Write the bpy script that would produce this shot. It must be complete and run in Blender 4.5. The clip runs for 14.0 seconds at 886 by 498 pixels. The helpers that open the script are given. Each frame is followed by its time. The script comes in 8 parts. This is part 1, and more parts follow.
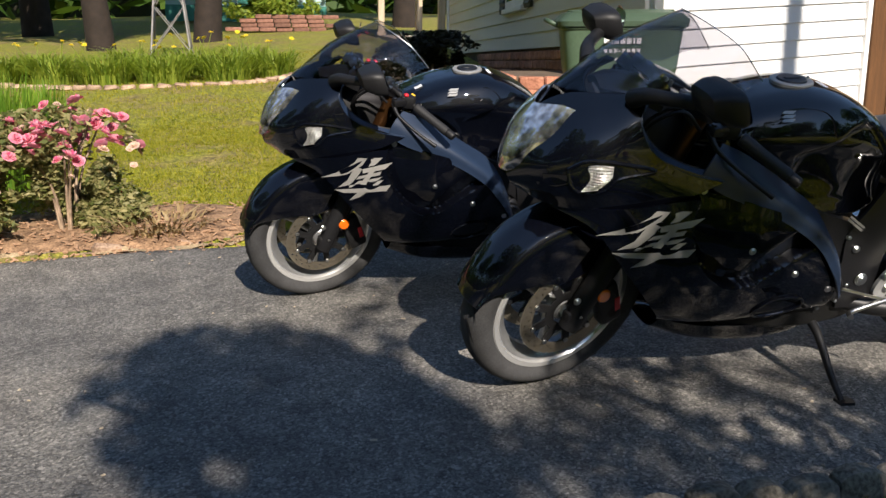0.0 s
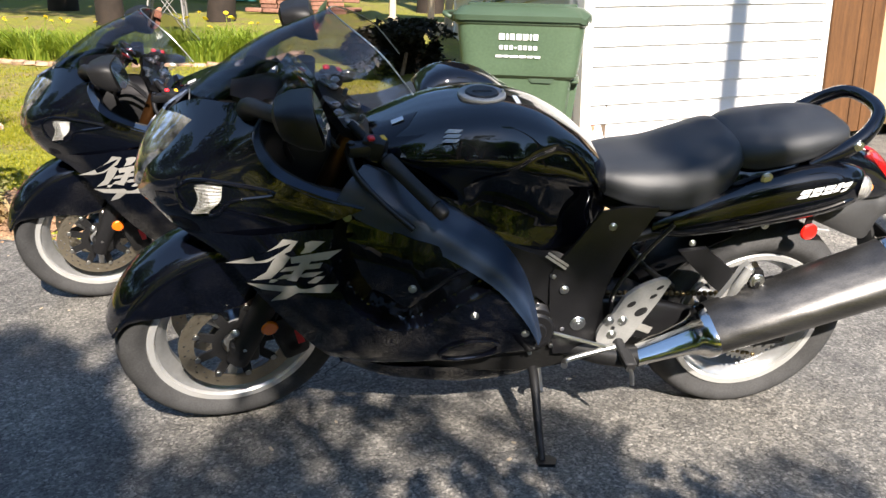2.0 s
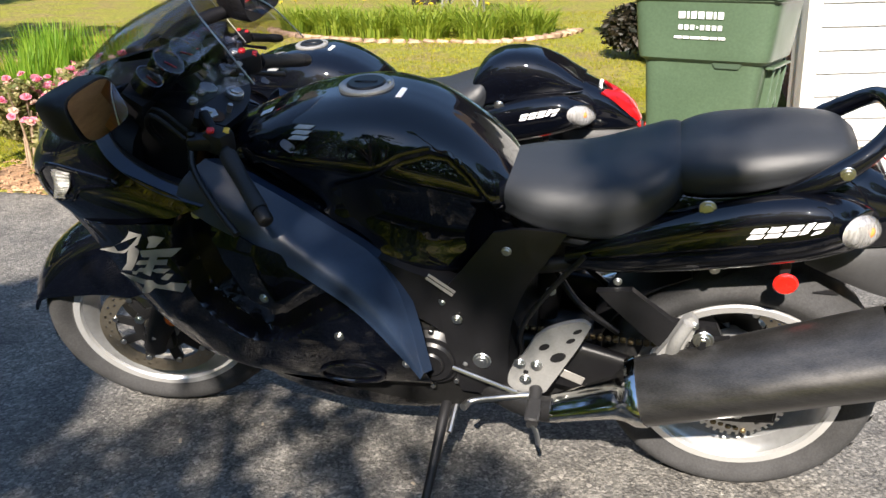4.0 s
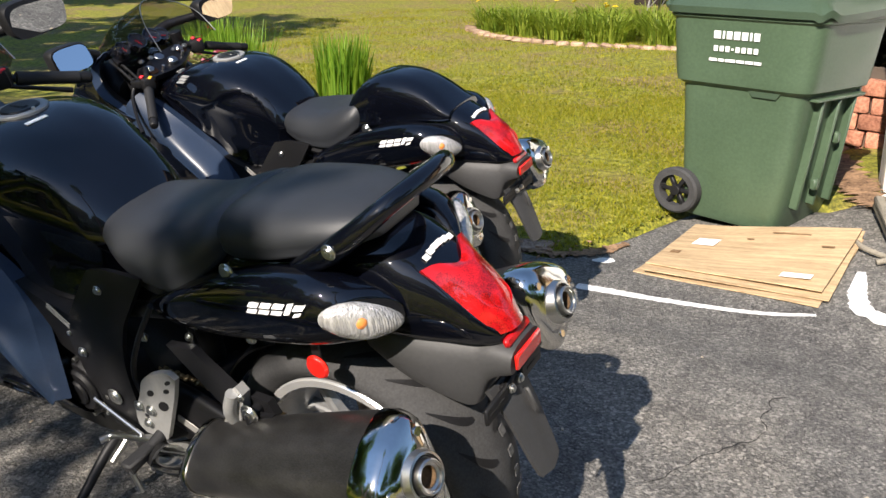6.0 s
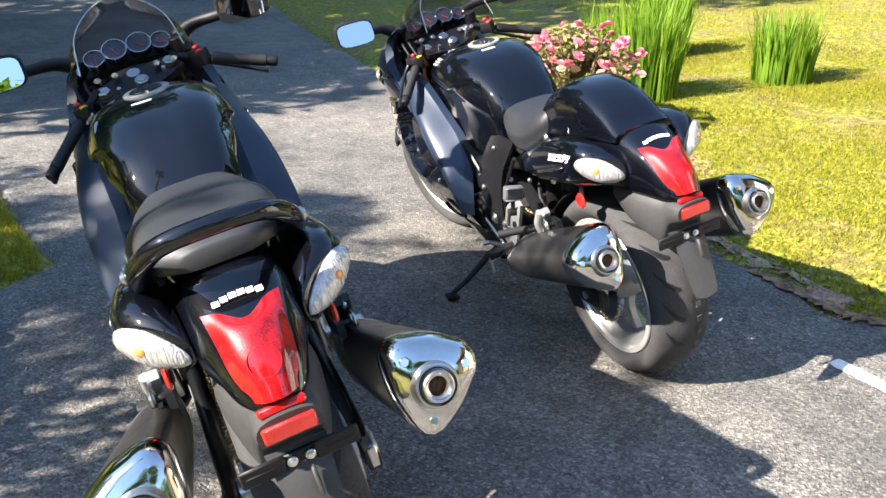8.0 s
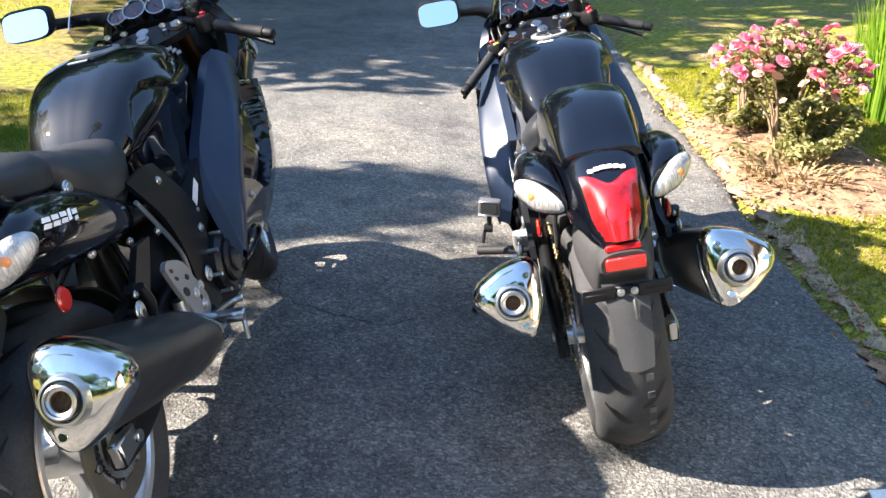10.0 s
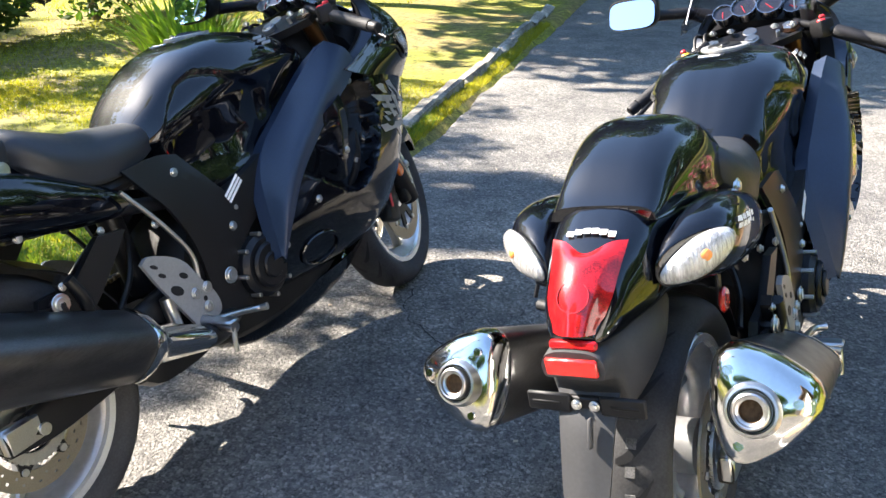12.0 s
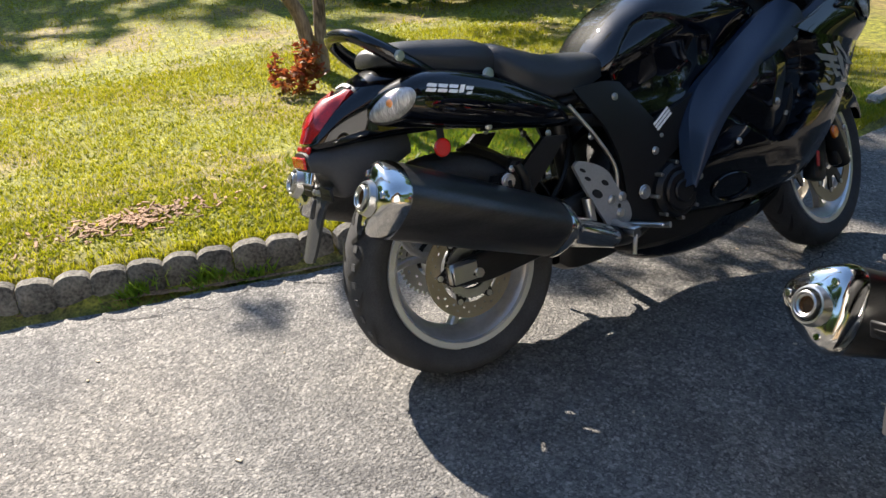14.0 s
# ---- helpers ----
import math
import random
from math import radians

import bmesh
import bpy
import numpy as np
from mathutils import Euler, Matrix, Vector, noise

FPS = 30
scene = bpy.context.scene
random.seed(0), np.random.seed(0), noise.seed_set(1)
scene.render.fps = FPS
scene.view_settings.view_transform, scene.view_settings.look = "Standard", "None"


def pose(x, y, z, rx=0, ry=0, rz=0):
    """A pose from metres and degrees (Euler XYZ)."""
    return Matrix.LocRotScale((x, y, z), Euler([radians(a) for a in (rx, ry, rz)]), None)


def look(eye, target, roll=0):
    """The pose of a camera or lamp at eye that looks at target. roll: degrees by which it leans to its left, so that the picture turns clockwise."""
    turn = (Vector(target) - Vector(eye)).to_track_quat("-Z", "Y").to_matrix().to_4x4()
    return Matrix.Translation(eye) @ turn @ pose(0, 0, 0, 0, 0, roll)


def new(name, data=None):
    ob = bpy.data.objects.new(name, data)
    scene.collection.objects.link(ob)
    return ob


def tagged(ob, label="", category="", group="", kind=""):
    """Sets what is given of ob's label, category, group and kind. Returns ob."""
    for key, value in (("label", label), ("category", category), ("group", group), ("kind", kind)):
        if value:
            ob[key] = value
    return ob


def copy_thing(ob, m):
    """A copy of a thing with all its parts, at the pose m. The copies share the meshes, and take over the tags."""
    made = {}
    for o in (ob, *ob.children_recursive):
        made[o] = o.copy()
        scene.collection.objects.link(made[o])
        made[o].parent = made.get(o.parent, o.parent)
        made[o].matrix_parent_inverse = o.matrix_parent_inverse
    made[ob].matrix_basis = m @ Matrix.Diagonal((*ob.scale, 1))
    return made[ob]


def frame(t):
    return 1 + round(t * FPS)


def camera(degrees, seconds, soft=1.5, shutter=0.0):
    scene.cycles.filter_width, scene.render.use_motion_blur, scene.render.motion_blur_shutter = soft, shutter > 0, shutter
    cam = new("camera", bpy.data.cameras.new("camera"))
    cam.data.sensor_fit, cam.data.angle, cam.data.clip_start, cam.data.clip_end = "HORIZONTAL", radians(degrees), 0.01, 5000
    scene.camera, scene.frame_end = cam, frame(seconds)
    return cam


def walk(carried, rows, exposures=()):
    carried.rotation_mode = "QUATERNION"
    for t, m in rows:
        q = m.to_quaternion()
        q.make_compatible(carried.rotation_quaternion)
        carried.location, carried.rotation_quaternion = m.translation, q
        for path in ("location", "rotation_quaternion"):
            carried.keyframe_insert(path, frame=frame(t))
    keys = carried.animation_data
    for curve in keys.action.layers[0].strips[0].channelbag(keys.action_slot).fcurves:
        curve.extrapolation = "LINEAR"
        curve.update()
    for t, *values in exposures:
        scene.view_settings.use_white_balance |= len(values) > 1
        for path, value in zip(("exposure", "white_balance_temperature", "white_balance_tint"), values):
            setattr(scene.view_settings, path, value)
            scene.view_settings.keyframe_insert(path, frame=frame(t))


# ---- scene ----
cam = camera(54.36, 14.0)
walk(cam, [
    (0.0, look((-1.607, -2.351, 1.085), (-1.163, -0.475, 0.555), 0.75)),
    (0.5, look((-1.351, -2.339, 1.085), (-0.928, -0.489, 0.453), 2.91)),
    (1.0, look((-1.096, -2.361, 1.051), (-0.681, -0.547, 0.319), 3.82)),
    (1.5, look((-0.838, -2.309, 1.075), (-0.379, -0.450, 0.499), 3.98)),
    (2.0, look((-0.547, -2.262, 1.136), (-0.219, -0.371, 0.573), 2.54)),
    (2.2, look((-0.424, -2.265, 1.143), (-0.260, -0.353, 0.577), 1.10)),
    (4.3, look((0.652, -1.903, 1.179), (0.191, -0.067, 0.532), 2.38)),
    (4.5, look((0.795, -1.883, 1.202), (0.308, -0.056, 0.553), 3.15)),
    (5.0, look((1.108, -1.747, 1.180), (0.573, 0.062, 0.514), 2.61)),
    (5.5, look((1.413, -1.512, 1.196), (0.784, 0.269, 0.539), 1.83)),
    (6.0, look((1.599, -1.302, 1.264), (0.632, 0.319, 0.602), 1.59)),
    (6.5, look((1.849, -1.136, 1.319), (0.503, 0.170, 0.625), 2.15)),
    (7.0, look((2.008, -0.880, 1.291), (0.472, 0.188, 0.584), -0.05)),
    (7.5, look((2.132, -0.581, 1.379), (0.542, 0.360, 0.611), 3.77)),
    (7.7, look((2.156, -0.491, 1.409), (0.528, 0.369, 0.629), 2.90)),
    (9.8, look((2.136, 0.569, 1.410), (0.324, 0.657, 0.569), 0.65)),
    (10.0, look((2.107, 0.690, 1.414), (0.295, 0.697, 0.566), 1.45)),
    (10.5, look((2.019, 0.936, 1.424), (0.244, 0.631, 0.554), -1.25)),
    (11.0, look((1.863, 1.135, 1.382), (0.104, 0.738, 0.517), -0.53)),
    (11.5, look((1.685, 1.297, 1.397), (-0.040, 0.755, 0.543), -0.79)),
    (12.0, look((1.529, 1.461, 1.359), (-0.045, 0.576, 0.499), -1.46)),
    (12.5, look((1.430, 1.591, 1.343), (0.127, 0.341, 0.482), -4.51)),
    (13.0, look((1.391, 1.605, 1.313), (0.199, 0.256, 0.441), -1.97)),
    (13.5, look((1.517, 1.638, 1.335), (0.529, 0.140, 0.452), -2.17)),
    (14.0, look((1.725, 1.795, 1.383), (0.876, 0.214, 0.498), -3.83)),
], exposures=[(0.0, 0.85), (0.5, 1.48), (1.0, 2.1), (1.5, 2.1), (2.0, 1.6), (2.2, 1.5), (4.5, 1.53), (5.0, 1.42), (5.5, 1.2), (6.0, 1.06), (6.5, 1.45), (7.0, 1.9), (7.5, 2.1), (9.5, 2.33), (11.0, 2.54), (12.0, 2.66), (12.5, 2.78), (13.0, 2.38), (13.5, 1.94), (14.0, 1.52)])

# ---- light: a clear afternoon sky and a low sun ----
SUN_DIR = Vector((0.10, -1.37, 1.0)).normalized()
world = bpy.data.worlds.new("sky_world")
scene.world = world
world.use_nodes = True
sky = world.node_tree.nodes.new("ShaderNodeTexSky")
sky.sky_type, sky.sun_disc = "NISHITA", False
sky.sun_elevation = math.asin(SUN_DIR.z)
sky.sun_rotation = math.atan2(SUN_DIR.x, SUN_DIR.y)
sky.air_density, sky.dust_density, sky.ozone_density = 1.0, 0.15, 2.6
backdrop_node = world.node_tree.nodes["Background"]
world.node_tree.links.new(sky.outputs[0], backdrop_node.inputs[0])
backdrop_node.inputs[1].default_value = 0.106
sun_data = bpy.data.lights.new("sun", "SUN")
sun_data.energy, sun_data.angle, sun_data.color = 5.0, radians(0.53), (1.0, 0.90, 0.79)
sun = new("sun", sun_data)
sun.matrix_world = look(SUN_DIR * 40, (0, 0, 0))

# ---- materials ----
MATS = {}


def material(name, color, rough=0.5, metal=0.0, coat=0.0, vary=0.15, scale=6.0, fine=150.0, bump=0.0, bump_scale=200.0,
             trans=0.0, ior=1.45, spec=0.5, second=None, rough_vary=0.0, stretch=None, random_shift=0.0, emit=0.0):
    """A surface whose colour varies at two scales (broad stains, fine grain) and whose relief is a fine noise."""
    m = bpy.data.materials.new(name)
    m.use_nodes = True
    n, l = m.node_tree.nodes, m.node_tree.links
    b = n["Principled BSDF"]
    tc = n.new("ShaderNodeTexCoord")
    src = tc.outputs["Object"]
    if stretch:
        mp = n.new("ShaderNodeMapping")
        mp.inputs["Scale"].default_value = stretch
        l.new(src, mp.inputs[0])
        src = mp.outputs[0]
    broad, grain = n.new("ShaderNodeTexNoise"), n.new("ShaderNodeTexNoise")
    broad.inputs["Scale"].default_value, broad.inputs["Detail"].default_value = scale, 4
    grain.inputs["Scale"].default_value, grain.inputs["Detail"].default_value = fine, 3
    l.new(src, broad.inputs["Vector"])
    l.new(src, grain.inputs["Vector"])
    mix = n.new("ShaderNodeMix")
    mix.data_type = "FLOAT"
    mix.inputs[0].default_value = 0.45
    l.new(broad.outputs[0], mix.inputs[2])
    l.new(grain.outputs[0], mix.inputs[3])
    ramp = n.new("ShaderNodeValToRGB")
    c2 = second or color
    ramp.color_ramp.elements[0].position, ramp.color_ramp.elements[1].position = 0.36, 0.64
    ramp.color_ramp.elements[0].color = (*[max(0, v * (1 - vary)) for v in color], 1)
    ramp.color_ramp.elements[1].color = (*[min(1, v * (1 + vary)) for v in c2], 1)
    l.new(mix.outputs[0], ramp.inputs[0])
    out = ramp.outputs[0]
    if random_shift:
        info, hsv, mr = n.new("ShaderNodeObjectInfo"), n.new("ShaderNodeHueSaturation"), n.new("ShaderNodeMapRange")
        mr.inputs[3].default_value, mr.inputs[4].default_value = 1 - random_shift, 1 + random_shift
        l.new(info.outputs["Random"], mr.inputs[0])
        l.new(mr.outputs[0], hsv.inputs["Value"])
        l.new(out, hsv.inputs["Color"])
        out = hsv.outputs[0]
    l.new(out, b.inputs["Base Color"])
    b.inputs["Roughness"].default_value = rough
    if rough_vary:
        rr = n.new("ShaderNodeMapRange")
        rr.inputs[1].default_value, rr.inputs[2].default_value = 0.3, 0.7
        rr.inputs[3].default_value, rr.inputs[4].default_value = max(0.01, rough - rough_vary), rough + rough_vary
        l.new(broad.outputs[0], rr.inputs[0])
        l.new(rr.outputs[0], b.inputs["Roughness"])
    b.inputs["Metallic"].default_value = metal
    b.inputs["Coat Weight"].default_value = coat
    b.inputs["Coat Roughness"].default_value = 0.02
    b.inputs["Coat IOR"].default_value = 1.56
    b.inputs["Transmission Weight"].default_value = trans
    b.inputs["IOR"].default_value = ior
    b.inputs["Specular IOR Level"].default_value = spec
    if bump:
        relief, bp = n.new("ShaderNodeTexNoise"), n.new("ShaderNodeBump")
        relief.inputs["Scale"].default_value, relief.inputs["Detail"].default_value = bump_scale, 3
        l.new(src, relief.inputs["Vector"])
        bp.inputs["Strength"].default_value, bp.inputs["Distance"].default_value = bump, 0.004
        l.new(relief.outputs[0], bp.inputs["Height"])
        l.new(bp.outputs[0], b.inputs["Normal"])
    MATS[name] = m
    return m


PAINT = material("pearl_black_paint", (0.0012, 0.0016, 0.0036), 0.45, coat=1.0, vary=0.25, fine=900, spec=0.04)
SOOT = material("sooty_bore", (0.11, 0.07, 0.04), 0.95, vary=0.4, spec=0.05)
# Navy tint: the sky's reflection is put into this dark base colour.
SATIN = material("satin_dark_panel", (0.013, 0.024, 0.050), 0.38, spec=0.6, vary=0.12, bump=0.03, bump_scale=900)
BLACK = material("black_plastic", (0.009, 0.009, 0.010), 0.5, spec=0.35, vary=0.2, bump=0.05, bump_scale=600)
FENDER = material("grained_black_plastic", (0.035, 0.035, 0.036), 0.55, vary=0.15, bump=0.12, bump_scale=700)
FRAME = material("black_frame_alloy", (0.008, 0.008, 0.009), 0.36, spec=0.4, metal=0.0, vary=0.2, bump=0.04, bump_scale=400)
ENGINE = material("engine_black", (0.008, 0.008, 0.008), 0.55, spec=0.3, metal=0.0, vary=0.3, bump=0.1, bump_scale=120)
RUBBER = material("tyre_rubber", (0.040, 0.040, 0.041), 0.85, vary=0.3, scale=12, fine=220, bump=0.12, bump_scale=300)
GRIP = material("grip_rubber", (0.012, 0.012, 0.013), 0.65, vary=0.2, bump=0.3, bump_scale=260)
VINYL = material("seat_vinyl", (0.020, 0.022, 0.026), 0.46, spec=0.55, vary=0.12, fine=500, bump=0.18, bump_scale=650, rough_vary=0.05)
CHROME = material("polished_chrome", (0.64, 0.63, 0.60), 0.10, metal=1.0, vary=0.04)
STEEL = material("brushed_steel", (0.52, 0.52, 0.51), 0.3, metal=1.0, vary=0.12, fine=400, bump=0.03)
BRACKET = material("cast_silver_bracket", (0.29, 0.29, 0.285), 0.42, metal=0.35, vary=0.1, bump=0.05, bump_scale=500)
RIM = material("silver_white_rim", (0.42, 0.425, 0.43), 0.30, metal=0.70, coat=0.3, vary=0.12, scale=5, fine=60)
LIP = material("machined_rim_lip", (0.78, 0.78, 0.77), 0.22, metal=0.7, vary=0.08, fine=300)
CAN = material("dark_brushed_muffler", (0.085, 0.083, 0.082), 0.36, metal=0.85, vary=0.25, scale=4, fine=60, stretch=(1, 8, 8), rough_vary=0.06)
DISC = material("drilled_disc_steel", (0.38, 0.335, 0.26), 0.36, metal=0.9, vary=0.15, fine=300)
CARRIER = material("disc_carrier", (0.024, 0.024, 0.025), 0.4, metal=0.5, vary=0.2)
GOLD = material("bronze_fork_tube", (0.085, 0.038, 0.014), 0.3, metal=0.8, vary=0.15)
SILVER = material("silver_grey_decal", (0.34, 0.33, 0.31), 0.4, metal=0.35, vary=0.08)
WHITE = material("white_decal", (0.82, 0.82, 0.82), 0.45, vary=0.03)
RED = material("red_lens", (0.20, 0.002, 0.004), 0.35, coat=1.0, spec=0.15, vary=0.45, scale=26, fine=420, bump=0.10, bump_scale=300, second=(0.40, 0.006, 0.008))
REFLECTOR = material("red_reflector", (0.62, 0.014, 0.008), 0.15, coat=1.0, vary=0.2, fine=600, bump=0.4, bump_scale=500)
ORANGE = material("orange_reflector", (0.80, 0.15, 0.004), 0.15, coat=1.0, vary=0.15, fine=600, bump=0.3, bump_scale=500)
CLEAR = material("clear_ribbed_lens", (0.38, 0.37, 0.345), 0.20, metal=0.6, coat=1.0, vary=0.35, scale=16, fine=55, bump=1.0, bump_scale=55, stretch=(5, 5, 0.4))
LENS = material("clear_rear_lens", (0.50, 0.49, 0.48), 0.18, metal=0.45, coat=1.0, vary=0.35, scale=16, fine=70, bump=1.0, bump_scale=60, stretch=(5, 5, 0.4))
AMBER = material("amber_bulb", (0.74, 0.25, 0.06), 0.15, coat=1.0, vary=0.1)
HEADLAMP = material("headlamp_reflector", (0.30, 0.36, 0.44), 0.10, metal=0.85, coat=1.0, vary=0.95, scale=20, fine=45, bump=0.5, bump_scale=26, second=(0.75, 0.80, 0.86))
MIRROR = material("mirror_glass", (0.85, 0.88, 0.9), 0.01, metal=1.0, vary=0.0)
DIAL = material("gauge_face", (0.02, 0.02, 0.024), 0.12, coat=1.0, vary=0.3, scale=60)
REDPLASTIC = material("red_switch", (0.6, 0.02, 0.03), 0.4)
YELLOW = material("yellow_switch", (0.75, 0.42, 0.02), 0.4)
CHAIN = material("oily_chain", (0.20, 0.15, 0.08), 0.45, metal=0.8, vary=0.4)
BOLT = material("zinc_bolt", (0.62, 0.62, 0.60), 0.28, metal=1.0, vary=0.1)


def smoke_screen():
    """Lightly tinted clear plastic, glossier at a glancing angle."""
    m = bpy.data.materials.new("smoked_screen")
    m.use_nodes = True
    n, l = m.node_tree.nodes, m.node_tree.links
    n.remove(n["Principled BSDF"])
    clear, gloss, mix, lw = n.new("ShaderNodeBsdfTransparent"), n.new("ShaderNodeBsdfGlossy"), n.new("ShaderNodeMixShader"), n.new("ShaderNodeLayerWeight")
    power, gain = n.new("ShaderNodeMath"), n.new("ShaderNodeMath")
    power.operation, gain.operation = "POWER", "MULTIPLY_ADD"
    lw.inputs[0].default_value = 0.5
    power.inputs[1].default_value = 4.0
    gain.inputs[1].default_value, gain.inputs[2].default_value = 0.6, 0.045
    clear.inputs[0].default_value = (0.77, 0.76, 0.78, 1)
    gloss.inputs["Roughness"].default_value = 0.02
    l.new(lw.outputs["Facing"], power.inputs[0])
    l.new(power.outputs[0], gain.inputs[0])
    l.new(gain.outputs[0], mix.inputs[0])
    l.new(clear.outputs[0], mix.inputs[1])
    l.new(gloss.outputs[0], mix.inputs[2])
    l.new(mix.outputs[0], n["Material Output"].inputs[0])
    return m


SMOKE = smoke_screen()


def leafy(name, color, second, through_color, amount=0.45, rough=0.5):
    """Leaf or blade: a diffuse face that lets some light through, each piece a little different."""
    m = bpy.data.materials.new(name)
    m.use_nodes = True
    n, l = m.node_tree.nodes, m.node_tree.links
    b = n["Principled BSDF"]
    geo, mix = n.new("ShaderNodeNewGeometry"), n.new("ShaderNodeMix")
    mix.data_type = "RGBA"
    mix.inputs[6].default_value, mix.inputs[7].default_value = (*color, 1), (*second, 1)
    l.new(geo.outputs["Random Per Island"], mix.inputs[0])
    l.new(mix.outputs[2], b.inputs["Base Color"])
    b.inputs["Roughness"].default_value = rough
    b.inputs["Specular IOR Level"].default_value = 0.25
    t, ms = n.new("ShaderNodeBsdfTranslucent"), n.new("ShaderNodeMixShader")
    t.inputs[0].default_value = (*through_color, 1)
    ms.inputs[0].default_value = amount
    l.new(b.outputs[0], ms.inputs[1])
    l.new(t.outputs[0], ms.inputs[2])
    l.new(ms.outputs[0], n["Material Output"].inputs[0])
    return m


def ground_material(name, kind):
    """Lawn soil or asphalt, in world metres, mixed from noises at three scales."""
    m = bpy.data.materials.new(name)
    m.use_nodes = True
    n, l = m.node_tree.nodes, m.node_tree.links
    b = n["Principled BSDF"]
    tc = n.new("ShaderNodeTexCoord")

    def tex(scale, detail=4, kindof="ShaderNodeTexNoise"):
        t = n.new(kindof)
        t.inputs["Scale"].default_value = scale
        if kindof == "ShaderNodeTexNoise":
            t.inputs["Detail"].default_value = detail
        l.new(tc.outputs["Object"], t.inputs["Vector"])
        return t

    def ramp(src, stops):
        r = n.new("ShaderNodeValToRGB")
        while len(r.color_ramp.elements) < len(stops):
            r.color_ramp.elements.new(0.5)
        for e, (p, c) in zip(r.color_ramp.elements, stops):
            e.position, e.color = p, (*c, 1)
        l.new(src, r.inputs[0])
        return r.outputs[0]

    def blend(a, c, f, mode="MIX"):
        x = n.new("ShaderNodeMix")
        x.data_type, x.blend_type = "RGBA", mode
        if isinstance(f, float):
            x.inputs[0].default_value = f
        else:
            l.new(f, x.inputs[0])
        l.new(a, x.inputs[6])
        l.new(c, x.inputs[7])
        return x.outputs[2]

    if kind == "lawn":
        green = ramp(tex(75, 5).outputs[0], [(0.34, (0.075, 0.085, 0.007)), (0.50, (0.20, 0.20, 0.014)), (0.68, (0.36, 0.32, 0.035))])
        dry = ramp(tex(120, 4).outputs[0], [(0.36, (0.09, 0.062, 0.022)), (0.64, (0.34, 0.25, 0.09))])
        patch = ramp(tex(1.5, 7).outputs[0], [(0.46, (0, 0, 0)), (0.62, (0.85, 0.85, 0.85))])
        fine = ramp(tex(19, 6).outputs[0], [(0.34, (0.42, 0.45, 0.42)), (0.66, (1.3, 1.3, 1.25))])
        l.new(blend(blend(green, dry, patch), fine, 1.0, "MULTIPLY"), b.inputs["Base Color"])
        b.inputs["Roughness"].default_value = 0.9
        bump_scale, strength = 90, 0.8
    else:
        grit = tex(118, 2, "ShaderNodeTexVoronoi")
        stones = ramp(grit.outputs["Color"], [(0.12, (0.042, 0.041, 0.040)), (0.42, (0.118, 0.114, 0.108)), (0.68, (0.21, 0.20, 0.185)), (0.90, (0.42, 0.40, 0.37))])
        fines = tex(300, 2, "ShaderNodeTexVoronoi")
        sand = ramp(fines.outputs["Color"], [(0.15, (0.07, 0.07, 0.07)), (0.55, (0.155, 0.15, 0.142)), (0.85, (0.29, 0.28, 0.26))])
        tar = ramp(tex(150, 4).outputs[0], [(0.38, (0.050, 0.050, 0.050)), (0.60, (0.22, 0.212, 0.20))])
        stain = ramp(tex(0.9, 7).outputs[0], [(0.30, (0.66, 0.66, 0.68)), (0.50, (1.0, 0.99, 0.97)), (0.70, (1.28, 1.23, 1.15))])
        spots = ramp(tex(6, 7).outputs[0], [(0.30, (0.70, 0.70, 0.71)), (0.58, (1.08, 1.08, 1.07))])
        seams = tex(8, 2, "ShaderNodeTexVoronoi")
        seams.feature = "DISTANCE_TO_EDGE"
        warp, bend = tex(9, 4), n.new("ShaderNodeMix")
        bend.data_type = "VECTOR"
        bend.inputs[0].default_value = 0.12
        l.new(tc.outputs["Object"], bend.inputs[4])
        l.new(warp.outputs["Color"], bend.inputs[5])
        l.new(bend.outputs[1], seams.inputs["Vector"])
        net = ramp(seams.outputs["Distance"], [(0.0, (0.22, 0.22, 0.22)), (0.012, (1.0, 1.0, 1.0))])
        where = ramp(tex(1.7, 3).outputs[0], [(0.48, (0, 0, 0)), (0.60, (0.8, 0.8, 0.8))])
        base = blend(blend(stones, sand, 0.30), tar, 0.22)
        base = blend(blend(base, stain, 1.0, "MULTIPLY"), spots, 1.0, "MULTIPLY")
        base = blend(base, net, where, "MULTIPLY")
        chink = tex(62, 2, "ShaderNodeTexVoronoi")
        chink.feature = "DISTANCE_TO_EDGE"
        shake, bend2 = tex(40, 3), n.new("ShaderNodeMix")
        bend2.data_type = "VECTOR"
        bend2.inputs[0].default_value = 0.03
        l.new(tc.outputs["Object"], bend2.inputs[4])
        l.new(shake.outputs["Color"], bend2.inputs[5])
        l.new(bend2.outputs[1], chink.inputs["Vector"])
        gaps = ramp(chink.outputs["Distance"], [(0.0, (0.26, 0.26, 0.26)), (0.10, (1.0, 1.0, 1.0))])
        some = ramp(tex(28, 3).outputs[0], [(0.40, (0, 0, 0)), (0.58, (0.95, 0.95, 0.95))])
        l.new(blend(base, gaps, some, "MULTIPLY"), b.inputs["Base Color"])
        b.inputs["Roughness"].default_value = 0.8
        bump_scale, strength = 125, 1.0
    bn = tex(bump_scale, 3)
    bp = n.new("ShaderNodeBump")
    bp.inputs["Strength"].default_value, bp.inputs["Distance"].default_value = strength, 0.006 if kind == "lawn" else 0.008
    l.new(bn.outputs[0], bp.inputs["Height"])
    l.new(bp.outputs[0], b.inputs["Normal"])
    return m


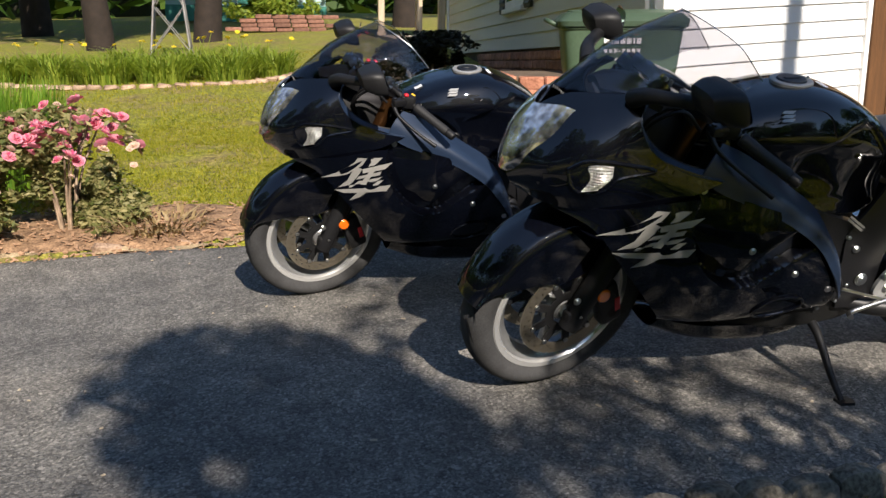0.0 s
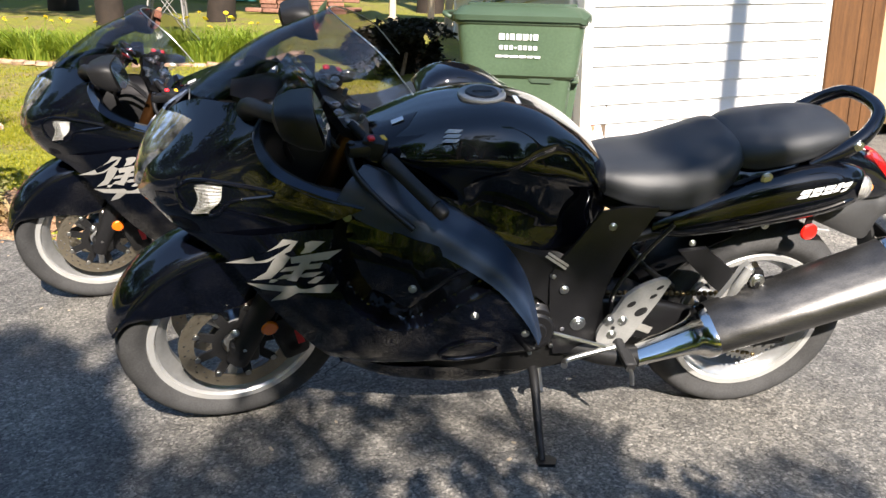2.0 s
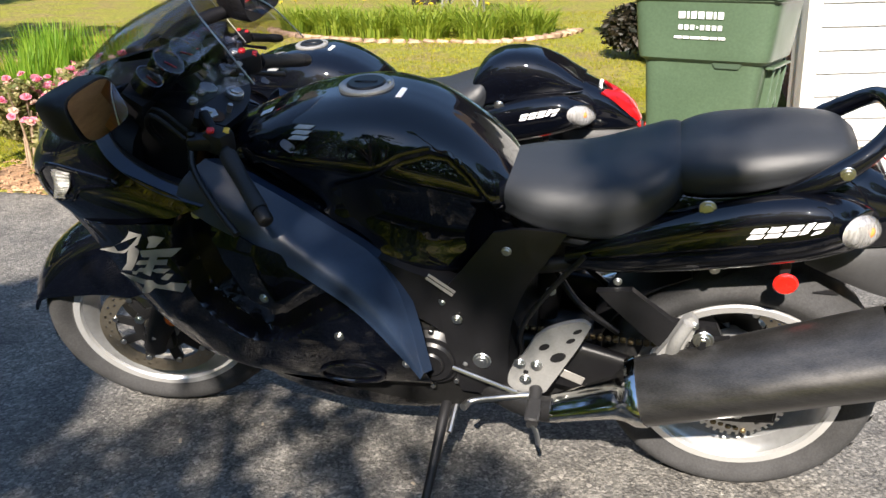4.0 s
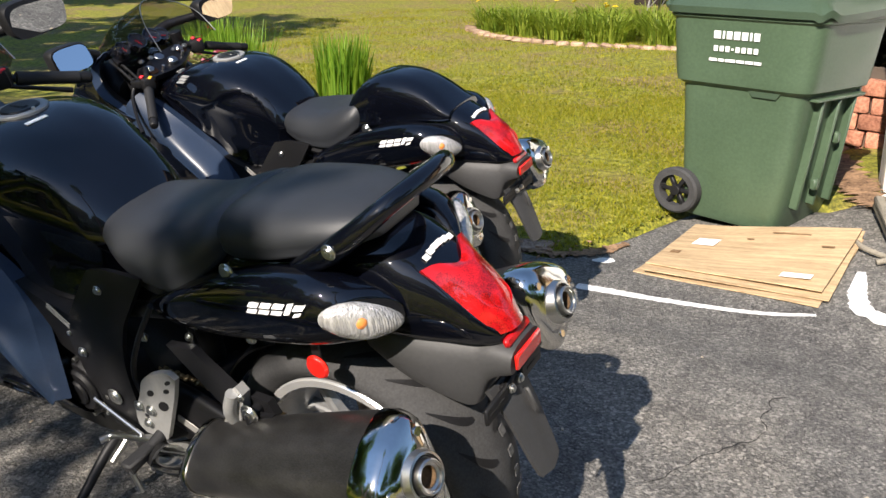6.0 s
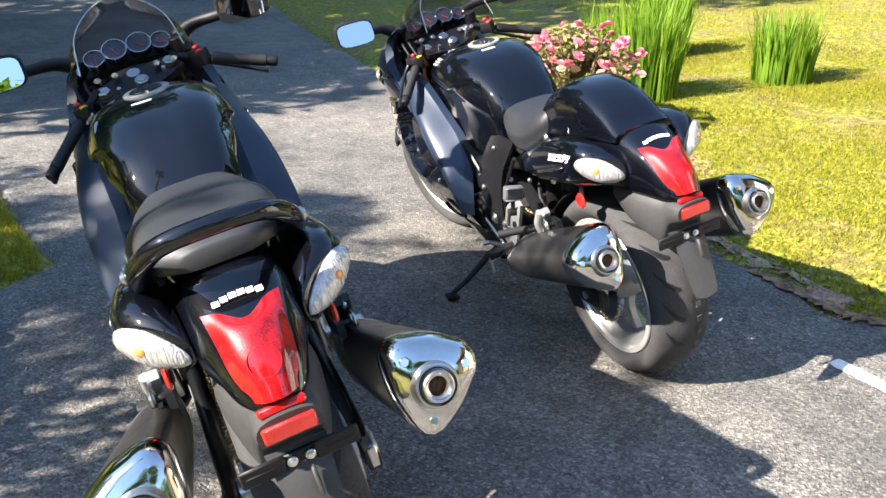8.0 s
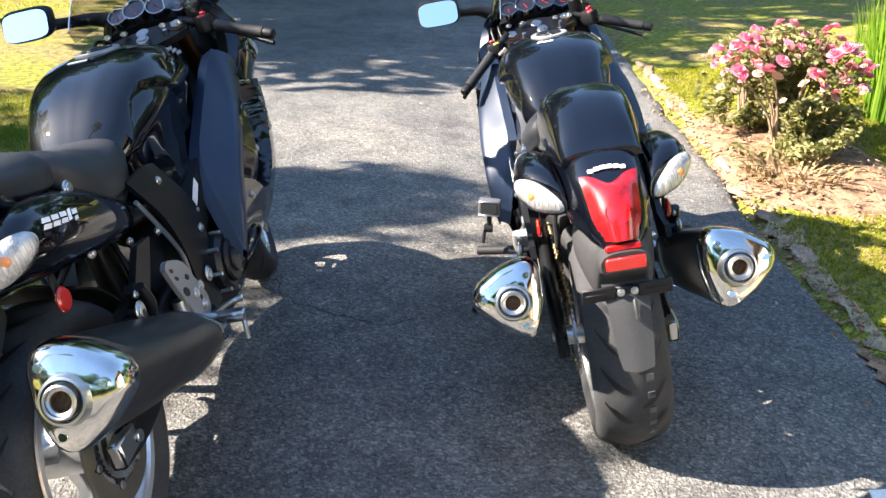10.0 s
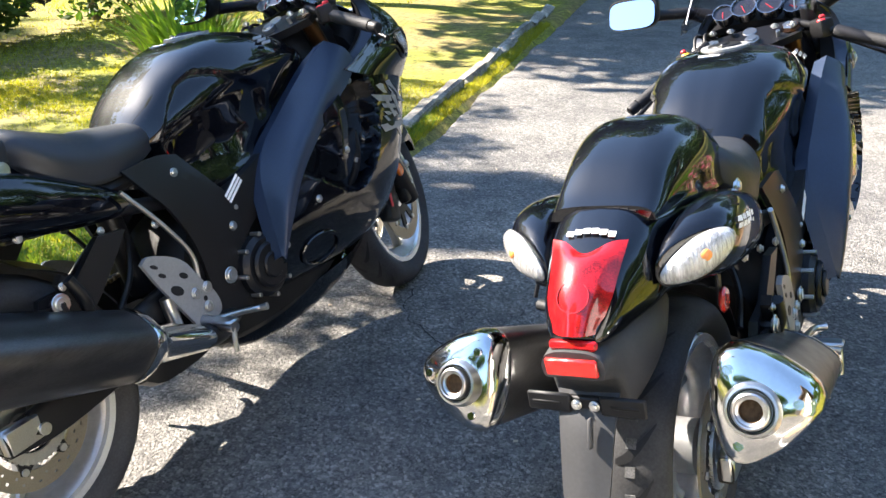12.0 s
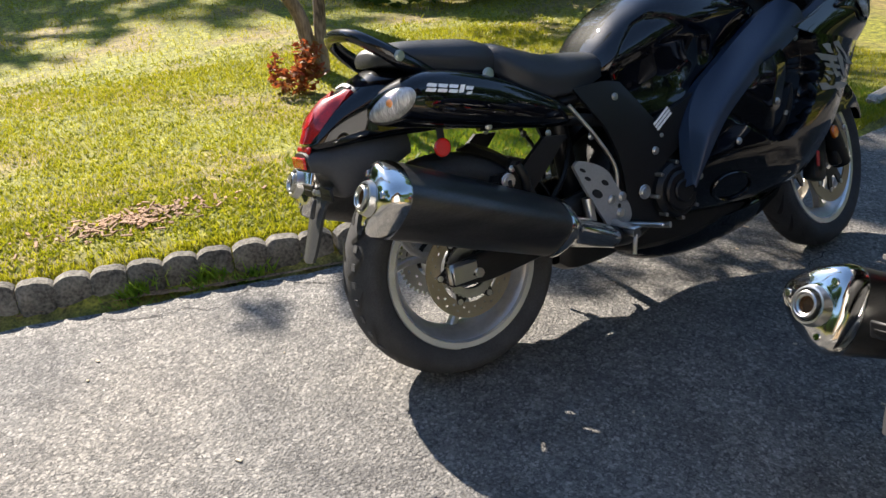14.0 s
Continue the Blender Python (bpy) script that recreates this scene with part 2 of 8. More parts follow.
LAWN = ground_material("mown_lawn_soil", "lawn")
ASPHALT = ground_material("weathered_asphalt", "asphalt")
BLADES = leafy("grass_blades", (0.12, 0.150, 0.008), (0.38, 0.33, 0.035), (0.45, 0.43, 0.018), 0.42)
CLOVER = leafy("clover_leaves", (0.07, 0.105, 0.007), (0.30, 0.30, 0.025), (0.34, 0.36, 0.016), 0.36)
# Weedy turf, greener than BLADES; the strip's shade is put into the colour.
SHADEWEEDS = leafy("shaded_weed_turf", (0.055, 0.115, 0.012), (0.20, 0.25, 0.045), (0.20, 0.32, 0.02), 0.38)
IRIS = leafy("strap_leaves", (0.08, 0.18, 0.018), (0.22, 0.33, 0.035), (0.30, 0.46, 0.03), 0.42)
LILY = leafy("daylily_leaves", (0.10, 0.17, 0.02), (0.30, 0.34, 0.05), (0.40, 0.50, 0.05), 0.42)
LEAF = leafy("tree_leaves", (0.030, 0.065, 0.012), (0.070, 0.120, 0.022), (0.10, 0.20, 0.02), 0.35)
ROSELEAF = leafy("rose_leaves", (0.07, 0.10, 0.022), (0.38, 0.33, 0.15), (0.28, 0.28, 0.08), 0.35)
REDLEAF = leafy("red_shrub_leaves", (0.26, 0.035, 0.02), (0.16, 0.13, 0.03), (0.35, 0.09, 0.03), 0.4)
DRYLEAF = leafy("dry_yucca_leaves", (0.24, 0.17, 0.08), (0.36, 0.27, 0.14), (0.3, 0.2, 0.08), 0.2)
DARKLEAF = leafy("dark_shrub_leaves", (0.012, 0.016, 0.010), (0.045, 0.035, 0.025), (0.04, 0.05, 0.02), 0.2)
PETAL = leafy("pink_petals", (0.66, 0.10, 0.24), (0.82, 0.42, 0.48), (0.75, 0.15, 0.25), 0.3)
FADED = leafy("faded_petals", (0.66, 0.42, 0.36), (0.72, 0.55, 0.42), (0.6, 0.4, 0.3), 0.3)
YELLOWPETAL = leafy("yellow_petals", (0.75, 0.55, 0.02), (0.85, 0.66, 0.05), (0.8, 0.6, 0.03), 0.3)
BARK = material("tree_bark", (0.16, 0.11, 0.07), 0.85, vary=0.45, scale=9, fine=70, bump=0.7, bump_scale=60, stretch=(1, 1, 0.25), second=(0.30, 0.22, 0.15))
# Very dark bark: the shade on the trunks is put into its colour.
SHADEBARK = material("shaded_bark", (0.022, 0.015, 0.011), 0.9, vary=0.4, bump=0.8, bump_scale=30)
MULCH = material("red_brown_mulch", (0.13, 0.065, 0.035), 0.92, vary=0.55, scale=14, fine=90, bump=1.0, bump_scale=70, second=(0.26, 0.16, 0.09))
CHIP = material("bark_chip", (0.28, 0.17, 0.10), 0.85, vary=0.4, random_shift=0.3)
EDGING = material("weathered_concrete_edging", (0.085, 0.076, 0.060), 0.88, vary=0.5, scale=7, fine=90, bump=0.8, bump_scale=90, second=(0.165, 0.15, 0.122), random_shift=0.25)
PALESTONE = material("weathered_pale_stone", (0.17, 0.155, 0.13), 0.9, vary=0.45, scale=8, fine=90, bump=0.7, bump_scale=80, second=(0.30, 0.275, 0.235), random_shift=0.25)
TANSOIL = material("dry_tan_soil", (0.17, 0.115, 0.065), 0.95, vary=0.5, scale=12, fine=110, bump=1.0, bump_scale=80, second=(0.34, 0.26, 0.155))
REDSTONE = material("red_border_stone", (0.22, 0.13, 0.085), 0.85, vary=0.35, scale=8, fine=80, bump=0.6, bump_scale=80, second=(0.36, 0.255, 0.175), random_shift=0.3)
BRICKS = material("rough_red_brick", (0.30, 0.105, 0.06), 0.85, vary=0.35, scale=7, fine=70, bump=0.7, bump_scale=60, second=(0.42, 0.19, 0.12), random_shift=0.3)
PLANTER = material("old_planter_brick", (0.12, 0.050, 0.034), 0.85, vary=0.35, scale=7, bump=0.6, bump_scale=60, second=(0.20, 0.10, 0.07), random_shift=0.3)
MORTAR = material("dark_mortar", (0.12, 0.085, 0.06), 0.9, vary=0.3, bump=0.5)
SIDING = material("white_vinyl_siding", (0.70, 0.70, 0.69), 0.5, vary=0.04, scale=3, fine=60, bump=0.08, bump_scale=40, stretch=(0.3, 1, 4))
CREAM = material("cream_siding", (0.62, 0.60, 0.52), 0.55, vary=0.06, scale=3, fine=60, bump=0.08, bump_scale=40, stretch=(1, 0.3, 4))
TRIM = material("white_trim_paint", (0.76, 0.75, 0.72), 0.5, vary=0.08, scale=5, bump=0.05)
WOOD = material("stained_brown_post", (0.10, 0.045, 0.016), 0.6, vary=0.35, scale=4, fine=60, bump=0.25, bump_scale=60, stretch=(6, 6, 0.4))
TAN = material("tan_panel", (0.40, 0.30, 0.18), 0.6, vary=0.12, bump=0.1)
# Near-black walls: the darkness of the unlit room is put into the colour.
DARKIN = material("unlit_garage_walls", (0.05, 0.045, 0.04), 0.85, vary=0.3)
BIN = material("green_bin_plastic", (0.062, 0.098, 0.058), 0.42, vary=0.14, scale=3, fine=80, bump=0.1, bump_scale=140, rough_vary=0.08)
BINDARK = material("dark_green_bin_lid", (0.046, 0.074, 0.046), 0.45, vary=0.14, scale=3, bump=0.1, bump_scale=140)
CARD = material("corrugated_cardboard", (0.36, 0.25, 0.14), 0.85, vary=0.16, scale=4, fine=30, bump=0.15, bump_scale=60, stretch=(1, 12, 1), second=(0.48, 0.35, 0.205))
CARDMARK = material("card_print", (0.20, 0.12, 0.06), 0.85, vary=0.3)
CONCRETE = material("pale_concrete", (0.24, 0.215, 0.17), 0.88, vary=0.3, scale=6, fine=120, bump=0.5, bump_scale=140)
SPRAY = material("white_spray_paint", (0.72, 0.72, 0.70), 0.7, vary=0.2, scale=20, fine=150, bump=0.3, bump_scale=260)
CRACK = material("asphalt_crack", (0.02, 0.02, 0.02), 0.95, vary=0.4)
SPECK = material("pale_debris", (0.36, 0.30, 0.22), 0.8, vary=0.3, random_shift=0.4)
GLASS = material("window_glass", (0.03, 0.035, 0.04), 0.05, vary=0.1, coat=1.0)
SHUTTER = material("dark_shutter", (0.02, 0.025, 0.022), 0.5, vary=0.2)
TEAL = material("pale_teal_boards", (0.40, 0.56, 0.54), 0.7, vary=0.12, scale=2)
TEALDARK = material("deep_teal_panel", (0.04, 0.20, 0.16), 0.6, vary=0.2)
GALV = material("weathered_galvanised_iron", (0.22, 0.21, 0.20), 0.6, metal=0.5, vary=0.3)
PORCH = material("weathered_porch_wood", (0.42, 0.34, 0.24), 0.75, vary=0.2, stretch=(6, 6, 0.5))
CAMBODY = material("action_camera_grey", (0.10, 0.10, 0.105), 0.4, vary=0.2)
SCREEN = material("dark_camera_screen", (0.015, 0.016, 0.018), 0.1, coat=1.0)

# ---- shape helpers: every generator gives (vertices, faces) ----
def spline(points, count):
    """Catmull-Rom through the points, sampled evenly in the parameter."""
    p = np.asarray(points, float)
    if len(p) == 2:
        return p[0] + np.linspace(0, 1, count)[:, None] * (p[1] - p[0])
    q = np.vstack([2 * p[0] - p[1], p, 2 * p[-1] - p[-2]])
    out = []
    for t in np.linspace(0, len(p) - 1, count):
        i = min(int(t), len(p) - 2)
        f = t - i
        a, b, c, d = q[i], q[i + 1], q[i + 2], q[i + 3]
        out.append(0.5 * (2 * b + (c - a) * f + (2 * a - 5 * b + 4 * c - d) * f * f + (3 * b - a - 3 * c + d) * f ** 3))
    return np.array(out)


def surface(grid, nu, nv):
    """A smooth sheet through a grid of control points."""
    rows = [spline(r, nv) for r in grid]
    return np.stack([spline([r[j] for r in rows], nu) for j in range(nv)], 1)


def side(grid, hand):
    """Control points (back, out, up) to bike axes; hand 1 is the left side, -1 the right."""
    g = np.asarray(grid, float).copy()
    g[..., 1] *= -hand
    return g


def sheet_faces(nu, nv, wrap_u=False, wrap_v=False, base=0):
    return [(base + i * nv + j, base + i * nv + (j + 1) % nv, base + (i + 1) % nu * nv + (j + 1) % nv, base + (i + 1) % nu * nv + j)
            for i in range(nu if wrap_u else nu - 1) for j in range(nv if wrap_v else nv - 1)]


def normals(a):
    du, dv = np.gradient(a, axis=0), np.gradient(a, axis=1)
    n = np.cross(du, dv)
    return n / (np.linalg.norm(n, axis=-1, keepdims=True) + 1e-9)


def shell(a, thick):
    """A sheet given thickness, closed round its rim. The sheet itself is the outer face on the side away from y = 0."""
    nu, nv, _ = a.shape
    n = normals(a)
    if (n[..., 1] * a[..., 1]).sum() + 0.3 * n[..., 2].sum() < 0:
        n = -n
    verts = np.vstack([a.reshape(-1, 3), (a - n * thick).reshape(-1, 3)])
    k = nu * nv
    faces = sheet_faces(nu, nv) + [tuple(reversed(f)) for f in sheet_faces(nu, nv, base=k)]
    rim = [j for j in range(nv)] + [i * nv + nv - 1 for i in range(1, nu)] + [(nu - 1) * nv + j for j in range(nv - 2, -1, -1)] + [i * nv for i in range(nu - 2, 0, -1)]
    faces += [(rim[i], rim[i - 1], rim[i - 1] + k, rim[i] + k) for i in range(len(rim))]
    return verts.tolist(), faces


def loft(rings, caps=True):
    """Closed rings, one after another, skinned."""
    r = np.asarray(rings, float)
    nu, nv, _ = r.shape
    faces = sheet_faces(nu, nv, wrap_v=True)
    if caps:
        faces += [tuple(range(nv - 1, -1, -1)), tuple((nu - 1) * nv + j for j in range(nv))]
    return r.reshape(-1, 3).tolist(), faces


def body(stations, shape, count=28, ring=28):
    """A loft along x. stations: (x, half width, top, bottom, centre y); shape: half outline as (fraction out, fraction down)."""
    st = spline(stations, count)
    half = spline(shape, ring // 2 + 1)
    rings = []
    for x, w, t, b, cy in st:
        right = [(x, cy + f * w, t + (b - t) * d) for f, d in half]
        left = [(x, cy - f * w, t + (b - t) * d) for f, d in half[::-1][1:-1]]
        rings.append(right + left)
    return loft(rings)


def tube(path, radius, n=10, count=24, closed=False):
    """A pipe along a smooth path. radius: a number or one for each path point."""
    p = spline(path, count)
    rad = spline([[r] for r in radius], count)[:, 0] if isinstance(radius, (list, tuple)) else np.full(count, radius)
    rings, ref = [], None
    for i in range(count):
        d = p[min(i + 1, count - 1)] - p[max(i - 1, 0)]
        d = d / (np.linalg.norm(d) + 1e-9)
        if ref is None:
            ref = np.array((0, 0, 1.0)) if abs(d[2]) < 0.9 else np.array((0, 1.0, 0))
        u = np.cross(d, ref)
        u /= np.linalg.norm(u) + 1e-9
        v = np.cross(u, d)
        ref = v
        rings.append([p[i] + rad[i] * (math.cos(a) * u + math.sin(a) * v) for a in np.linspace(0, 2 * math.pi, n, endpoint=False)])
    return loft(rings)


def lathe(profile, n=48, axis="y"):
    """Turns a profile of (radius, along) round an axis through the origin. A closed profile repeats its first point."""
    prof = np.asarray(profile, float)
    closed = np.allclose(prof[0], prof[-1])
    if closed:
        prof = prof[:-1]
    verts = []
    for a in np.linspace(0, 2 * math.pi, n, endpoint=False):
        for r, y in prof:
            c, s = r * math.cos(a), r * math.sin(a)
            verts.append((c, y, s) if axis == "y" else ((y, c, s) if axis == "x" else (c, s, y)))
    return verts, sheet_faces(n, len(prof), wrap_u=True, wrap_v=closed)


def brick(size, bevel=0.0, segments=1):
    bm = bmesh.new()
    bmesh.ops.create_cube(bm, size=1)
    bmesh.ops.scale(bm, vec=size, verts=bm.verts)
    if bevel:
        bmesh.ops.bevel(bm, geom=bm.edges[:], offset=bevel, segments=segments, affect="EDGES", profile=0.5)
    bm.verts.index_update()
    out = [v.co[:] for v in bm.verts], [tuple(v.index for v in f.verts) for f in bm.faces]
    bm.free()
    return out


def rod(r, length, n=16, axis="y", bevel=0.0):
    b = bevel or r * 0.08
    h = length / 2
    return lathe([(0.0001, -h), (r - b, -h), (r, -h + b), (r, h - b), (r - b, h), (0.0001, h)], n, axis)


def prism(outline, depth, plane="xz"):
    """An outline in a plane given depth about zero."""
    k = len(outline)
    put = (lambda a, b, d: (a, d, b)) if plane == "xz" else ((lambda a, b, d: (a, b, d)) if plane == "xy" else (lambda a, b, d: (d, a, b)))
    verts = [put(a, b, -depth / 2) for a, b in outline] + [put(a, b, depth / 2) for a, b in outline]
    return verts, [tuple(range(k - 1, -1, -1)), tuple(range(k, 2 * k))] + [(i, (i + 1) % k, k + (i + 1) % k, k + i) for i in range(k)]


def moved(vf, m):
    return [tuple(m @ Vector(v)) for v in vf[0]], vf[1]


def joined(*items):
    verts, faces = [], []
    for v, f in items:
        k = len(verts)
        verts += list(v)
        faces += [tuple(i + k for i in q) for q in f]
    return verts, faces


def mesh_of(name, vf, mat, sharp=38):
    me = bpy.data.meshes.new(name)
    me.from_pydata(vf[0], [], vf[1])
    bm = bmesh.new()
    bm.from_mesh(me)
    bmesh.ops.recalc_face_normals(bm, faces=bm.faces)
    bm.to_mesh(me)
    bm.free()
    me.polygons.foreach_set("use_smooth", [True] * len(me.polygons))
    me.set_sharp_from_angle(angle=radians(sharp))
    me.materials.append(mat)
    return me


def part(name, vf, mat, parent, label="", sharp=38):
    """One mesh object under a thing or under a part."""
    ob = new(name, mesh_of(name, vf, mat, sharp))
    ob.parent = parent
    if label:
        tagged(ob, label=label)
    return ob


def thing(name, m, label, category, group="", kind=""):
    ob = new(name)
    ob.empty_display_size = 0.1
    ob.matrix_world = m
    return tagged(ob, label, category, group, kind)


def solid(name, vf, mat, m, label, category, group="", kind="", sharp=38):
    """A thing, or a piece of the setting, that is one mesh."""
    ob = new(name, mesh_of(name, vf, mat, sharp))
    ob.matrix_world = m
    return tagged(ob, label, category, group, kind)

# ---- the place: ground, drive, lawn ----
def step(v, a, b):
    f = np.clip((np.asarray(v, float) - a) / (b - a), 0, 1)
    return f * f * (3 - 2 * f)


def drive_left(x):
    """The drive's edge on the side of the scalloped edging."""
    x = np.asarray(x, float)
    near = -0.80 - 0.03 * step(x, -1.0, 0.6) - 0.24 * np.clip(x - 0.7, 0, 9)
    far = -0.60 - 0.215 * np.clip(-1.5 - x, 0, 60)
    k = step(x, -1.45, -1.2)
    return near * k + far * (1 - k)


def drive_right(x):
    """The drive's edge on the garden side; it widens towards the garage."""
    x = np.asarray(x, float)
    return 2.11 + 0.05 * np.clip(-x - 1, 0, 40) + 0.98 * step(x, 0.12, 0.62) + 0.28 * np.clip(x - 1.15, 0, 2.2) + 0.28 * step(x, 1.15, 1.45) + 3.0 * step(x, 2.9, 3.6)


def height(x, y):
    """The lie of the land."""
    x, y = np.asarray(x, float), np.asarray(y, float)
    z = 0.04 * np.clip(x + 0.1, -9, 0) - 0.040 * step(y, 0.25, 1.0) * (1 - step(y, 2.2, 3.5)) * (1 - 1.3 * step(x, 0.18, 0.75) * (1 - step(y, 1.25, 1.75)))
    z = z + 0.175 * step(x, 0.3, 1.75) * step(y, 1.5, 2.7)
    z = z + 0.030 * np.clip(y - 2.2, 0, 30)
    z = z - 0.11 * step(x, 1.30, 1.60) * step(y, 3.0, 3.4)
    return z


def lawn_height(x, y):
    x, y = np.asarray(x, float), np.asarray(y, float)
    inside = step(y, drive_left(x) - 0.02, drive_left(x) + 0.06) * (1 - step(y, drive_right(x) - 0.06, drive_right(x) + 0.02))
    bank = 0.055 * (1 - step(y, drive_left(x) - 0.16, drive_left(x) - 0.04)) * step(x, -2.2, -1.2)
    wave = 0.012 * np.sin(1.7 * x + 0.6 * y) + 0.010 * np.sin(2.9 * y - 0.8 * x)
    return height(x, y) + bank + 0.012 + wave * (1 - inside) - 0.07 * inside


def axis_steps(lo, hi, near, far):
    """Even fine steps between lo and hi, growing ones beyond."""
    grow = np.cumsum(near * 1.22 ** np.arange(1, 45))
    up, down = hi + grow[hi + grow < far], lo - grow[lo - grow > -far]
    return np.concatenate([[-far], down[::-1], np.arange(lo, hi + near / 2, near), up, [far]])


def terrain():
    xs, ys = axis_steps(-6.0, 3.0, 0.09, 1500), axis_steps(-5.0, 6.0, 0.09, 1500)
    gx, gy = np.meshgrid(xs, ys, indexing="ij")
    gz = lawn_height(gx, gy)
    far = np.hypot(gx, gy)
    gz = np.where(far > 40, gz * np.clip(1 - (far - 40) / 300, 0, 1), gz)
    pts = np.stack([gx, gy, gz], -1)
    solid("ground", (pts.reshape(-1, 3).tolist(), sheet_faces(len(xs), len(ys))), LAWN, pose(0, 0, 0), "sunlit mown lawn with dry patches", "lawn", kind="structure", sharp=180)
    xs = np.concatenate([np.linspace(-45, -7, 60), np.arange(-6.9, 6.5, 0.07)])
    rows = []
    for x in xs:
        a, b = float(drive_left(x)), float(drive_right(x))
        a += 0.05 * noise.noise((x * 2.3, 3.1, 0)) + 0.02 * noise.noise((x * 11, 3.1, 0))
        b += 0.05 * noise.noise((x * 2.1, 8.1, 0)) + 0.025 * noise.noise((x * 9, 8.1, 0))
        ys = np.linspace(a, b, 56)
        zs = height(np.full(56, x), ys) + 0.006 * np.sin(0.9 * x + 1.3 * ys)
        zs[0] -= 0.06
        zs[-1] -= 0.06
        rows.append(np.stack([np.full(56, x), ys, zs], -1))
    pts = np.array(rows)
    solid("road", (pts.reshape(-1, 3).tolist(), sheet_faces(*pts.shape[:2])), ASPHALT, pose(0, 0, 0), "worn grey asphalt driveway", "driveway", kind="structure", sharp=180)


def strip(path, wide, lift, rough, seed, lawn=False):
    """A ragged flat streak that follows the ground."""
    rng = np.random.default_rng(seed)
    p = spline(path, 60)
    d = np.gradient(p, axis=0)
    side_v = np.stack([-d[:, 1], d[:, 0]], -1) / (np.linalg.norm(d, axis=1, keepdims=True) + 1e-9)
    w = np.asarray(spline([[k] for k in wide], 60))[:, 0]
    a = p + side_v * (w * (1 + rough * rng.normal(size=60)))[:, None]
    b = p - side_v * (w * (1 + rough * rng.normal(size=60)))[:, None]
    mid = [np.column_stack([q, height(q[:, 0], q[:, 1]) + 0.006 * np.sin(0.9 * q[:, 0] + 1.3 * q[:, 1]) + lift]) for q in (a, p, b)]
    pts = np.stack(mid, 1)
    if lawn:
        pts[..., 2] = np.maximum(height(pts[..., 0], pts[..., 1]) + 0.004, lawn_height(pts[..., 0], pts[..., 1])) + lift + 0.006 * rng.normal(size=pts.shape[:2])
    return pts.reshape(-1, 3).tolist(), sheet_faces(60, 3)


def blades(name, count, where, tall, wide, lean, mat, label, seed, segs=1):
    """Very many single grass blades in one mesh."""
    rng = np.random.default_rng(seed)
    xy = where(rng, count)
    n = len(xy)
    z = lawn_height(xy[:, 0], xy[:, 1]) - 0.004
    a = rng.uniform(0, 2 * np.pi, n)
    h = tall * rng.uniform(0.5, 1.25, n)
    w = wide * rng.uniform(0.6, 1.3, n)
    ln = lean * rng.uniform(0.2, 1.3, n) * h
    la = rng.uniform(0, 2 * np.pi, n)
    base = np.column_stack([xy, z])
    off = np.column_stack([np.cos(a), np.sin(a), np.zeros(n)]) * w[:, None] / 2
    tip = base + np.column_stack([np.cos(la) * ln, np.sin(la) * ln, h])
    verts = np.stack([base - off, base + off, tip], 1).reshape(-1, 3)
    me = bpy.data.meshes.new(name)
    me.vertices.add(3 * n)
    me.vertices.foreach_set("co", verts.ravel())
    me.loops.add(3 * n)
    me.loops.foreach_set("vertex_index", np.arange(3 * n))
    me.polygons.add(n)
    me.polygons.foreach_set("loop_start", np.arange(0, 3 * n, 3))
    me.polygons.foreach_set("loop_total", np.full(n, 3))
    me.update(calc_edges=True)
    me.materials.append(mat)
    ob = new(name, me)
    return tagged(ob, label, "grass", kind="stuff")


def lawn_places(x0, x1, y0, y1):
    def pick(rng, count):
        p = np.column_stack([rng.uniform(x0, x1, count), rng.uniform(y0, y1, count)])
        clump = np.array([noise.noise((q[0] * 1.3, q[1] * 1.3, 0.0)) + 0.6 * noise.noise((q[0] * 5, q[1] * 5, 4.0)) for q in p])
        out = (p[:, 1] < drive_left(p[:, 0]) - 0.02) | (p[:, 1] > drive_right(p[:, 0]) + 0.015 + 0.07 * rng.random(count) * (p[:, 0] < 0.1))
        house = (p[:, 0] > 0.6) & (p[:, 1] > 2.5)
        bed = ((p[:, 0] + 2.45) / 0.95) ** 2 + ((p[:, 1] - 2.55) / 0.5) ** 2 < 1
        return p[out & ~house & ~bed & (clump > rng.uniform(-0.75, 0.25, count))]
    return pick


terrain()
blades("grass", 120000, lawn_places(-3.5, 3.0, -3.8, -0.7), 0.028, 0.006, 0.7, BLADES, "short mown yellow-green grass beside the edging", 1)
blades("grass", 60000, lawn_places(-8.0, 5.0, -10.0, -3.4), 0.034, 0.010, 0.7, BLADES, "short mown yellow-green grass under the trees", 2)
blades("grass", 160000, lawn_places(-5.0, 1.2, 2.0, 6.0), 0.028, 0.0065, 0.7, BLADES, "short mown yellow-green grass in the garden", 3)
blades("grass", 50000, lawn_places(-9.0, 1.0, 6.0, 14.0), 0.034, 0.012, 0.7, BLADES, "short mown yellow-green grass before the flower bed", 4)
blades("grass", 6500, lambda rng, n: (lambda x: np.column_stack([x, drive_left(x) - np.abs(rng.normal(0.05, 0.05, n)) - 0.005]))(rng.uniform(-6, -1.15, n)), 0.030, 0.006, 0.8, BLADES, "longer grass along the drive edge", 5)
blades("grass", 5000, lambda rng, n: (lambda x: np.column_stack([x, drive_left(x) - 0.10 - np.abs(rng.normal(0, 0.03, n))]))(rng.uniform(-1.3, 2.6, n)), 0.032, 0.006, 0.6, BLADES, "longer grass behind the edging", 6)
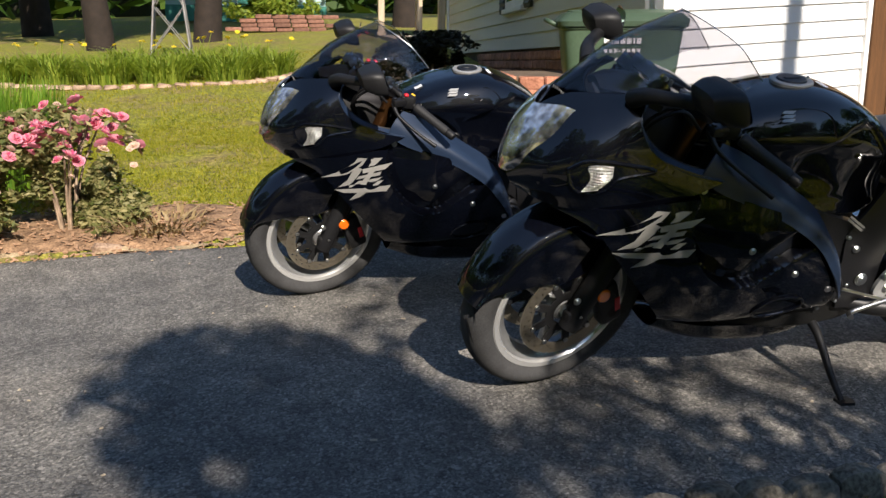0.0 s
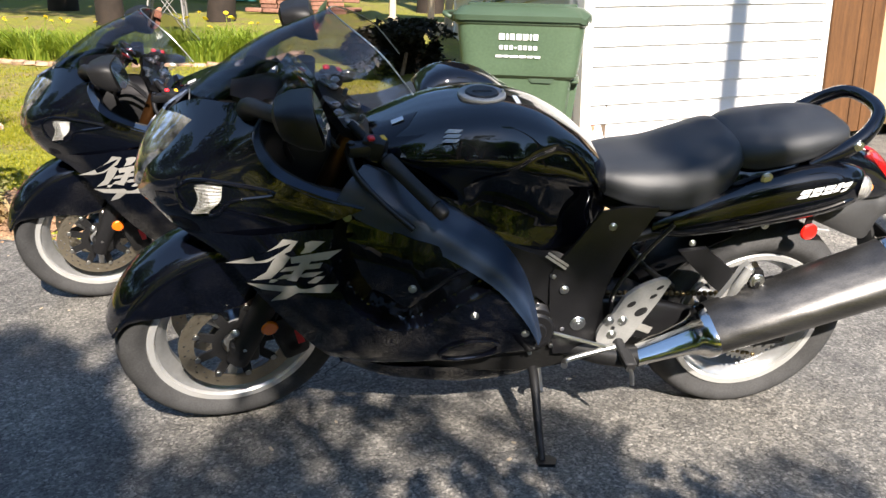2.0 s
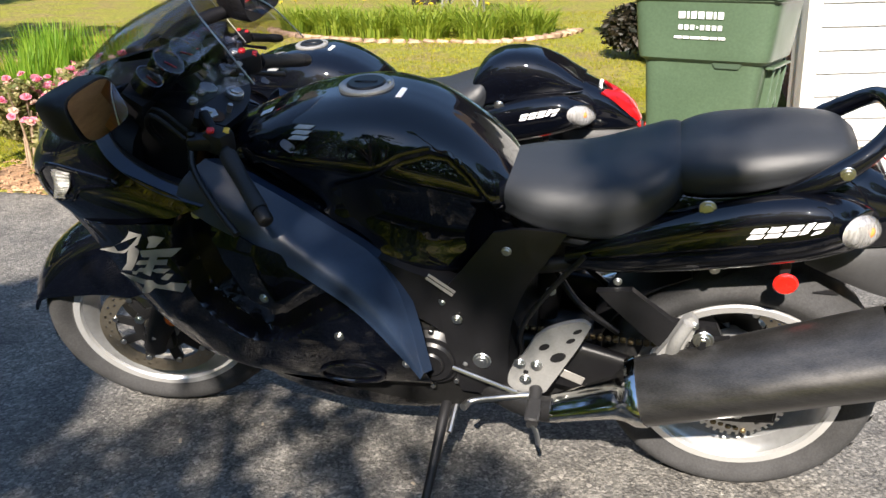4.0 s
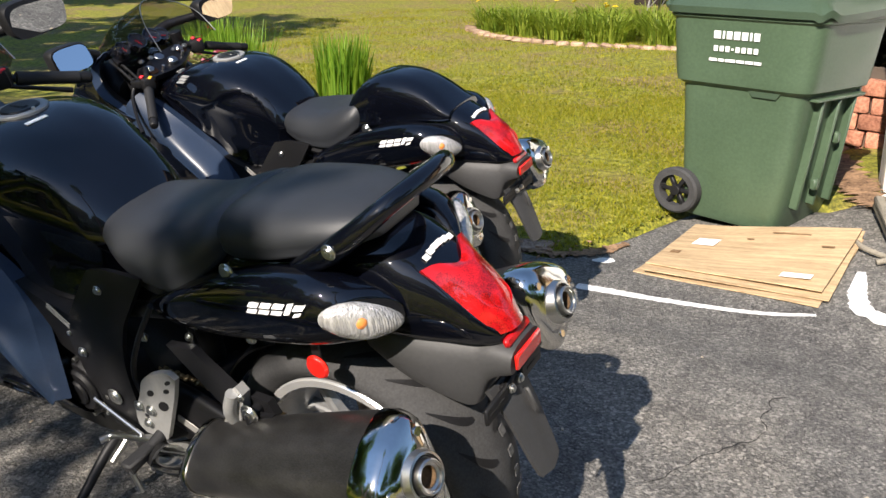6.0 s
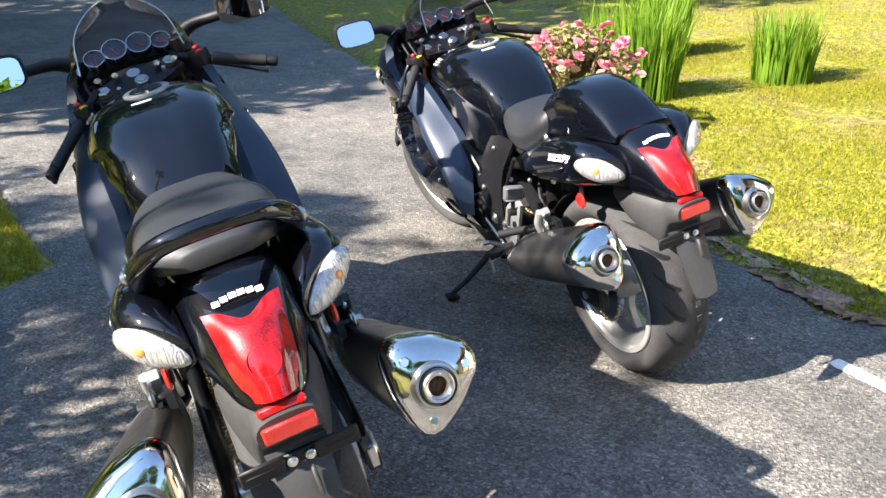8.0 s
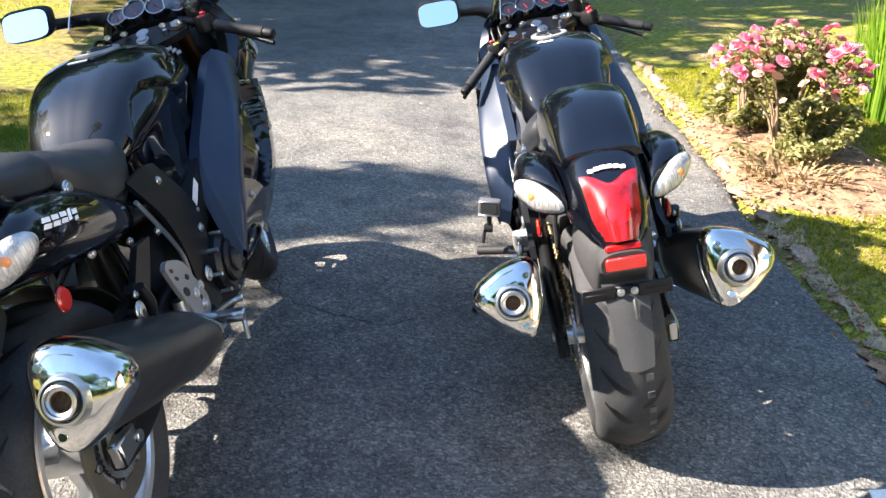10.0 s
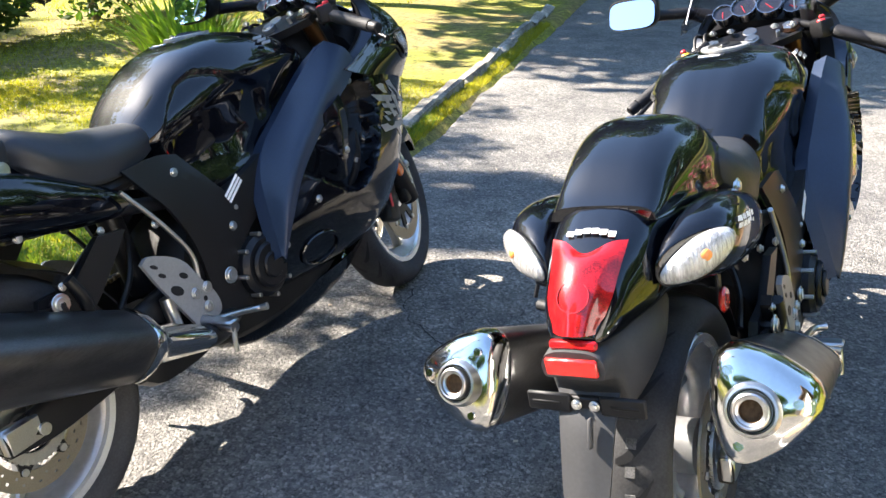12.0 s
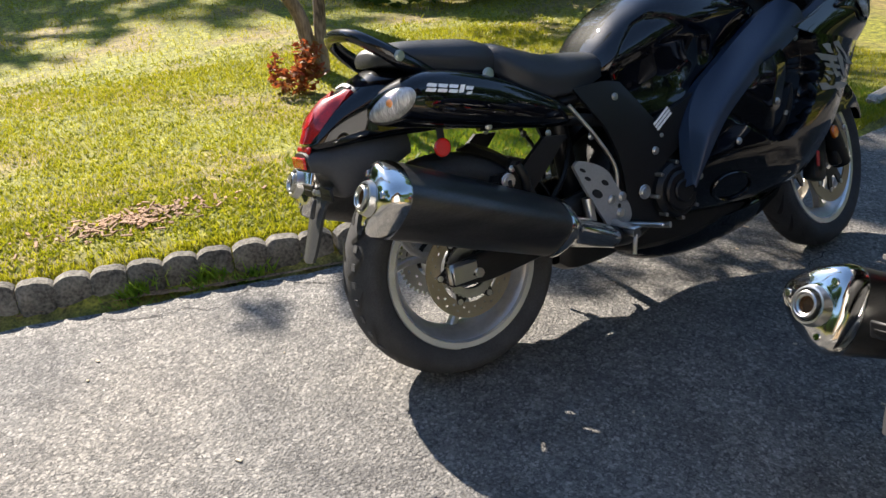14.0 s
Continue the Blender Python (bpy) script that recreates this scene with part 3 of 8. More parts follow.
blades("grass", 30000, lawn_places(-2.6, 0.6, -1.75, -0.80), 0.036, 0.0065, 0.9, SHADEWEEDS, "longer grass and weeds behind the edging, coloured for shade", 7)
blades("clover", 34000, lawn_places(-2.5, 2.8, -4.2, -1.65), 0.020, 0.016, 1.6, CLOVER, "low clover and coarse turf in the lawn", 8)
blades("clover", 14000, lawn_places(0.5, 2.8, -1.75, -0.85), 0.020, 0.016, 1.6, CLOVER, "low clover and coarse turf by the edging", 11)
blades("clover", 10000, lawn_places(-2.5, 0.6, -1.75, -0.85), 0.022, 0.016, 1.6, SHADEWEEDS, "low clover and weeds behind the edging, coloured for shade", 10)
blades("clover", 46000, lawn_places(-5.0, 1.0, 2.05, 6.5), 0.020, 0.017, 1.6, CLOVER, "low clover and coarse turf in the garden lawn", 9)

# ---- the motorcycles. Bike axes: x back, y to the rider's right, z up, contact line at z = 0 ----
LEAN, LEAN_SOLO = 13.7, 11.6
RAKE = radians(23.5)
STEER_AXIS = Vector((math.sin(RAKE), 0, math.cos(RAKE)))
STEER_FOOT = Vector((-0.833, 0, 0))
STEER = Matrix.Translation(STEER_FOOT) @ Matrix.Rotation(radians(15), 4, STEER_AXIS) @ Matrix.Translation(-STEER_FOOT)
FRONT, REAR = Vector((-0.720, 0, 0.274)), Vector((0.712, 0, 0.305))


def T(x, y, z):
    return Matrix.Translation((x, y, z))


def bolt(x, y, z, r=0.008, axis="y"):
    """A socket-head bolt with a washer."""
    return moved(joined(rod(r, 0.012, 10, axis), rod(r * 1.5, 0.004, 12, axis), rod(r * 0.45, 0.0135, 6, axis)), T(x, y, z))


def parts(name, meshes, mat, parent, label=""):
    """Each mesh becomes a part of its own."""
    return [part(name, m, mat, parent, label) for m in meshes]


def tyre_mesh(radius, width, rim):
    """Round-crowned tyre with shoulders and a bead."""
    w = width / 2
    out = [(rim, -w * 0.62), (rim + 0.012, -w * 0.80), (rim + (radius - rim) * 0.45, -w), (rim + (radius - rim) * 0.72, -w * 0.90),
           (radius - width * 0.055, -w * 0.58), (radius - width * 0.012, -w * 0.27), (radius, 0)]
    prof = spline(out + [(r, -y) for r, y in out[-2::-1]], 25).tolist()
    return lathe(prof + [(rim - 0.004, w * 0.6), (rim - 0.004, -w * 0.6), prof[0]], 72)


def groove_mesh(radius, width, count):
    """Curved tread sipes, sunk tongues that follow the crown, as dark slits."""
    verts, faces = [], []
    for k in range(count):
        for hand in (-1, 1):
            a0 = 2 * math.pi * (k + (0.5 if hand > 0 else 0)) / count
            base = len(verts)
            for i in range(7):
                f = i / 6
                y = hand * width * (0.06 + 0.33 * f)
                r = radius + 0.0012 - width * 0.30 * (abs(y) / width) ** 2 * 1.55
                a = a0 + 0.20 * f * f + 0.03 * f
                half = 0.011 * math.sin(math.pi * (0.12 + 0.8 * f)) / radius
                for da in (-half, half):
                    verts.append(((r) * math.cos(a + da), y, r * math.sin(a + da)))
            faces += [(base + 2 * i, base + 2 * i + 1, base + 2 * i + 3, base + 2 * i + 2) for i in range(6)]
    return verts, faces


def rim_mesh(rim, width, spokes=3, hub=0.045, hub_w=0.08, forked=True):
    """Cast wheel: lipped barrel, hub and tapered spokes, forked at the rim."""
    w = width / 2
    barrel = [(rim + 0.010, -w), (rim + 0.012, -w + 0.008), (rim - 0.004, -w + 0.014), (rim - 0.016, -w * 0.72), (rim - 0.030, -w * 0.25), (rim - 0.030, w * 0.25),
              (rim - 0.016, w * 0.72), (rim - 0.004, w - 0.014), (rim + 0.012, w - 0.008), (rim + 0.010, w), (rim - 0.004, w - 0.004), (rim - 0.022, w * 0.7),
              (rim - 0.040, w * 0.22), (rim - 0.040, -w * 0.22), (rim - 0.022, -w * 0.7), (rim - 0.004, -w + 0.004), (rim + 0.010, -w)]
    arms = []
    for k in range(spokes):
        a = 2 * math.pi * k / spokes + 0.45
        items = []
        for fork in ((-0.26, 0.26) if forked else (0.0,)):
            rings = []
            for f, ww, dd in ((0.0, 0.040, 0.040), (0.4, 0.024 if forked else 0.032, 0.030), (0.7, 0.020, 0.026), (1.0, 0.026, 0.030)):
                r = hub * 0.8 + (rim - 0.036 - hub * 0.8) * f
                aa = a + fork * max(0, (f - 0.35) / 0.65)
                c, s = math.cos(aa), math.sin(aa)
                rings.append([(r * c - du * s, dy, r * s + du * c) for du, dy in ((-ww / 2, -dd / 3), (-ww / 4, -dd / 2), (ww / 4, -dd / 2), (ww / 2, -dd / 3), (ww / 2, dd / 3), (ww / 4, dd / 2), (-ww / 4, dd / 2), (-ww / 2, dd / 3))])
            items.append(loft(rings))
        arms.append(joined(*items))
    return lathe(barrel, 72), rod(hub, hub_w, 24, "y", 0.006), arms


def cast_wheel(name, at, bike, label, *sizes):
    barrel, hub, arms = rim_mesh(*sizes)
    wheel = part(name, moved(barrel, at), RIM, bike, label)
    rim, w = sizes[0], sizes[1] / 2
    for y in (-1, 1):
        part("rim_lip", moved(lathe([(rim - 0.009, y * (w - 0.006)), (rim - 0.004, y * (w + 0.0015)), (rim + 0.011, y * (w + 0.0025)), (rim + 0.014, y * (w - 0.001)), (rim + 0.010, y * (w - 0.003)), (rim - 0.009, y * (w - 0.006))], 72), at), LIP, wheel, "bright machined rim lip")
        part("rim_step", moved(lathe([(rim - 0.030, y * w * 0.50), (rim - 0.024, y * (w * 0.50 + 0.006)), (rim - 0.020, y * (w * 0.50 + 0.004)), (rim - 0.019, y * w * 0.46), (rim - 0.030, y * w * 0.50)], 72), at), RIM, wheel)
    part("hub", moved(hub, at), RIM, wheel)
    parts("spoke", [moved(a, at) for a in arms], RIM, wheel)
    return wheel


def disc_mesh(r0, r1, thick, holes=36):
    """Brake rotor: a ring with drilled holes, cut by leaving gaps in its sheet."""
    verts, faces = [], []
    n = holes * 2
    radii = np.linspace(r0, r1, 8)
    for hand in (-0.5, 0.5):
        base = len(verts)
        for i in range(n):
            a = 2 * math.pi * i / n
            for r in radii:
                verts.append((r * math.cos(a), hand * thick, r * math.sin(a)))
        for i in range(n):
            for j in range(7):
                if (i % 2 == 0) and j in ((2,) if i % 4 == 0 else (4,)):
                    continue
                i2 = (i + 1) % n
                faces.append((base + i * 8 + j, base + i * 8 + j + 1, base + i2 * 8 + j + 1, base + i2 * 8 + j))
    k = n * 8
    for i in range(n):
        i2 = (i + 1) % n
        faces.append((i * 8, i2 * 8, k + i2 * 8, k + i * 8))
        faces.append((i * 8 + 7, i2 * 8 + 7, k + i2 * 8 + 7, k + i * 8 + 7))
    return verts, faces


def disc_carrier(at, r_in, r_out, thick, wheel, arms=6):
    outline = []
    for k in range(arms * 12):
        a = 2 * math.pi * k / (arms * 12)
        f = (k % 12) / 12
        r = r_out + 0.004 if f < 0.12 or f > 0.88 else (r_out - 0.012 if f < 0.2 or f > 0.8 else r_in + 0.026)
        outline.append((r * math.cos(a), r * math.sin(a)))
    rings = [[(r * k * math.cos(t), y, r * k * math.sin(t)) if k else (x, y, z) for (x, z), t in zip(outline, np.linspace(0, 2 * math.pi, len(outline), endpoint=False))] for y, r, k in ((-thick / 2, r_in, 1), (-thick / 2, 1, 0), (thick / 2, 1, 0), (thick / 2, r_in, 1))]
    part("disc_carrier", moved(loft(rings, False), at), CARRIER, wheel)
    parts("disc_bolt", [moved(rod(0.008, thick * 2.2, 10), at @ Matrix.Rotation(-2 * math.pi * k / arms, 4, "Y") @ T(r_out - 0.004, 0, 0)) for k in range(arms)], BOLT, wheel)


# control sheets (back, out, up); the left side is built, the right mirrored
COWL = [[(-0.925, 0.004, 0.715), (-0.905, 0.004, 0.79), (-0.850, 0.004, 0.875), (-0.785, 0.050, 0.926), (-0.700, 0.118, 0.946), (-0.610, 0.160, 0.955)],
        [(-0.923, 0.035, 0.700), (-0.880, 0.125, 0.765), (-0.825, 0.165, 0.812), (-0.765, 0.193, 0.846), (-0.700, 0.206, 0.870), (-0.643, 0.203, 0.895)],
        [(-0.915, 0.040, 0.680), (-0.855, 0.150, 0.705), (-0.790, 0.202, 0.735), (-0.720, 0.226, 0.757), (-0.650, 0.233, 0.780), (-0.592, 0.228, 0.815)],
        [(-0.895, 0.030, 0.660), (-0.830, 0.130, 0.650), (-0.740, 0.190, 0.660), (-0.620, 0.230, 0.680), (-0.500, 0.248, 0.712), (-0.410, 0.245, 0.748)]]
FAIRING = [[(-0.830, 0.130, 0.648), (-0.720, 0.190, 0.600), (-0.635, 0.205, 0.500), (-0.545, 0.205, 0.390), (-0.475, 0.180, 0.300), (-0.450, 0.100, 0.245)],
           [(-0.680, 0.218, 0.672), (-0.590, 0.235, 0.600), (-0.525, 0.242, 0.500), (-0.445, 0.236, 0.400), (-0.385, 0.205, 0.300), (-0.360, 0.110, 0.232)],
           [(-0.470, 0.248, 0.712), (-0.405, 0.256, 0.620), (-0.360, 0.256, 0.510), (-0.305, 0.242, 0.400), (-0.262, 0.205, 0.295), (-0.245, 0.110, 0.226)],
           [(-0.270, 0.250, 0.680), (-0.225, 0.252, 0.605), (-0.190, 0.250, 0.510), (-0.155, 0.236, 0.400), (-0.125, 0.200, 0.300), (-0.115, 0.110, 0.230)],
           [(-0.095, 0.240, 0.600), (-0.038, 0.240, 0.548), (0.008, 0.236, 0.475), (0.042, 0.226, 0.388), (0.055, 0.190, 0.305), (0.035, 0.110, 0.245)]]
PANEL = [[(-0.470, 0.236, 0.757), (-0.396, 0.246, 0.712), (-0.270, 0.262, 0.664), (-0.165, 0.276, 0.610), (-0.078, 0.276, 0.545), (-0.012, 0.272, 0.465), (0.022, 0.266, 0.415), (0.043, 0.258, 0.374)],
         [(-0.445, 0.230, 0.805), (-0.368, 0.238, 0.765), (-0.252, 0.258, 0.712), (-0.155, 0.266, 0.655), (-0.070, 0.268, 0.590), (-0.012, 0.268, 0.520), (0.020, 0.264, 0.455), (0.046, 0.257, 0.380)],
         [(-0.405, 0.198, 0.838), (-0.337, 0.194, 0.808), (-0.240, 0.190, 0.752), (-0.155, 0.186, 0.696), (-0.075, 0.184, 0.642), (-0.020, 0.196, 0.578), (0.016, 0.222, 0.500), (0.049, 0.252, 0.386)]]
TANK_HALF = [(0.0, 0.0), (0.42, 0.012), (0.78, 0.085), (0.98, 0.26), (1.0, 0.36), (0.93, 0.47), (0.86, 0.68), (0.86, 0.88), (0.78, 1.0), (0.0, 1.0)]
TANK = [(-0.425, 0.090, 0.838, 0.730, 0), (-0.36, 0.136, 0.868, 0.695, 0), (-0.24, 0.170, 0.915, 0.655, 0), (-0.10, 0.184, 0.938, 0.615, 0),
        (0.01, 0.177, 0.924, 0.582, 0), (0.105, 0.152, 0.880, 0.575, 0), (0.175, 0.130, 0.826, 0.595, 0), (0.228, 0.085, 0.768, 0.640, 0)]
SEAT_HALF = [(0.0, 0.0), (0.45, 0.02), (0.82, 0.16), (1.0, 0.48), (0.98, 0.78), (0.88, 0.97), (0.0, 1.0)]
SPINE_HALF = [(0.0, 0.0), (0.5, 0.03), (0.84, 0.18), (1.0, 0.50), (0.97, 0.85), (0.80, 1.0), (0.0, 1.0)]


def scallop(a):
    """Sets the rear half of the side fairing back behind a curved edge; it rises again towards its middle."""
    x, h = a[..., 0], a[..., 2]
    edge = np.interp(h, (0.425, 0.44, 0.48, 0.53, 0.61, 0.66, 0.70), (-0.30, -0.345, -0.402, -0.444, -0.471, -0.478, -0.470))
    low = np.interp(x, (-0.36, -0.30, -0.25, -0.19, -0.10, -0.03), (0.436, 0.432, 0.446, 0.492, 0.545, 0.60))
    inside = np.clip((x - edge) / 0.012, 0, 1) * np.clip((h - low) / 0.012, 0, 1)
    near = np.maximum(1 - np.clip((x - edge) / 0.185, 0, 1), 0.7 * (1 - np.clip((h - low) / 0.10, 0, 1)))
    out = a.copy()
    out[..., 1] -= np.sign(a[..., 1]) * 0.062 * inside * near
    return out


def out_at(sheet, x, h):
    """How far out a sheet lies at a place of its side view."""
    d = (sheet[..., 0] - x) ** 2 + (sheet[..., 2] - h) ** 2 + 1e-7
    w = 1 / d ** 2
    return float((w * np.abs(sheet[..., 1])).sum() / w.sum())


def decal(outlines, sheet, hand, lift=0.0025):
    """Flat sticker pieces laid on a side sheet; outlines in (back, up)."""
    verts, faces = [], []
    for o in outlines:
        k = len(verts)
        verts += [(x, -hand * (out_at(sheet, x, h) + lift), h) for x, h in o]
        faces.append(tuple(range(k, len(verts))))
    return verts, faces


BRUSH = [[(-0.568, 0.668), (-0.534, 0.668), (-0.552, 0.639), (-0.579, 0.621), (-0.604, 0.601), (-0.641, 0.587), (-0.700, 0.575), (-0.647, 0.601), (-0.605, 0.629), (-0.580, 0.651)],
         [(-0.570, 0.633), (-0.551, 0.624), (-0.571, 0.590), (-0.597, 0.556), (-0.641, 0.537), (-0.606, 0.574), (-0.590, 0.610)],
         [(-0.520, 0.664), (-0.504, 0.670), (-0.476, 0.670), (-0.506, 0.641), (-0.530, 0.635), (-0.519, 0.652)],
         [(-0.551, 0.624), (-0.438, 0.652), (-0.468, 0.625), (-0.550, 0.607)],
         [(-0.563, 0.595), (-0.480, 0.616), (-0.487, 0.601), (-0.576, 0.580)],
         [(-0.566, 0.574), (-0.478, 0.593), (-0.499, 0.577), (-0.583, 0.558)],
         [(-0.517, 0.629), (-0.497, 0.632), (-0.539, 0.561), (-0.561, 0.561)],
         [(-0.597, 0.554), (-0.473, 0.581), (-0.494, 0.560), (-0.601, 0.543)],
         [(-0.653, 0.527), (-0.556, 0.545), (-0.444, 0.561), (-0.461, 0.536), (-0.545, 0.528), (-0.618, 0.516)],
         [(-0.567, 0.528), (-0.533, 0.532), (-0.562, 0.505), (-0.598, 0.485), (-0.585, 0.505)]]



def front_end(bike):
    """Everything that turns with the handlebars."""
    at = STEER @ Matrix.Translation(FRONT)
    wheel = cast_wheel("front_wheel", at, bike, "silver-white three-spoke cast wheel", 0.216, 0.092, 3, 0.038, 0.13, False)
    part("tyre", moved(tyre_mesh(0.302, 0.122, 0.222), at), RUBBER, wheel)
    part("tread_groove", moved(groove_mesh(0.302, 0.122, 22), at), BLACK, wheel)
    for y in (-0.068, 0.068):
        part("brake_disc", moved(disc_mesh(0.116, 0.155, 0.005, 52), at @ T(0, y, 0)), DISC, wheel, "drilled steel brake disc")
        disc_carrier(at @ T(0, y, 0), 0.045, 0.120, 0.006, wheel, 9)
    part("axle_nut", moved(joined(rod(0.016, 0.236, 16), rod(0.024, 0.20, 6)), at), BOLT, wheel)
    # mudguard: a hooped sheet round the tyre, deep at the fork
    rows = []
    for deg in np.linspace(166, 22, 15):
        a = radians(deg)
        deep = float(np.interp(deg, (22, 40, 62, 85, 112, 132, 146, 157, 166), (0.05, 0.06, 0.12, 0.185, 0.195, 0.145, 0.085, 0.03, 0.018)))
        row = []
        for w, drop in ((-0.078, deep), (-0.080, deep * 0.5), (-0.074, 0.018), (-0.045, 0.003), (0.0, -0.004), (0.045, 0.003), (0.074, 0.018), (0.080, deep * 0.5), (0.078, deep)):
            tip = 1 - 0.55 * max(0, (deg - 146) / 20)
            r = 0.318 - drop * tip
            row.append((r * math.cos(a), w * (0.55 + 0.45 * tip), r * math.sin(a)))
        rows.append(row)
    a = surface(np.array(rows), 40, 33)
    part("front_fender", moved(shell(a, -0.004), at), PAINT, bike, "glossy black front fender")
    slope = Vector((math.tan(RAKE), 0, 1))
    for y in (-0.105, 0.105):
        low = Vector((FRONT.x, y, FRONT.z))
        leg = part("fork_leg", moved(tube([low + slope * k for k in (-0.03, 0.05, 0.2, 0.36)], [0.030, 0.033, 0.031, 0.028], 14), STEER), BLACK, bike, "black fork slider")
        part("fork_tube", moved(tube([low + slope * k for k in (0.36, 0.48, 0.56, 0.63)], 0.0245, 16), STEER), GOLD, leg, "bronze fork tube")
        part("axle_clamp", moved(brick((0.075, 0.04, 0.062), 0.012, 2), STEER @ T(FRONT.x + 0.006, y * 0.98, FRONT.z)), CARRIER, leg)
        cal = part("brake_caliper", moved(joined(brick((0.078, 0.052, 0.150), 0.016, 2), moved(rod(0.02, 0.052, 14), T(0.004, 0, 0.03)), moved(rod(0.02, 0.052, 14), T(0.004, 0, -0.03))),
                                          STEER @ T(FRONT.x + 0.125, y * 0.80, FRONT.z + 0.018) @ Matrix.Rotation(radians(-20), 4, "Y")), CARRIER, leg)
        part("caliper_badge", moved(brick((0.018, 0.003, 0.05), 0.001), STEER @ T(FRONT.x + 0.150, y * 1.045, FRONT.z + 0.02) @ Matrix.Rotation(radians(-15), 4, "Y")), REDPLASTIC, cal)
        part("orange_reflector", moved(joined(rod(0.022, 0.012, 24, "y", 0.004)), STEER @ T(FRONT.x + 0.066, y * 1.29, FRONT.z + 0.088)), ORANGE, leg, "round orange side reflector")
        part("brake_hose", moved(tube([(-0.64, y * 1.05, 0.36), (-0.60, y * 1.2, 0.48), (-0.55, y * 1.1, 0.62), (-0.50, y * 0.8, 0.76)], 0.005, 8), STEER), BLACK, leg)
        parts("fork_bolt", [moved(b, STEER) for b in (bolt(FRONT.x - 0.02, y * 1.24, FRONT.z + 0.085), bolt(FRONT.x + 0.005, y * 1.24, FRONT.z + 0.025, 0.007))], BOLT, leg)
    top = low + slope * 0.618
    part("top_yoke", moved(joined(prism([(-0.035, -0.135), (0.03, -0.13), (0.055, -0.05), (0.06, 0), (0.055, 0.05), (0.03, 0.13), (-0.035, 0.135), (-0.05, 0)], 0.022, "xy")),
                           STEER @ T(top.x, 0, top.z) @ Matrix.Rotation(RAKE, 4, "Y")), FRAME, bike)
    part("steering_nut", moved(joined(rod(0.015, 0.024, 6, "z"), rod(0.020, 0.014, 20, "z")), STEER @ T(top.x + 0.03, 0, top.z + 0.006) @ Matrix.Rotation(RAKE, 4, "Y")), STEEL, bike)
    parts("yoke_bolt", [moved(rod(0.006, 0.03, 10, "z"), STEER @ T(top.x + dx, y, top.z + 0.003) @ Matrix.Rotation(RAKE, 4, "Y")) for dx, y in ((0.03, -0.07), (0.03, 0.07), (-0.02, -0.06), (-0.02, 0.06))], BOLT, bike)
    part("steering_head", moved(body([(-0.64, 0.070, 0.885, 0.66, 0), (-0.56, 0.085, 0.89, 0.62, 0), (-0.47, 0.085, 0.885, 0.62, 0), (-0.42, 0.07, 0.86, 0.64, 0)], SPINE_HALF, 10, 18), Matrix.Identity(4)), BLACK, bike)
    part("ignition_lock", moved(joined(rod(0.020, 0.03, 20, "z")), STEER @ T(top.x - 0.03, 0, top.z + 0.012) @ Matrix.Rotation(RAKE, 4, "Y")), STEEL, bike)
    for hand, y in ((1, -1), (-1, 1)):
        cap = STEER @ T(top.x - 0.004, y * 0.105, top.z + 0.016) @ Matrix.Rotation(RAKE, 4, "Y")
        part("fork_cap", moved(joined(rod(0.020, 0.010, 6, "z"), rod(0.007, 0.018, 12, "z")), cap), BOLT if hand > 0 else STEEL, bike)
        a, b = Vector((-0.462, y * 0.118, 0.915)), Vector((-0.322, y * 0.345, 0.808))
        bar = part("clip_on_bar", moved(tube([a, a.lerp(b, 0.4)], 0.011, 12), STEER), BLACK, bike)
        part("grip", moved(tube([a.lerp(b, 0.42), a.lerp(b, 0.44), a.lerp(b, 0.7), a.lerp(b, 0.93), a.lerp(b, 0.95)], [0.014, 0.018, 0.0165, 0.0175, 0.016], 16), STEER), GRIP, bar, "black ribbed rubber grip")
        part("bar_end", moved(tube([a.lerp(b, 0.95), a.lerp(b, 0.965), a.lerp(b, 1.05), a.lerp(b, 1.07)], [0.012, 0.0155, 0.0155, 0.010], 14), STEER), BLACK, bar)
        sw = a.lerp(b, 0.28)
        part("switch_box", moved(brick((0.045, 0.055, 0.05), 0.010, 2), STEER @ T(*sw) @ Matrix.Rotation(radians(-58 * y), 4, "Z")), BLACK, bar)
        part("switch", moved(brick((0.014, 0.022, 0.016), 0.003), STEER @ T(sw.x + 0.018, sw.y, sw.z + 0.018)), YELLOW if hand > 0 else REDPLASTIC, bar)
        part("red_button", moved(brick((0.016, 0.016, 0.010), 0.003), STEER @ T(sw.x - 0.012, sw.y + 0.006 * y, sw.z + 0.028)), REDPLASTIC, bar)
        lv = [a.lerp(b, 0.25) + Vector((-0.055, 0, -0.008)), a.lerp(b, 0.45) + Vector((-0.078, 0, -0.02)), a.lerp(b, 0.75) + Vector((-0.075, 0, -0.03)), a.lerp(b, 1.02) + Vector((-0.060, 0, -0.038))]
        part("lever", moved(tube(lv, [0.010, 0.007, 0.006, 0.008], 10), STEER), FRAME, bar)
        part("lever_perch", moved(joined(brick((0.06, 0.035, 0.03), 0.008, 2), moved(rod(0.008, 0.04, 10, "z"), T(-0.02, 0, 0))), STEER @ T(sw.x - 0.035, sw.y, sw.z)), FRAME, bar)
        if hand < 0:
            res = a.lerp(b, 0.2) + Vector((-0.06, 0, 0.035))
            part("brake_reservoir", moved(rod(0.024, 0.045, 20, "z"), STEER @ T(*res)), BLACK, bar)
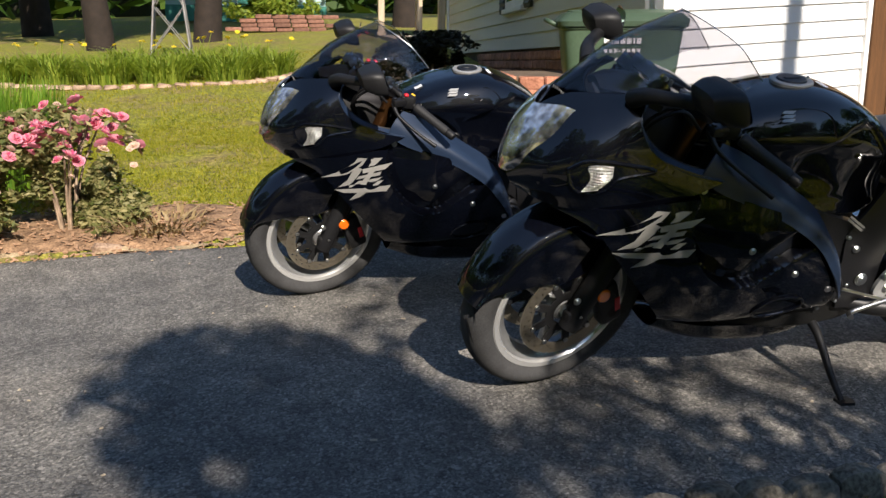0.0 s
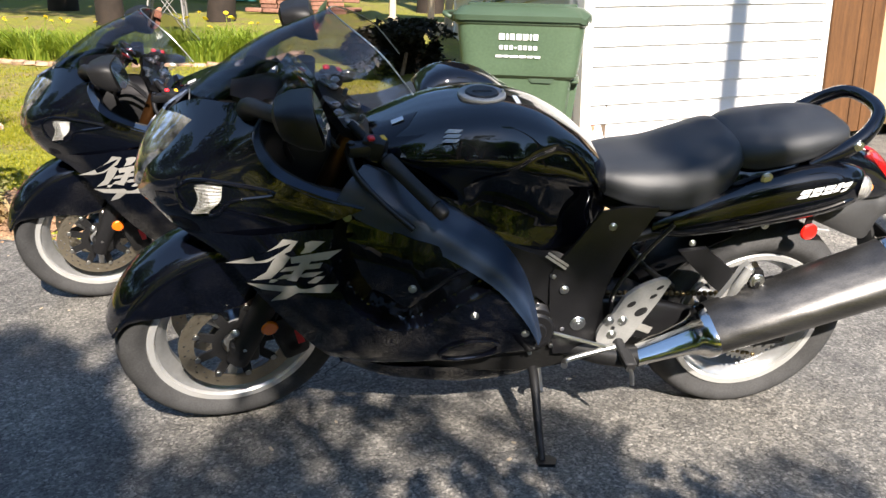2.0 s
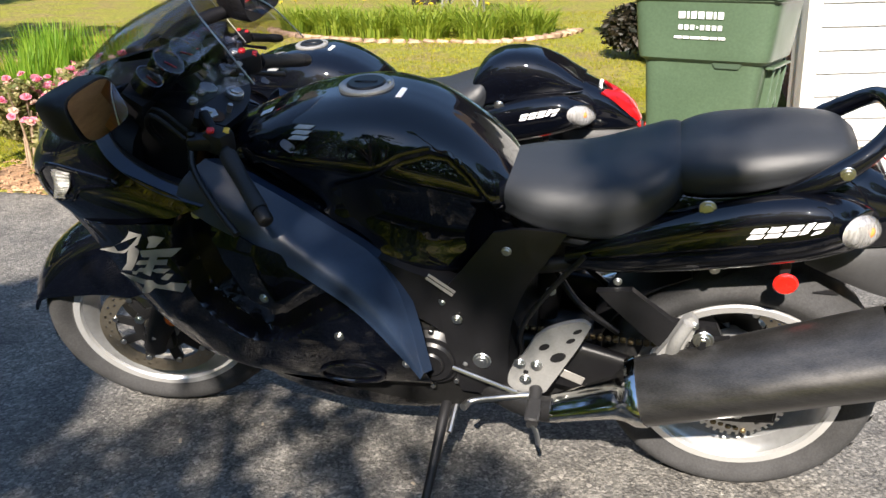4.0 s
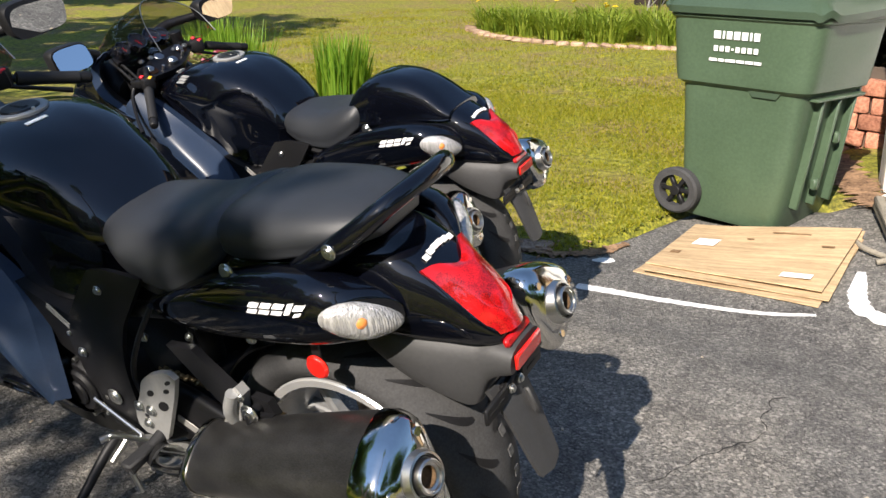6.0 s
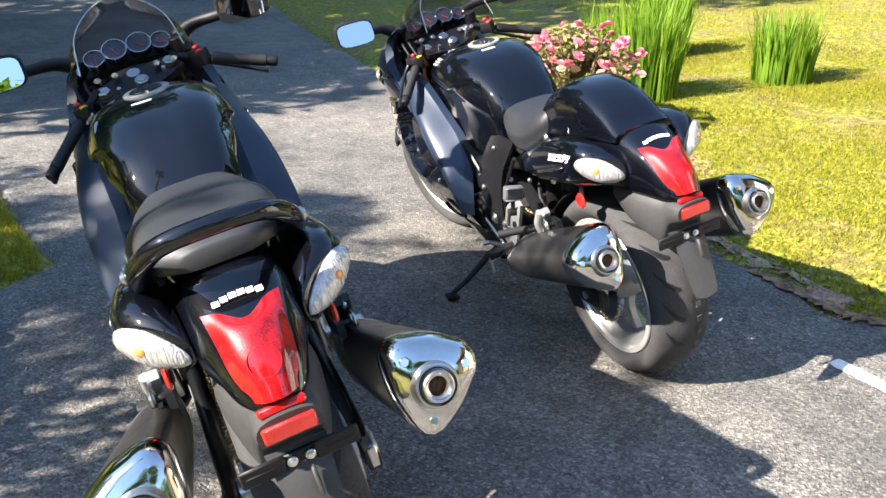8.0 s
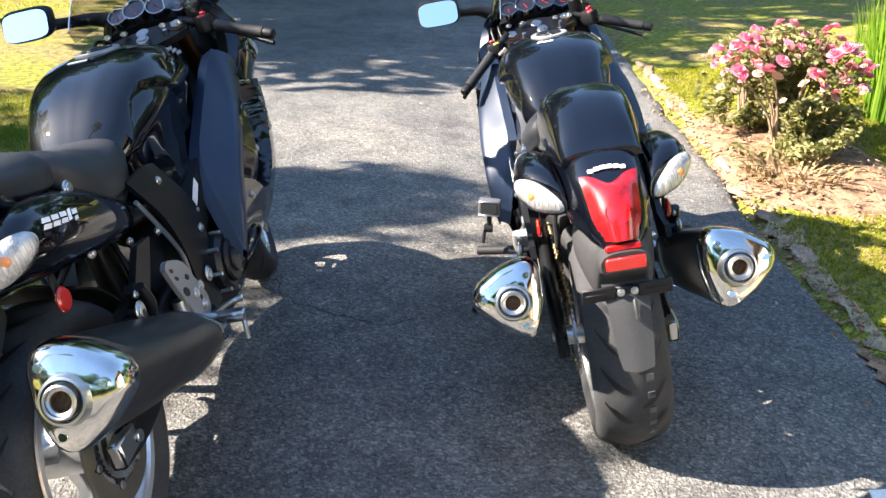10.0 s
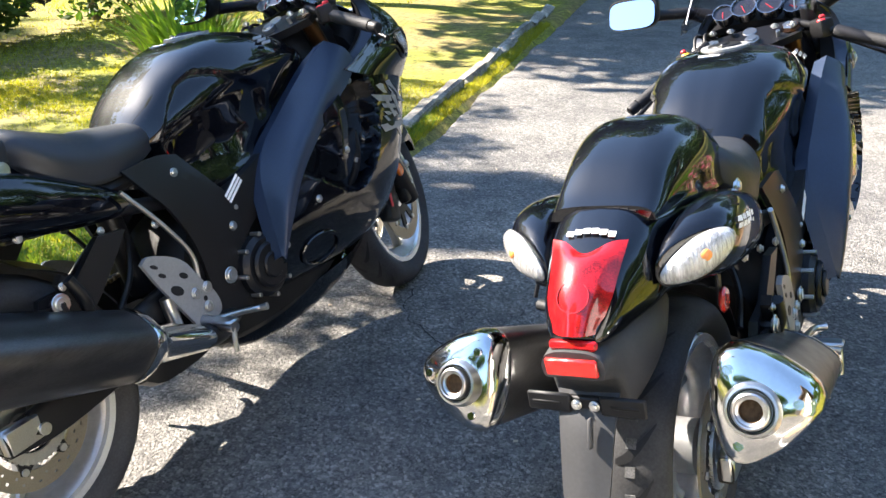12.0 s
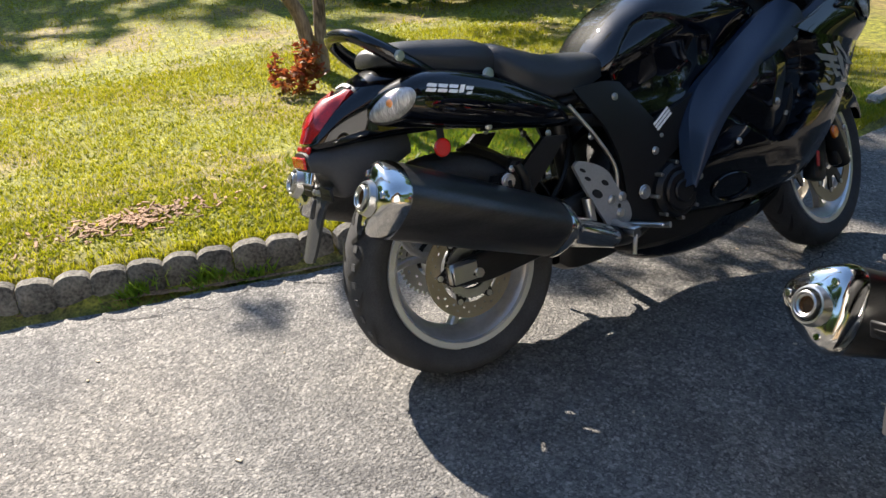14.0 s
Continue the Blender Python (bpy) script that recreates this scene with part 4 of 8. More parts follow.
    part("control_cable", moved(joined(*[tube([(-0.50, y, 0.88), (-0.56, y * 0.9, 0.93), (-0.60, y * 0.5, 0.86), (-0.56, y * 0.3, 0.76)], 0.005, 8) for y in (-0.16, -0.13, 0.14, 0.17)]), STEER), BLACK, bike)


def upper_body(bike):
    """Nose, screen, mirrors, lamps, dials and side panels."""
    for hand in (1, -1):
        cowl = surface(side(COWL, hand), 34, 44)
        part("upper_fairing", shell(cowl, 0.005), PAINT, bike, "glossy black upper fairing")
        raw = surface(side(FAIRING, hand), 120, 110)
        raw[..., 1] *= 1 + 0.075 * np.clip((raw[..., 0] + 0.75) / 0.2, 0, 1) * np.clip((raw[..., 2] - 0.30) / 0.15, 0, 1)
        fair = scallop(raw)
        panel = part("side_fairing", shell(fair, 0.0025), PAINT, bike, "glossy black side fairing with a sunken vent")
        part("fairing_emblem", decal([[(x - 0.016, h + 0.012) for x, h in o] for o in BRUSH], raw, hand), SILVER, panel, "silver-grey brush-stroke emblem")
        parts("fairing_bolt", [bolt(x, -hand * (out_at(fair, x, h) + 0.001), h, 0.007) for x, h in ((-0.287, 0.554), (-0.44, 0.715), (0.01, 0.40), (-0.13, 0.47))], BOLT, panel)
        # oval inspection cover and lower blister of the fairing
        oval = [(-0.125 + 0.075 * math.cos(t), 0.335 + 0.042 * math.sin(t) + 0.010 * math.cos(t)) for t in np.linspace(0, 2 * math.pi, 28, endpoint=False)]
        ring = [(x, -hand * (out_at(fair, x, h) + 0.004), h) for x, h in oval]
        part("oval_cover", tube(ring + [ring[0], ring[1]], 0.005, 8, 60), PAINT, panel)
        grey = surface(side(PANEL, hand), 18, 44)
        cover = part("side_panel", shell(grey, 0.006), SATIN, bike, "satin dark grey cover beside the tank")
        # the cover turns in to meet the tank
        outer = PANEL[2]
        inner = [(x + 0.012, max(0.15, y - 0.030), z - 0.012) for x, y, z in outer]
        part("panel_return", shell(surface(side([outer, inner], hand), 6, 44), 0.004), SATIN, cover)
        # satin rim round the cockpit cut-out, and the dark wall inside it
        rim = [(-0.600, 0.155, 0.962), (-0.632, 0.188, 0.928), (-0.643, 0.204, 0.895), (-0.628, 0.219, 0.855), (-0.590, 0.229, 0.814), (-0.510, 0.239, 0.775), (-0.405, 0.246, 0.752)]
        lip = [(x + 0.010, y - 0.030, z + 0.010 * i / 6) for i, (x, y, z) in enumerate(rim)]
        well = [(x - 0.020, 0.135 + 0.006 * i, z) for i, (x, y, z) in enumerate(rim)]
        part("cockpit_rim", shell(surface(side([rim, lip], hand), 6, 40), 0.004), SATIN, bike)
        part("cockpit_wall", shell(surface(side([lip, well], hand), 6, 40), 0.004), BLACK, bike)
        # front turn lamp in its socket
        lens = surface(side([[(-0.775, 0.208, 0.790), (-0.745, 0.226, 0.795), (-0.712, 0.232, 0.792)],
                             [(-0.765, 0.220, 0.760), (-0.742, 0.234, 0.762), (-0.716, 0.236, 0.764)],
                             [(-0.782, 0.214, 0.722), (-0.765, 0.224, 0.728), (-0.745, 0.231, 0.734)]], hand), 30, 30)
        gu, gv = np.meshgrid(np.linspace(0, 1, lens.shape[0]), np.linspace(0, 1, lens.shape[1]), indexing='ij')
        lens[..., 1] -= hand * (0.007 * np.sin(np.pi * gu) * np.sin(np.pi * gv) + 0.0012 * np.cos(2 * np.pi * 9 * gu))
        lamp = part("front_turn_lamp", shell(lens, 0.006), CLEAR, bike, "clear ribbed front turn lamp")
        socket = [(-0.815, 0.775), (-0.775, 0.802), (-0.705, 0.803), (-0.60, 0.782), (-0.69, 0.762), (-0.725, 0.728), (-0.775, 0.714), (-0.805, 0.735)]
        ring = [(x, -hand * (out_at(cowl, x, h) + 0.001), h) for x, h in socket]
        part("lamp_socket", tube(ring + [ring[0]], 0.005, 8, 60), PAINT, lamp)
        # air scoop mouth beside the headlamp
        mouth = [(-0.885, 0.735), (-0.855, 0.752), (-0.815, 0.760), (-0.800, 0.742), (-0.835, 0.722), (-0.87, 0.712)]
        part("ram_air_mouth", decal([mouth], cowl, hand, 0.003), BLACK, bike)
        # mirror
        c = Vector((-0.545, -hand * 0.356, 1.006))
        rings = []
        for f, w, hgt in ((-0.050, 0.03, 0.014), (-0.040, 0.056, 0.030), (-0.008, 0.074, 0.043), (0.026, 0.079, 0.047), (0.036, 0.076, 0.044)):
            rings.append([(c.x + f - 0.30 * hgt * math.copysign(abs(math.sin(t)) ** 0.5, math.sin(t)), c.y + w * math.copysign(abs(math.cos(t)) ** 0.5, math.cos(t)), c.z + hgt * math.copysign(abs(math.sin(t)) ** 0.5, math.sin(t))) for t in np.linspace(0, 2 * math.pi, 28, endpoint=False)])
        mirror = part("mirror", loft(rings), BLACK, bike, "black mirror housing")
        tip = 0.0175 if hand > 0 else -0.006
        k = [(c.x + 0.0425 + (0.0 if hand > 0 else 0.012 + 0.016 * math.copysign(abs(math.cos(t)) ** 0.5, math.cos(t))) - tip * math.copysign(abs(math.sin(t)) ** 0.5, math.sin(t)), c.y + 0.071 * math.copysign(abs(math.cos(t)) ** 0.5, math.cos(t)), c.z + 0.040 * math.copysign(abs(math.sin(t)) ** 0.5, math.sin(t))) for t in np.linspace(0, 2 * math.pi, 28, endpoint=False)]
        part("mirror_glass", (k, [tuple(range(28))]), MIRROR, mirror, "mirror glass")
        part("mirror_stalk", tube([(-0.655, -hand * 0.155, 0.945), (-0.640, -hand * 0.21, 0.970), (-0.600, -hand * 0.27, 0.980), (-0.556, -hand * 0.32, 0.988)], [0.026, 0.020, 0.017, 0.018], 12), BLACK, mirror)
    lamp = [[(-0.750, 0.122, 0.888), (-0.803, 0.080, 0.900), (-0.852, 0.0, 0.884), (-0.803, -0.080, 0.900), (-0.750, -0.122, 0.888)],
            [(-0.815, 0.128, 0.822), (-0.868, 0.085, 0.828), (-0.898, 0.0, 0.818), (-0.868, -0.085, 0.828), (-0.815, -0.128, 0.822)],
            [(-0.880, 0.096, 0.752), (-0.912, 0.060, 0.752), (-0.924, 0.0, 0.752), (-0.912, -0.060, 0.752), (-0.880, -0.096, 0.752)],
            [(-0.920, 0.040, 0.706), (-0.929, 0.022, 0.705), (-0.932, 0.0, 0.704), (-0.929, -0.022, 0.705), (-0.920, -0.040, 0.706)]]
    a = surface(np.array(lamp), 24, 32)
    part("headlamp", shell(a + np.array((-0.004, 0, 0.002)), 0.006), HEADLAMP, bike, "stacked clear headlamp")
    bars = [moved(brick((0.002, 0.004, 0.007)), T(-0.792 - 0.0010 * i, (i - 2.5) * 0.012, 0.917 + 0.0012 * (2.5 - abs(i - 2.5)))) for i in range(6)]
    part("nose_lettering", joined(*bars), SILVER, bike)
    scr = [[(-0.415, 0.190, 0.938), (-0.60, 0.150, 0.952), (-0.745, 0.075, 0.938), (-0.80, 0.0, 0.930), (-0.745, -0.075, 0.938), (-0.60, -0.150, 0.952), (-0.415, -0.190, 0.938)],
           [(-0.350, 0.168, 0.975), (-0.495, 0.150, 1.020), (-0.61, 0.080, 1.040), (-0.65, 0.0, 1.046), (-0.61, -0.080, 1.040), (-0.495, -0.150, 1.020), (-0.350, -0.168, 0.975)],
           [(-0.300, 0.140, 0.985), (-0.370, 0.122, 1.065), (-0.445, 0.066, 1.112), (-0.48, 0.0, 1.128), (-0.445, -0.066, 1.112), (-0.370, -0.122, 1.065), (-0.300, -0.140, 0.985)]]
    a = surface(np.array(scr), 20, 40)
    wind = part("windscreen", shell(a, 0.003), SMOKE, bike, "smoked double-bubble windscreen")
    wind.visible_shadow = True
    edge = a[-1].tolist()
    part("screen_edge", tube(edge[::3] + [edge[-1]], 0.0016, 6, 40), STEEL, wind)
    # dash: black cowl under the screen with four round dials
    dash = [[(-0.70, 0.05, 0.938), (-0.62, 0.115, 0.936), (-0.56, 0.140, 0.918)], [(-0.70, 0.0, 0.955), (-0.600, 0.0, 0.962), (-0.545, 0.0, 0.935)], [(-0.70, -0.05, 0.938), (-0.62, -0.115, 0.936), (-0.56, -0.140, 0.918)]]
    board = part("dash_board", shell(surface(np.array(dash), 20, 14), 0.02), BLACK, bike)
    for y, r, dz in ((-0.098, 0.030, -0.004), (-0.036, 0.036, 0.008), (0.036, 0.036, 0.008), (0.098, 0.030, -0.004)):
        m = T(-0.548 - 0.2 * abs(y), y, 0.958 + dz) @ Matrix.Rotation(radians(42), 4, "Y")
        dial = part("gauge", moved(rod(r * 0.92, 0.03, 28, "z", 0.002), m), DIAL, board, "round dark gauge")
        part("gauge_ring", moved(lathe([(r * 0.88, 0.012), (r, 0.012), (r, 0.021), (r * 0.93, 0.021), (r * 0.88, 0.012)], 32, "z"), m), CHROME, dial)
        part("needle", moved(brick((r * 0.8, 0.0016, 0.0015)), m @ T(r * 0.2, 0, 0.0165) @ Matrix.Rotation(radians(35 + 300 * y), 4, "Z")), REDPLASTIC, dial)
    parts("dash_bolt", [bolt(-0.47 + 0.01 * abs(y) * 10, y, 0.925, 0.008, "z") for y in (-0.11, -0.06, 0.06, 0.11)], BOLT, board)
    part("inner_fairing", joined(body([(-0.84, 0.06, 0.86, 0.70, 0), (-0.74, 0.12, 0.89, 0.66, 0), (-0.68, 0.14, 0.88, 0.64, 0), (-0.63, 0.13, 0.84, 0.64, 0)], SPINE_HALF, 12, 20)), BLACK, bike)


def tank_relief(verts):
    """Sinks the knee hollow under a rising crease, and a long dent ahead of it, into the sides of the tank."""
    p = np.array(verts)
    x, y, z = p[:, 0], np.abs(p[:, 1]), p[:, 2]
    crease = np.interp(x, (-0.17, -0.12, -0.06, 0.0, 0.05, 0.09, 0.13, 0.17, 0.2), (0.785, 0.800, 0.828, 0.858, 0.868, 0.855, 0.815, 0.76, 0.70))
    knee = np.clip((crease - z) / 0.016, 0, 1) * np.clip((x + 0.17) / 0.05, 0, 1) * np.clip((z - 0.60) / 0.05, 0, 1)
    knee = knee * knee * (3 - 2 * knee) * (0.45 + 0.55 * np.clip(1 - (crease - z) / 0.2, 0, 1))
    u, w = (x + 0.265) / 0.105, (z - 0.770 + 0.55 * (x + 0.265)) / 0.030
    dent = np.clip((1 - u * u - w * w) / 0.5, 0, 1)
    p[:, 1] -= np.sign(p[:, 1]) * np.clip(y / 0.1, 0, 1) * (0.017 * knee + 0.012 * dent * dent * (3 - 2 * dent))
    return p.tolist()


def mid_body(bike):
    v, f = body(TANK, TANK_HALF, 96, 128)
    tank_v = tank_relief(v), f
    tank = part("fuel_tank", tank_v, PAINT, bike, "glossy black fuel tank", 60)
    m = T(-0.112, 0, 0.9365) @ Matrix.Rotation(radians(-2), 4, "Y")
    cap = part("filler_ring", moved(lathe([(0.041, -0.004), (0.059, -0.004), (0.0585, 0.0035), (0.056, 0.0055), (0.043, 0.0055), (0.041, 0.003), (0.041, -0.004)], 40, "z"), m), BRACKET, tank, "brushed steel filler ring")
    part("filler_cap", moved(joined(rod(0.041, 0.014, 32, "z", 0.003), moved(brick((0.05, 0.016, 0.018), 0.003), T(0, 0, 0.001))), m @ T(0, 0, 0.002)), FRAME, cap)
    part("cap_bolt", moved(joined(*[rod(0.004, 0.016, 8, "z") for _ in range(1)]), m @ T(0.05, 0, 0.004)), BOLT, cap)
    part("tank_sticker", moved(brick((0.012, 0.05, 0.0015)), T(-0.030, -0.022, 0.9335) @ Matrix.Rotation(radians(5), 4, "Y")), WHITE, tank)
    part("tank_sticker", moved(brick((0.030, 0.018, 0.0015)), T(-0.320, -0.055, 0.8875) @ Matrix.Rotation(radians(-24), 4, "Y") @ Matrix.Rotation(radians(6), 4, "X")), WHITE, tank)
    for y in (-1, 1):
        em = T(-0.204, y * 0.158, 0.888) @ Matrix.Rotation(radians(-y * 42), 4, "X")
        bars = [moved(prism([(-0.022, 0.0), (0.012, 0.0), (0.022, 0.009), (-0.012, 0.009)], 0.003, "xy"), T(dx, dy, 0)) for dx, dy in ((-0.004, 0.012 * y), (0.0, 0.0), (0.004, -0.012 * y))]
        part("tank_badge", moved(joined(*bars), em), BRACKET, tank, "small silver angular tank badge")
    # frame spars, engine, belly
    for hand in (1, -1):
        spar = [[(-0.40, 0.120, 0.80), (-0.20, 0.175, 0.690), (-0.02, 0.180, 0.610), (0.12, 0.172, 0.560), (0.20, 0.165, 0.500), (0.24, 0.162, 0.40), (0.235, 0.160, 0.31)],
                [(-0.42, 0.125, 0.70), (-0.24, 0.180, 0.600), (-0.06, 0.185, 0.520), (0.04, 0.178, 0.470), (0.09, 0.170, 0.420), (0.11, 0.165, 0.35), (0.12, 0.160, 0.28)]]
        part("frame_spar", shell(surface(side(spar, hand), 8, 36), 0.05), FRAME, bike, "black alloy frame spar")
        plate = [[(0.185, 0.160, 0.700), (0.235, 0.160, 0.712), (0.285, 0.157, 0.712), (0.335, 0.152, 0.708)],
                 [(0.120, 0.176, 0.610), (0.170, 0.174, 0.635), (0.235, 0.170, 0.645), (0.300, 0.164, 0.650)],
                 [(0.075, 0.182, 0.540), (0.130, 0.181, 0.560), (0.195, 0.178, 0.575), (0.260, 0.172, 0.587)],
                 [(0.080, 0.184, 0.460), (0.130, 0.184, 0.470), (0.180, 0.181, 0.480), (0.229, 0.176, 0.495)],
                 [(0.095, 0.182, 0.370), (0.135, 0.182, 0.375), (0.180, 0.180, 0.380), (0.222, 0.176, 0.385)],
                 [(0.115, 0.176, 0.285), (0.150, 0.176, 0.285), (0.190, 0.175, 0.290), (0.228, 0.172, 0.300)]]
        part("frame_cover", shell(surface(side(plate, hand), 40, 20), 0.012), FRAME, bike)
        parts("frame_bolt", [bolt(0.165, -hand * 0.186, 0.387, 0.014), bolt(0.112, -hand * 0.188, 0.493, 0.008), bolt(0.308, -hand * 0.166, 0.576, 0.007), bolt(0.215, -hand * 0.170, 0.665, 0.007), bolt(0.08, -hand * 0.180, 0.53, 0.006)], BOLT, bike)
        parts("caution_label", [moved(brick((0.068, 0.0015, 0.0065)), T(0.082 - 0.0050 * i, -hand * 0.192, 0.585 - 0.0085 * i) @ Matrix.Rotation(radians(34), 4, "Y")) for i in range(3 if hand < 0 else 2)], WHITE if hand < 0 else SILVER, bike)
        # Steel on the right only: light along the black edge is painted in.
        part("rail_trim", tube([(0.372, -hand * 0.172, 0.672), (0.298, -hand * 0.174, 0.570), (0.250, -hand * 0.176, 0.478), (0.255, -hand * 0.176, 0.407)], 0.006, 8), STEEL if hand < 0 else FRAME, bike)
        if hand > 0:
            continue
        hose = [(-0.345, -hand * 0.205, 0.655), (-0.375, -hand * 0.222, 0.60), (-0.372, -hand * 0.225, 0.53), (-0.345, -hand * 0.215, 0.47), (-0.31, -hand * 0.19, 0.43)]
        water = part("coolant_hose", tube(hose, 0.019, 14), BLACK, bike)
        parts("hose_clamp", [tube([Vector(hose[i]).lerp(Vector(hose[i + 1]), 0.3), Vector(hose[i]).lerp(Vector(hose[i + 1]), 0.5)], 0.0205, 14, 3) for i in (0, 2)], STEEL, water)
    engine = part("engine", joined(body([(-0.36, 0.13, 0.56, 0.27, 0), (-0.22, 0.16, 0.60, 0.22, 0), (0.0, 0.17, 0.58, 0.20, 0), (0.18, 0.15, 0.54, 0.21, 0), (0.27, 0.10, 0.46, 0.24, 0)], SPINE_HALF, 20, 24)), ENGINE, bike, "black engine cases")
    for y, x, r in ((1, 0.058, 0.080), (1, -0.15, 0.06), (-1, 0.05, 0.075), (-1, -0.14, 0.062)):
        far = 0.186 if y > 0 and r > 0.07 else 0.158
        part("engine_cover", moved(joined(rod(r, 0.05, 36, "y", 0.012), moved(rod(r * 0.72, 0.016, 32, "y", 0.006), T(0, y * 0.029, 0)), moved(rod(r * 0.42, 0.010, 28, "y", 0.004), T(0, y * 0.040, 0))), T(x, y * far, 0.368)), FRAME, engine)
        parts("cover_bolt", [moved(rod(0.006, 0.03, 8), T(x + r * 1.02 * math.cos(t), y * (far + 0.010), 0.368 + r * 1.02 * math.sin(t))) for t in np.linspace(0, 2 * math.pi, 8, endpoint=False)], BOLT, engine)
    for i in range(7):
        part("cooling_fin", moved(brick((0.05, 0.30, 0.006), 0.002), T(-0.375, 0, 0.34 + 0.03 * i) @ Matrix.Rotation(radians(20), 4, "Y")), ENGINE, engine)
    parts("radiator_hose", [tube([(-0.40, y, 0.60), (-0.36, y * 1.12, 0.54), (-0.335, y * 1.12, 0.45), (-0.30, y * 0.9, 0.38)], 0.020, 12) for y in (-0.165, 0.165)], BLACK, engine)
    belly = [[(-0.43, 0.13, 0.262), (-0.30, 0.15, 0.240), (-0.10, 0.15, 0.232), (0.08, 0.12, 0.232), (0.20, 0.05, 0.250)],
             [(-0.44, 0.07, 0.205), (-0.30, 0.085, 0.160), (-0.10, 0.09, 0.142), (0.08, 0.07, 0.155), (0.20, 0.03, 0.225)],
             [(-0.44, -0.07, 0.205), (-0.30, -0.085, 0.160), (-0.10, -0.09, 0.142), (0.08, -0.07, 0.155), (0.20, -0.03, 0.225)],
             [(-0.43, -0.13, 0.262), (-0.30, -0.15, 0.240), (-0.10, -0.15, 0.232), (0.08, -0.12, 0.232), (0.20, -0.05, 0.250)]]
    part("exhaust_chamber", body([(0.16, 0.06, 0.34, 0.24, 0), (0.22, 0.10, 0.37, 0.205, 0), (0.37, 0.105, 0.38, 0.20, 0), (0.415, 0.09, 0.37, 0.225, 0)], SPINE_HALF, 10, 16), CARRIER, bike, "dark steel exhaust chamber")
    part("belly_pan", shell(surface(np.array(belly), 22, 26), 0.004), PAINT, bike, "glossy black belly pan")
    stand_top, foot = Vector((0.075, -0.115, 0.225)), Vector((0.064, -0.375, 0.094))
    stand = part("kickstand", tube([stand_top, stand_top.lerp(foot, 0.25) + Vector((0, -0.012, 0.012)), stand_top.lerp(foot, 0.7), foot], [0.015, 0.013, 0.011, 0.009], 10), BLACK, bike, "black kickstand, folded out")
    part("stand_foot", moved(prism([(-0.020, -0.02), (0.022, -0.026), (0.034, 0.0), (0.020, 0.022), (-0.018, 0.018)], 0.010, "xy"), T(foot.x + 0.006, foot.y + 0.002, foot.z - 0.004) @ Matrix.Rotation(radians(-LEAN), 4, "X")), BLACK, stand)
    part("stand_spring", tube([stand_top + Vector((0.02, -0.01, 0.0)), stand_top.lerp(foot, 0.35) + Vector((0.018, 0, 0))], 0.007, 8), STEEL, stand)
    part("stand_pivot", moved(brick((0.05, 0.04, 0.06), 0.01), T(stand_top.x, stand_top.y + 0.01, stand_top.z + 0.01)), FRAME, stand)


def can_ring(x, y, z, size, hand, tilt):
    """Rounded three-cornered section of a muffler; its low corner points inwards."""
    out = []
    for t in np.linspace(0, 2 * math.pi, 36, endpoint=False):
        r = size * (1 + 0.135 * math.cos(3 * (t - radians(8))) + 0.028 * math.cos(6 * (t - radians(8))))
        a, b = r * math.cos(t), r * math.sin(t) * 1.04
        out.append((x - tilt * b, y - hand * a, z + b))
    return out


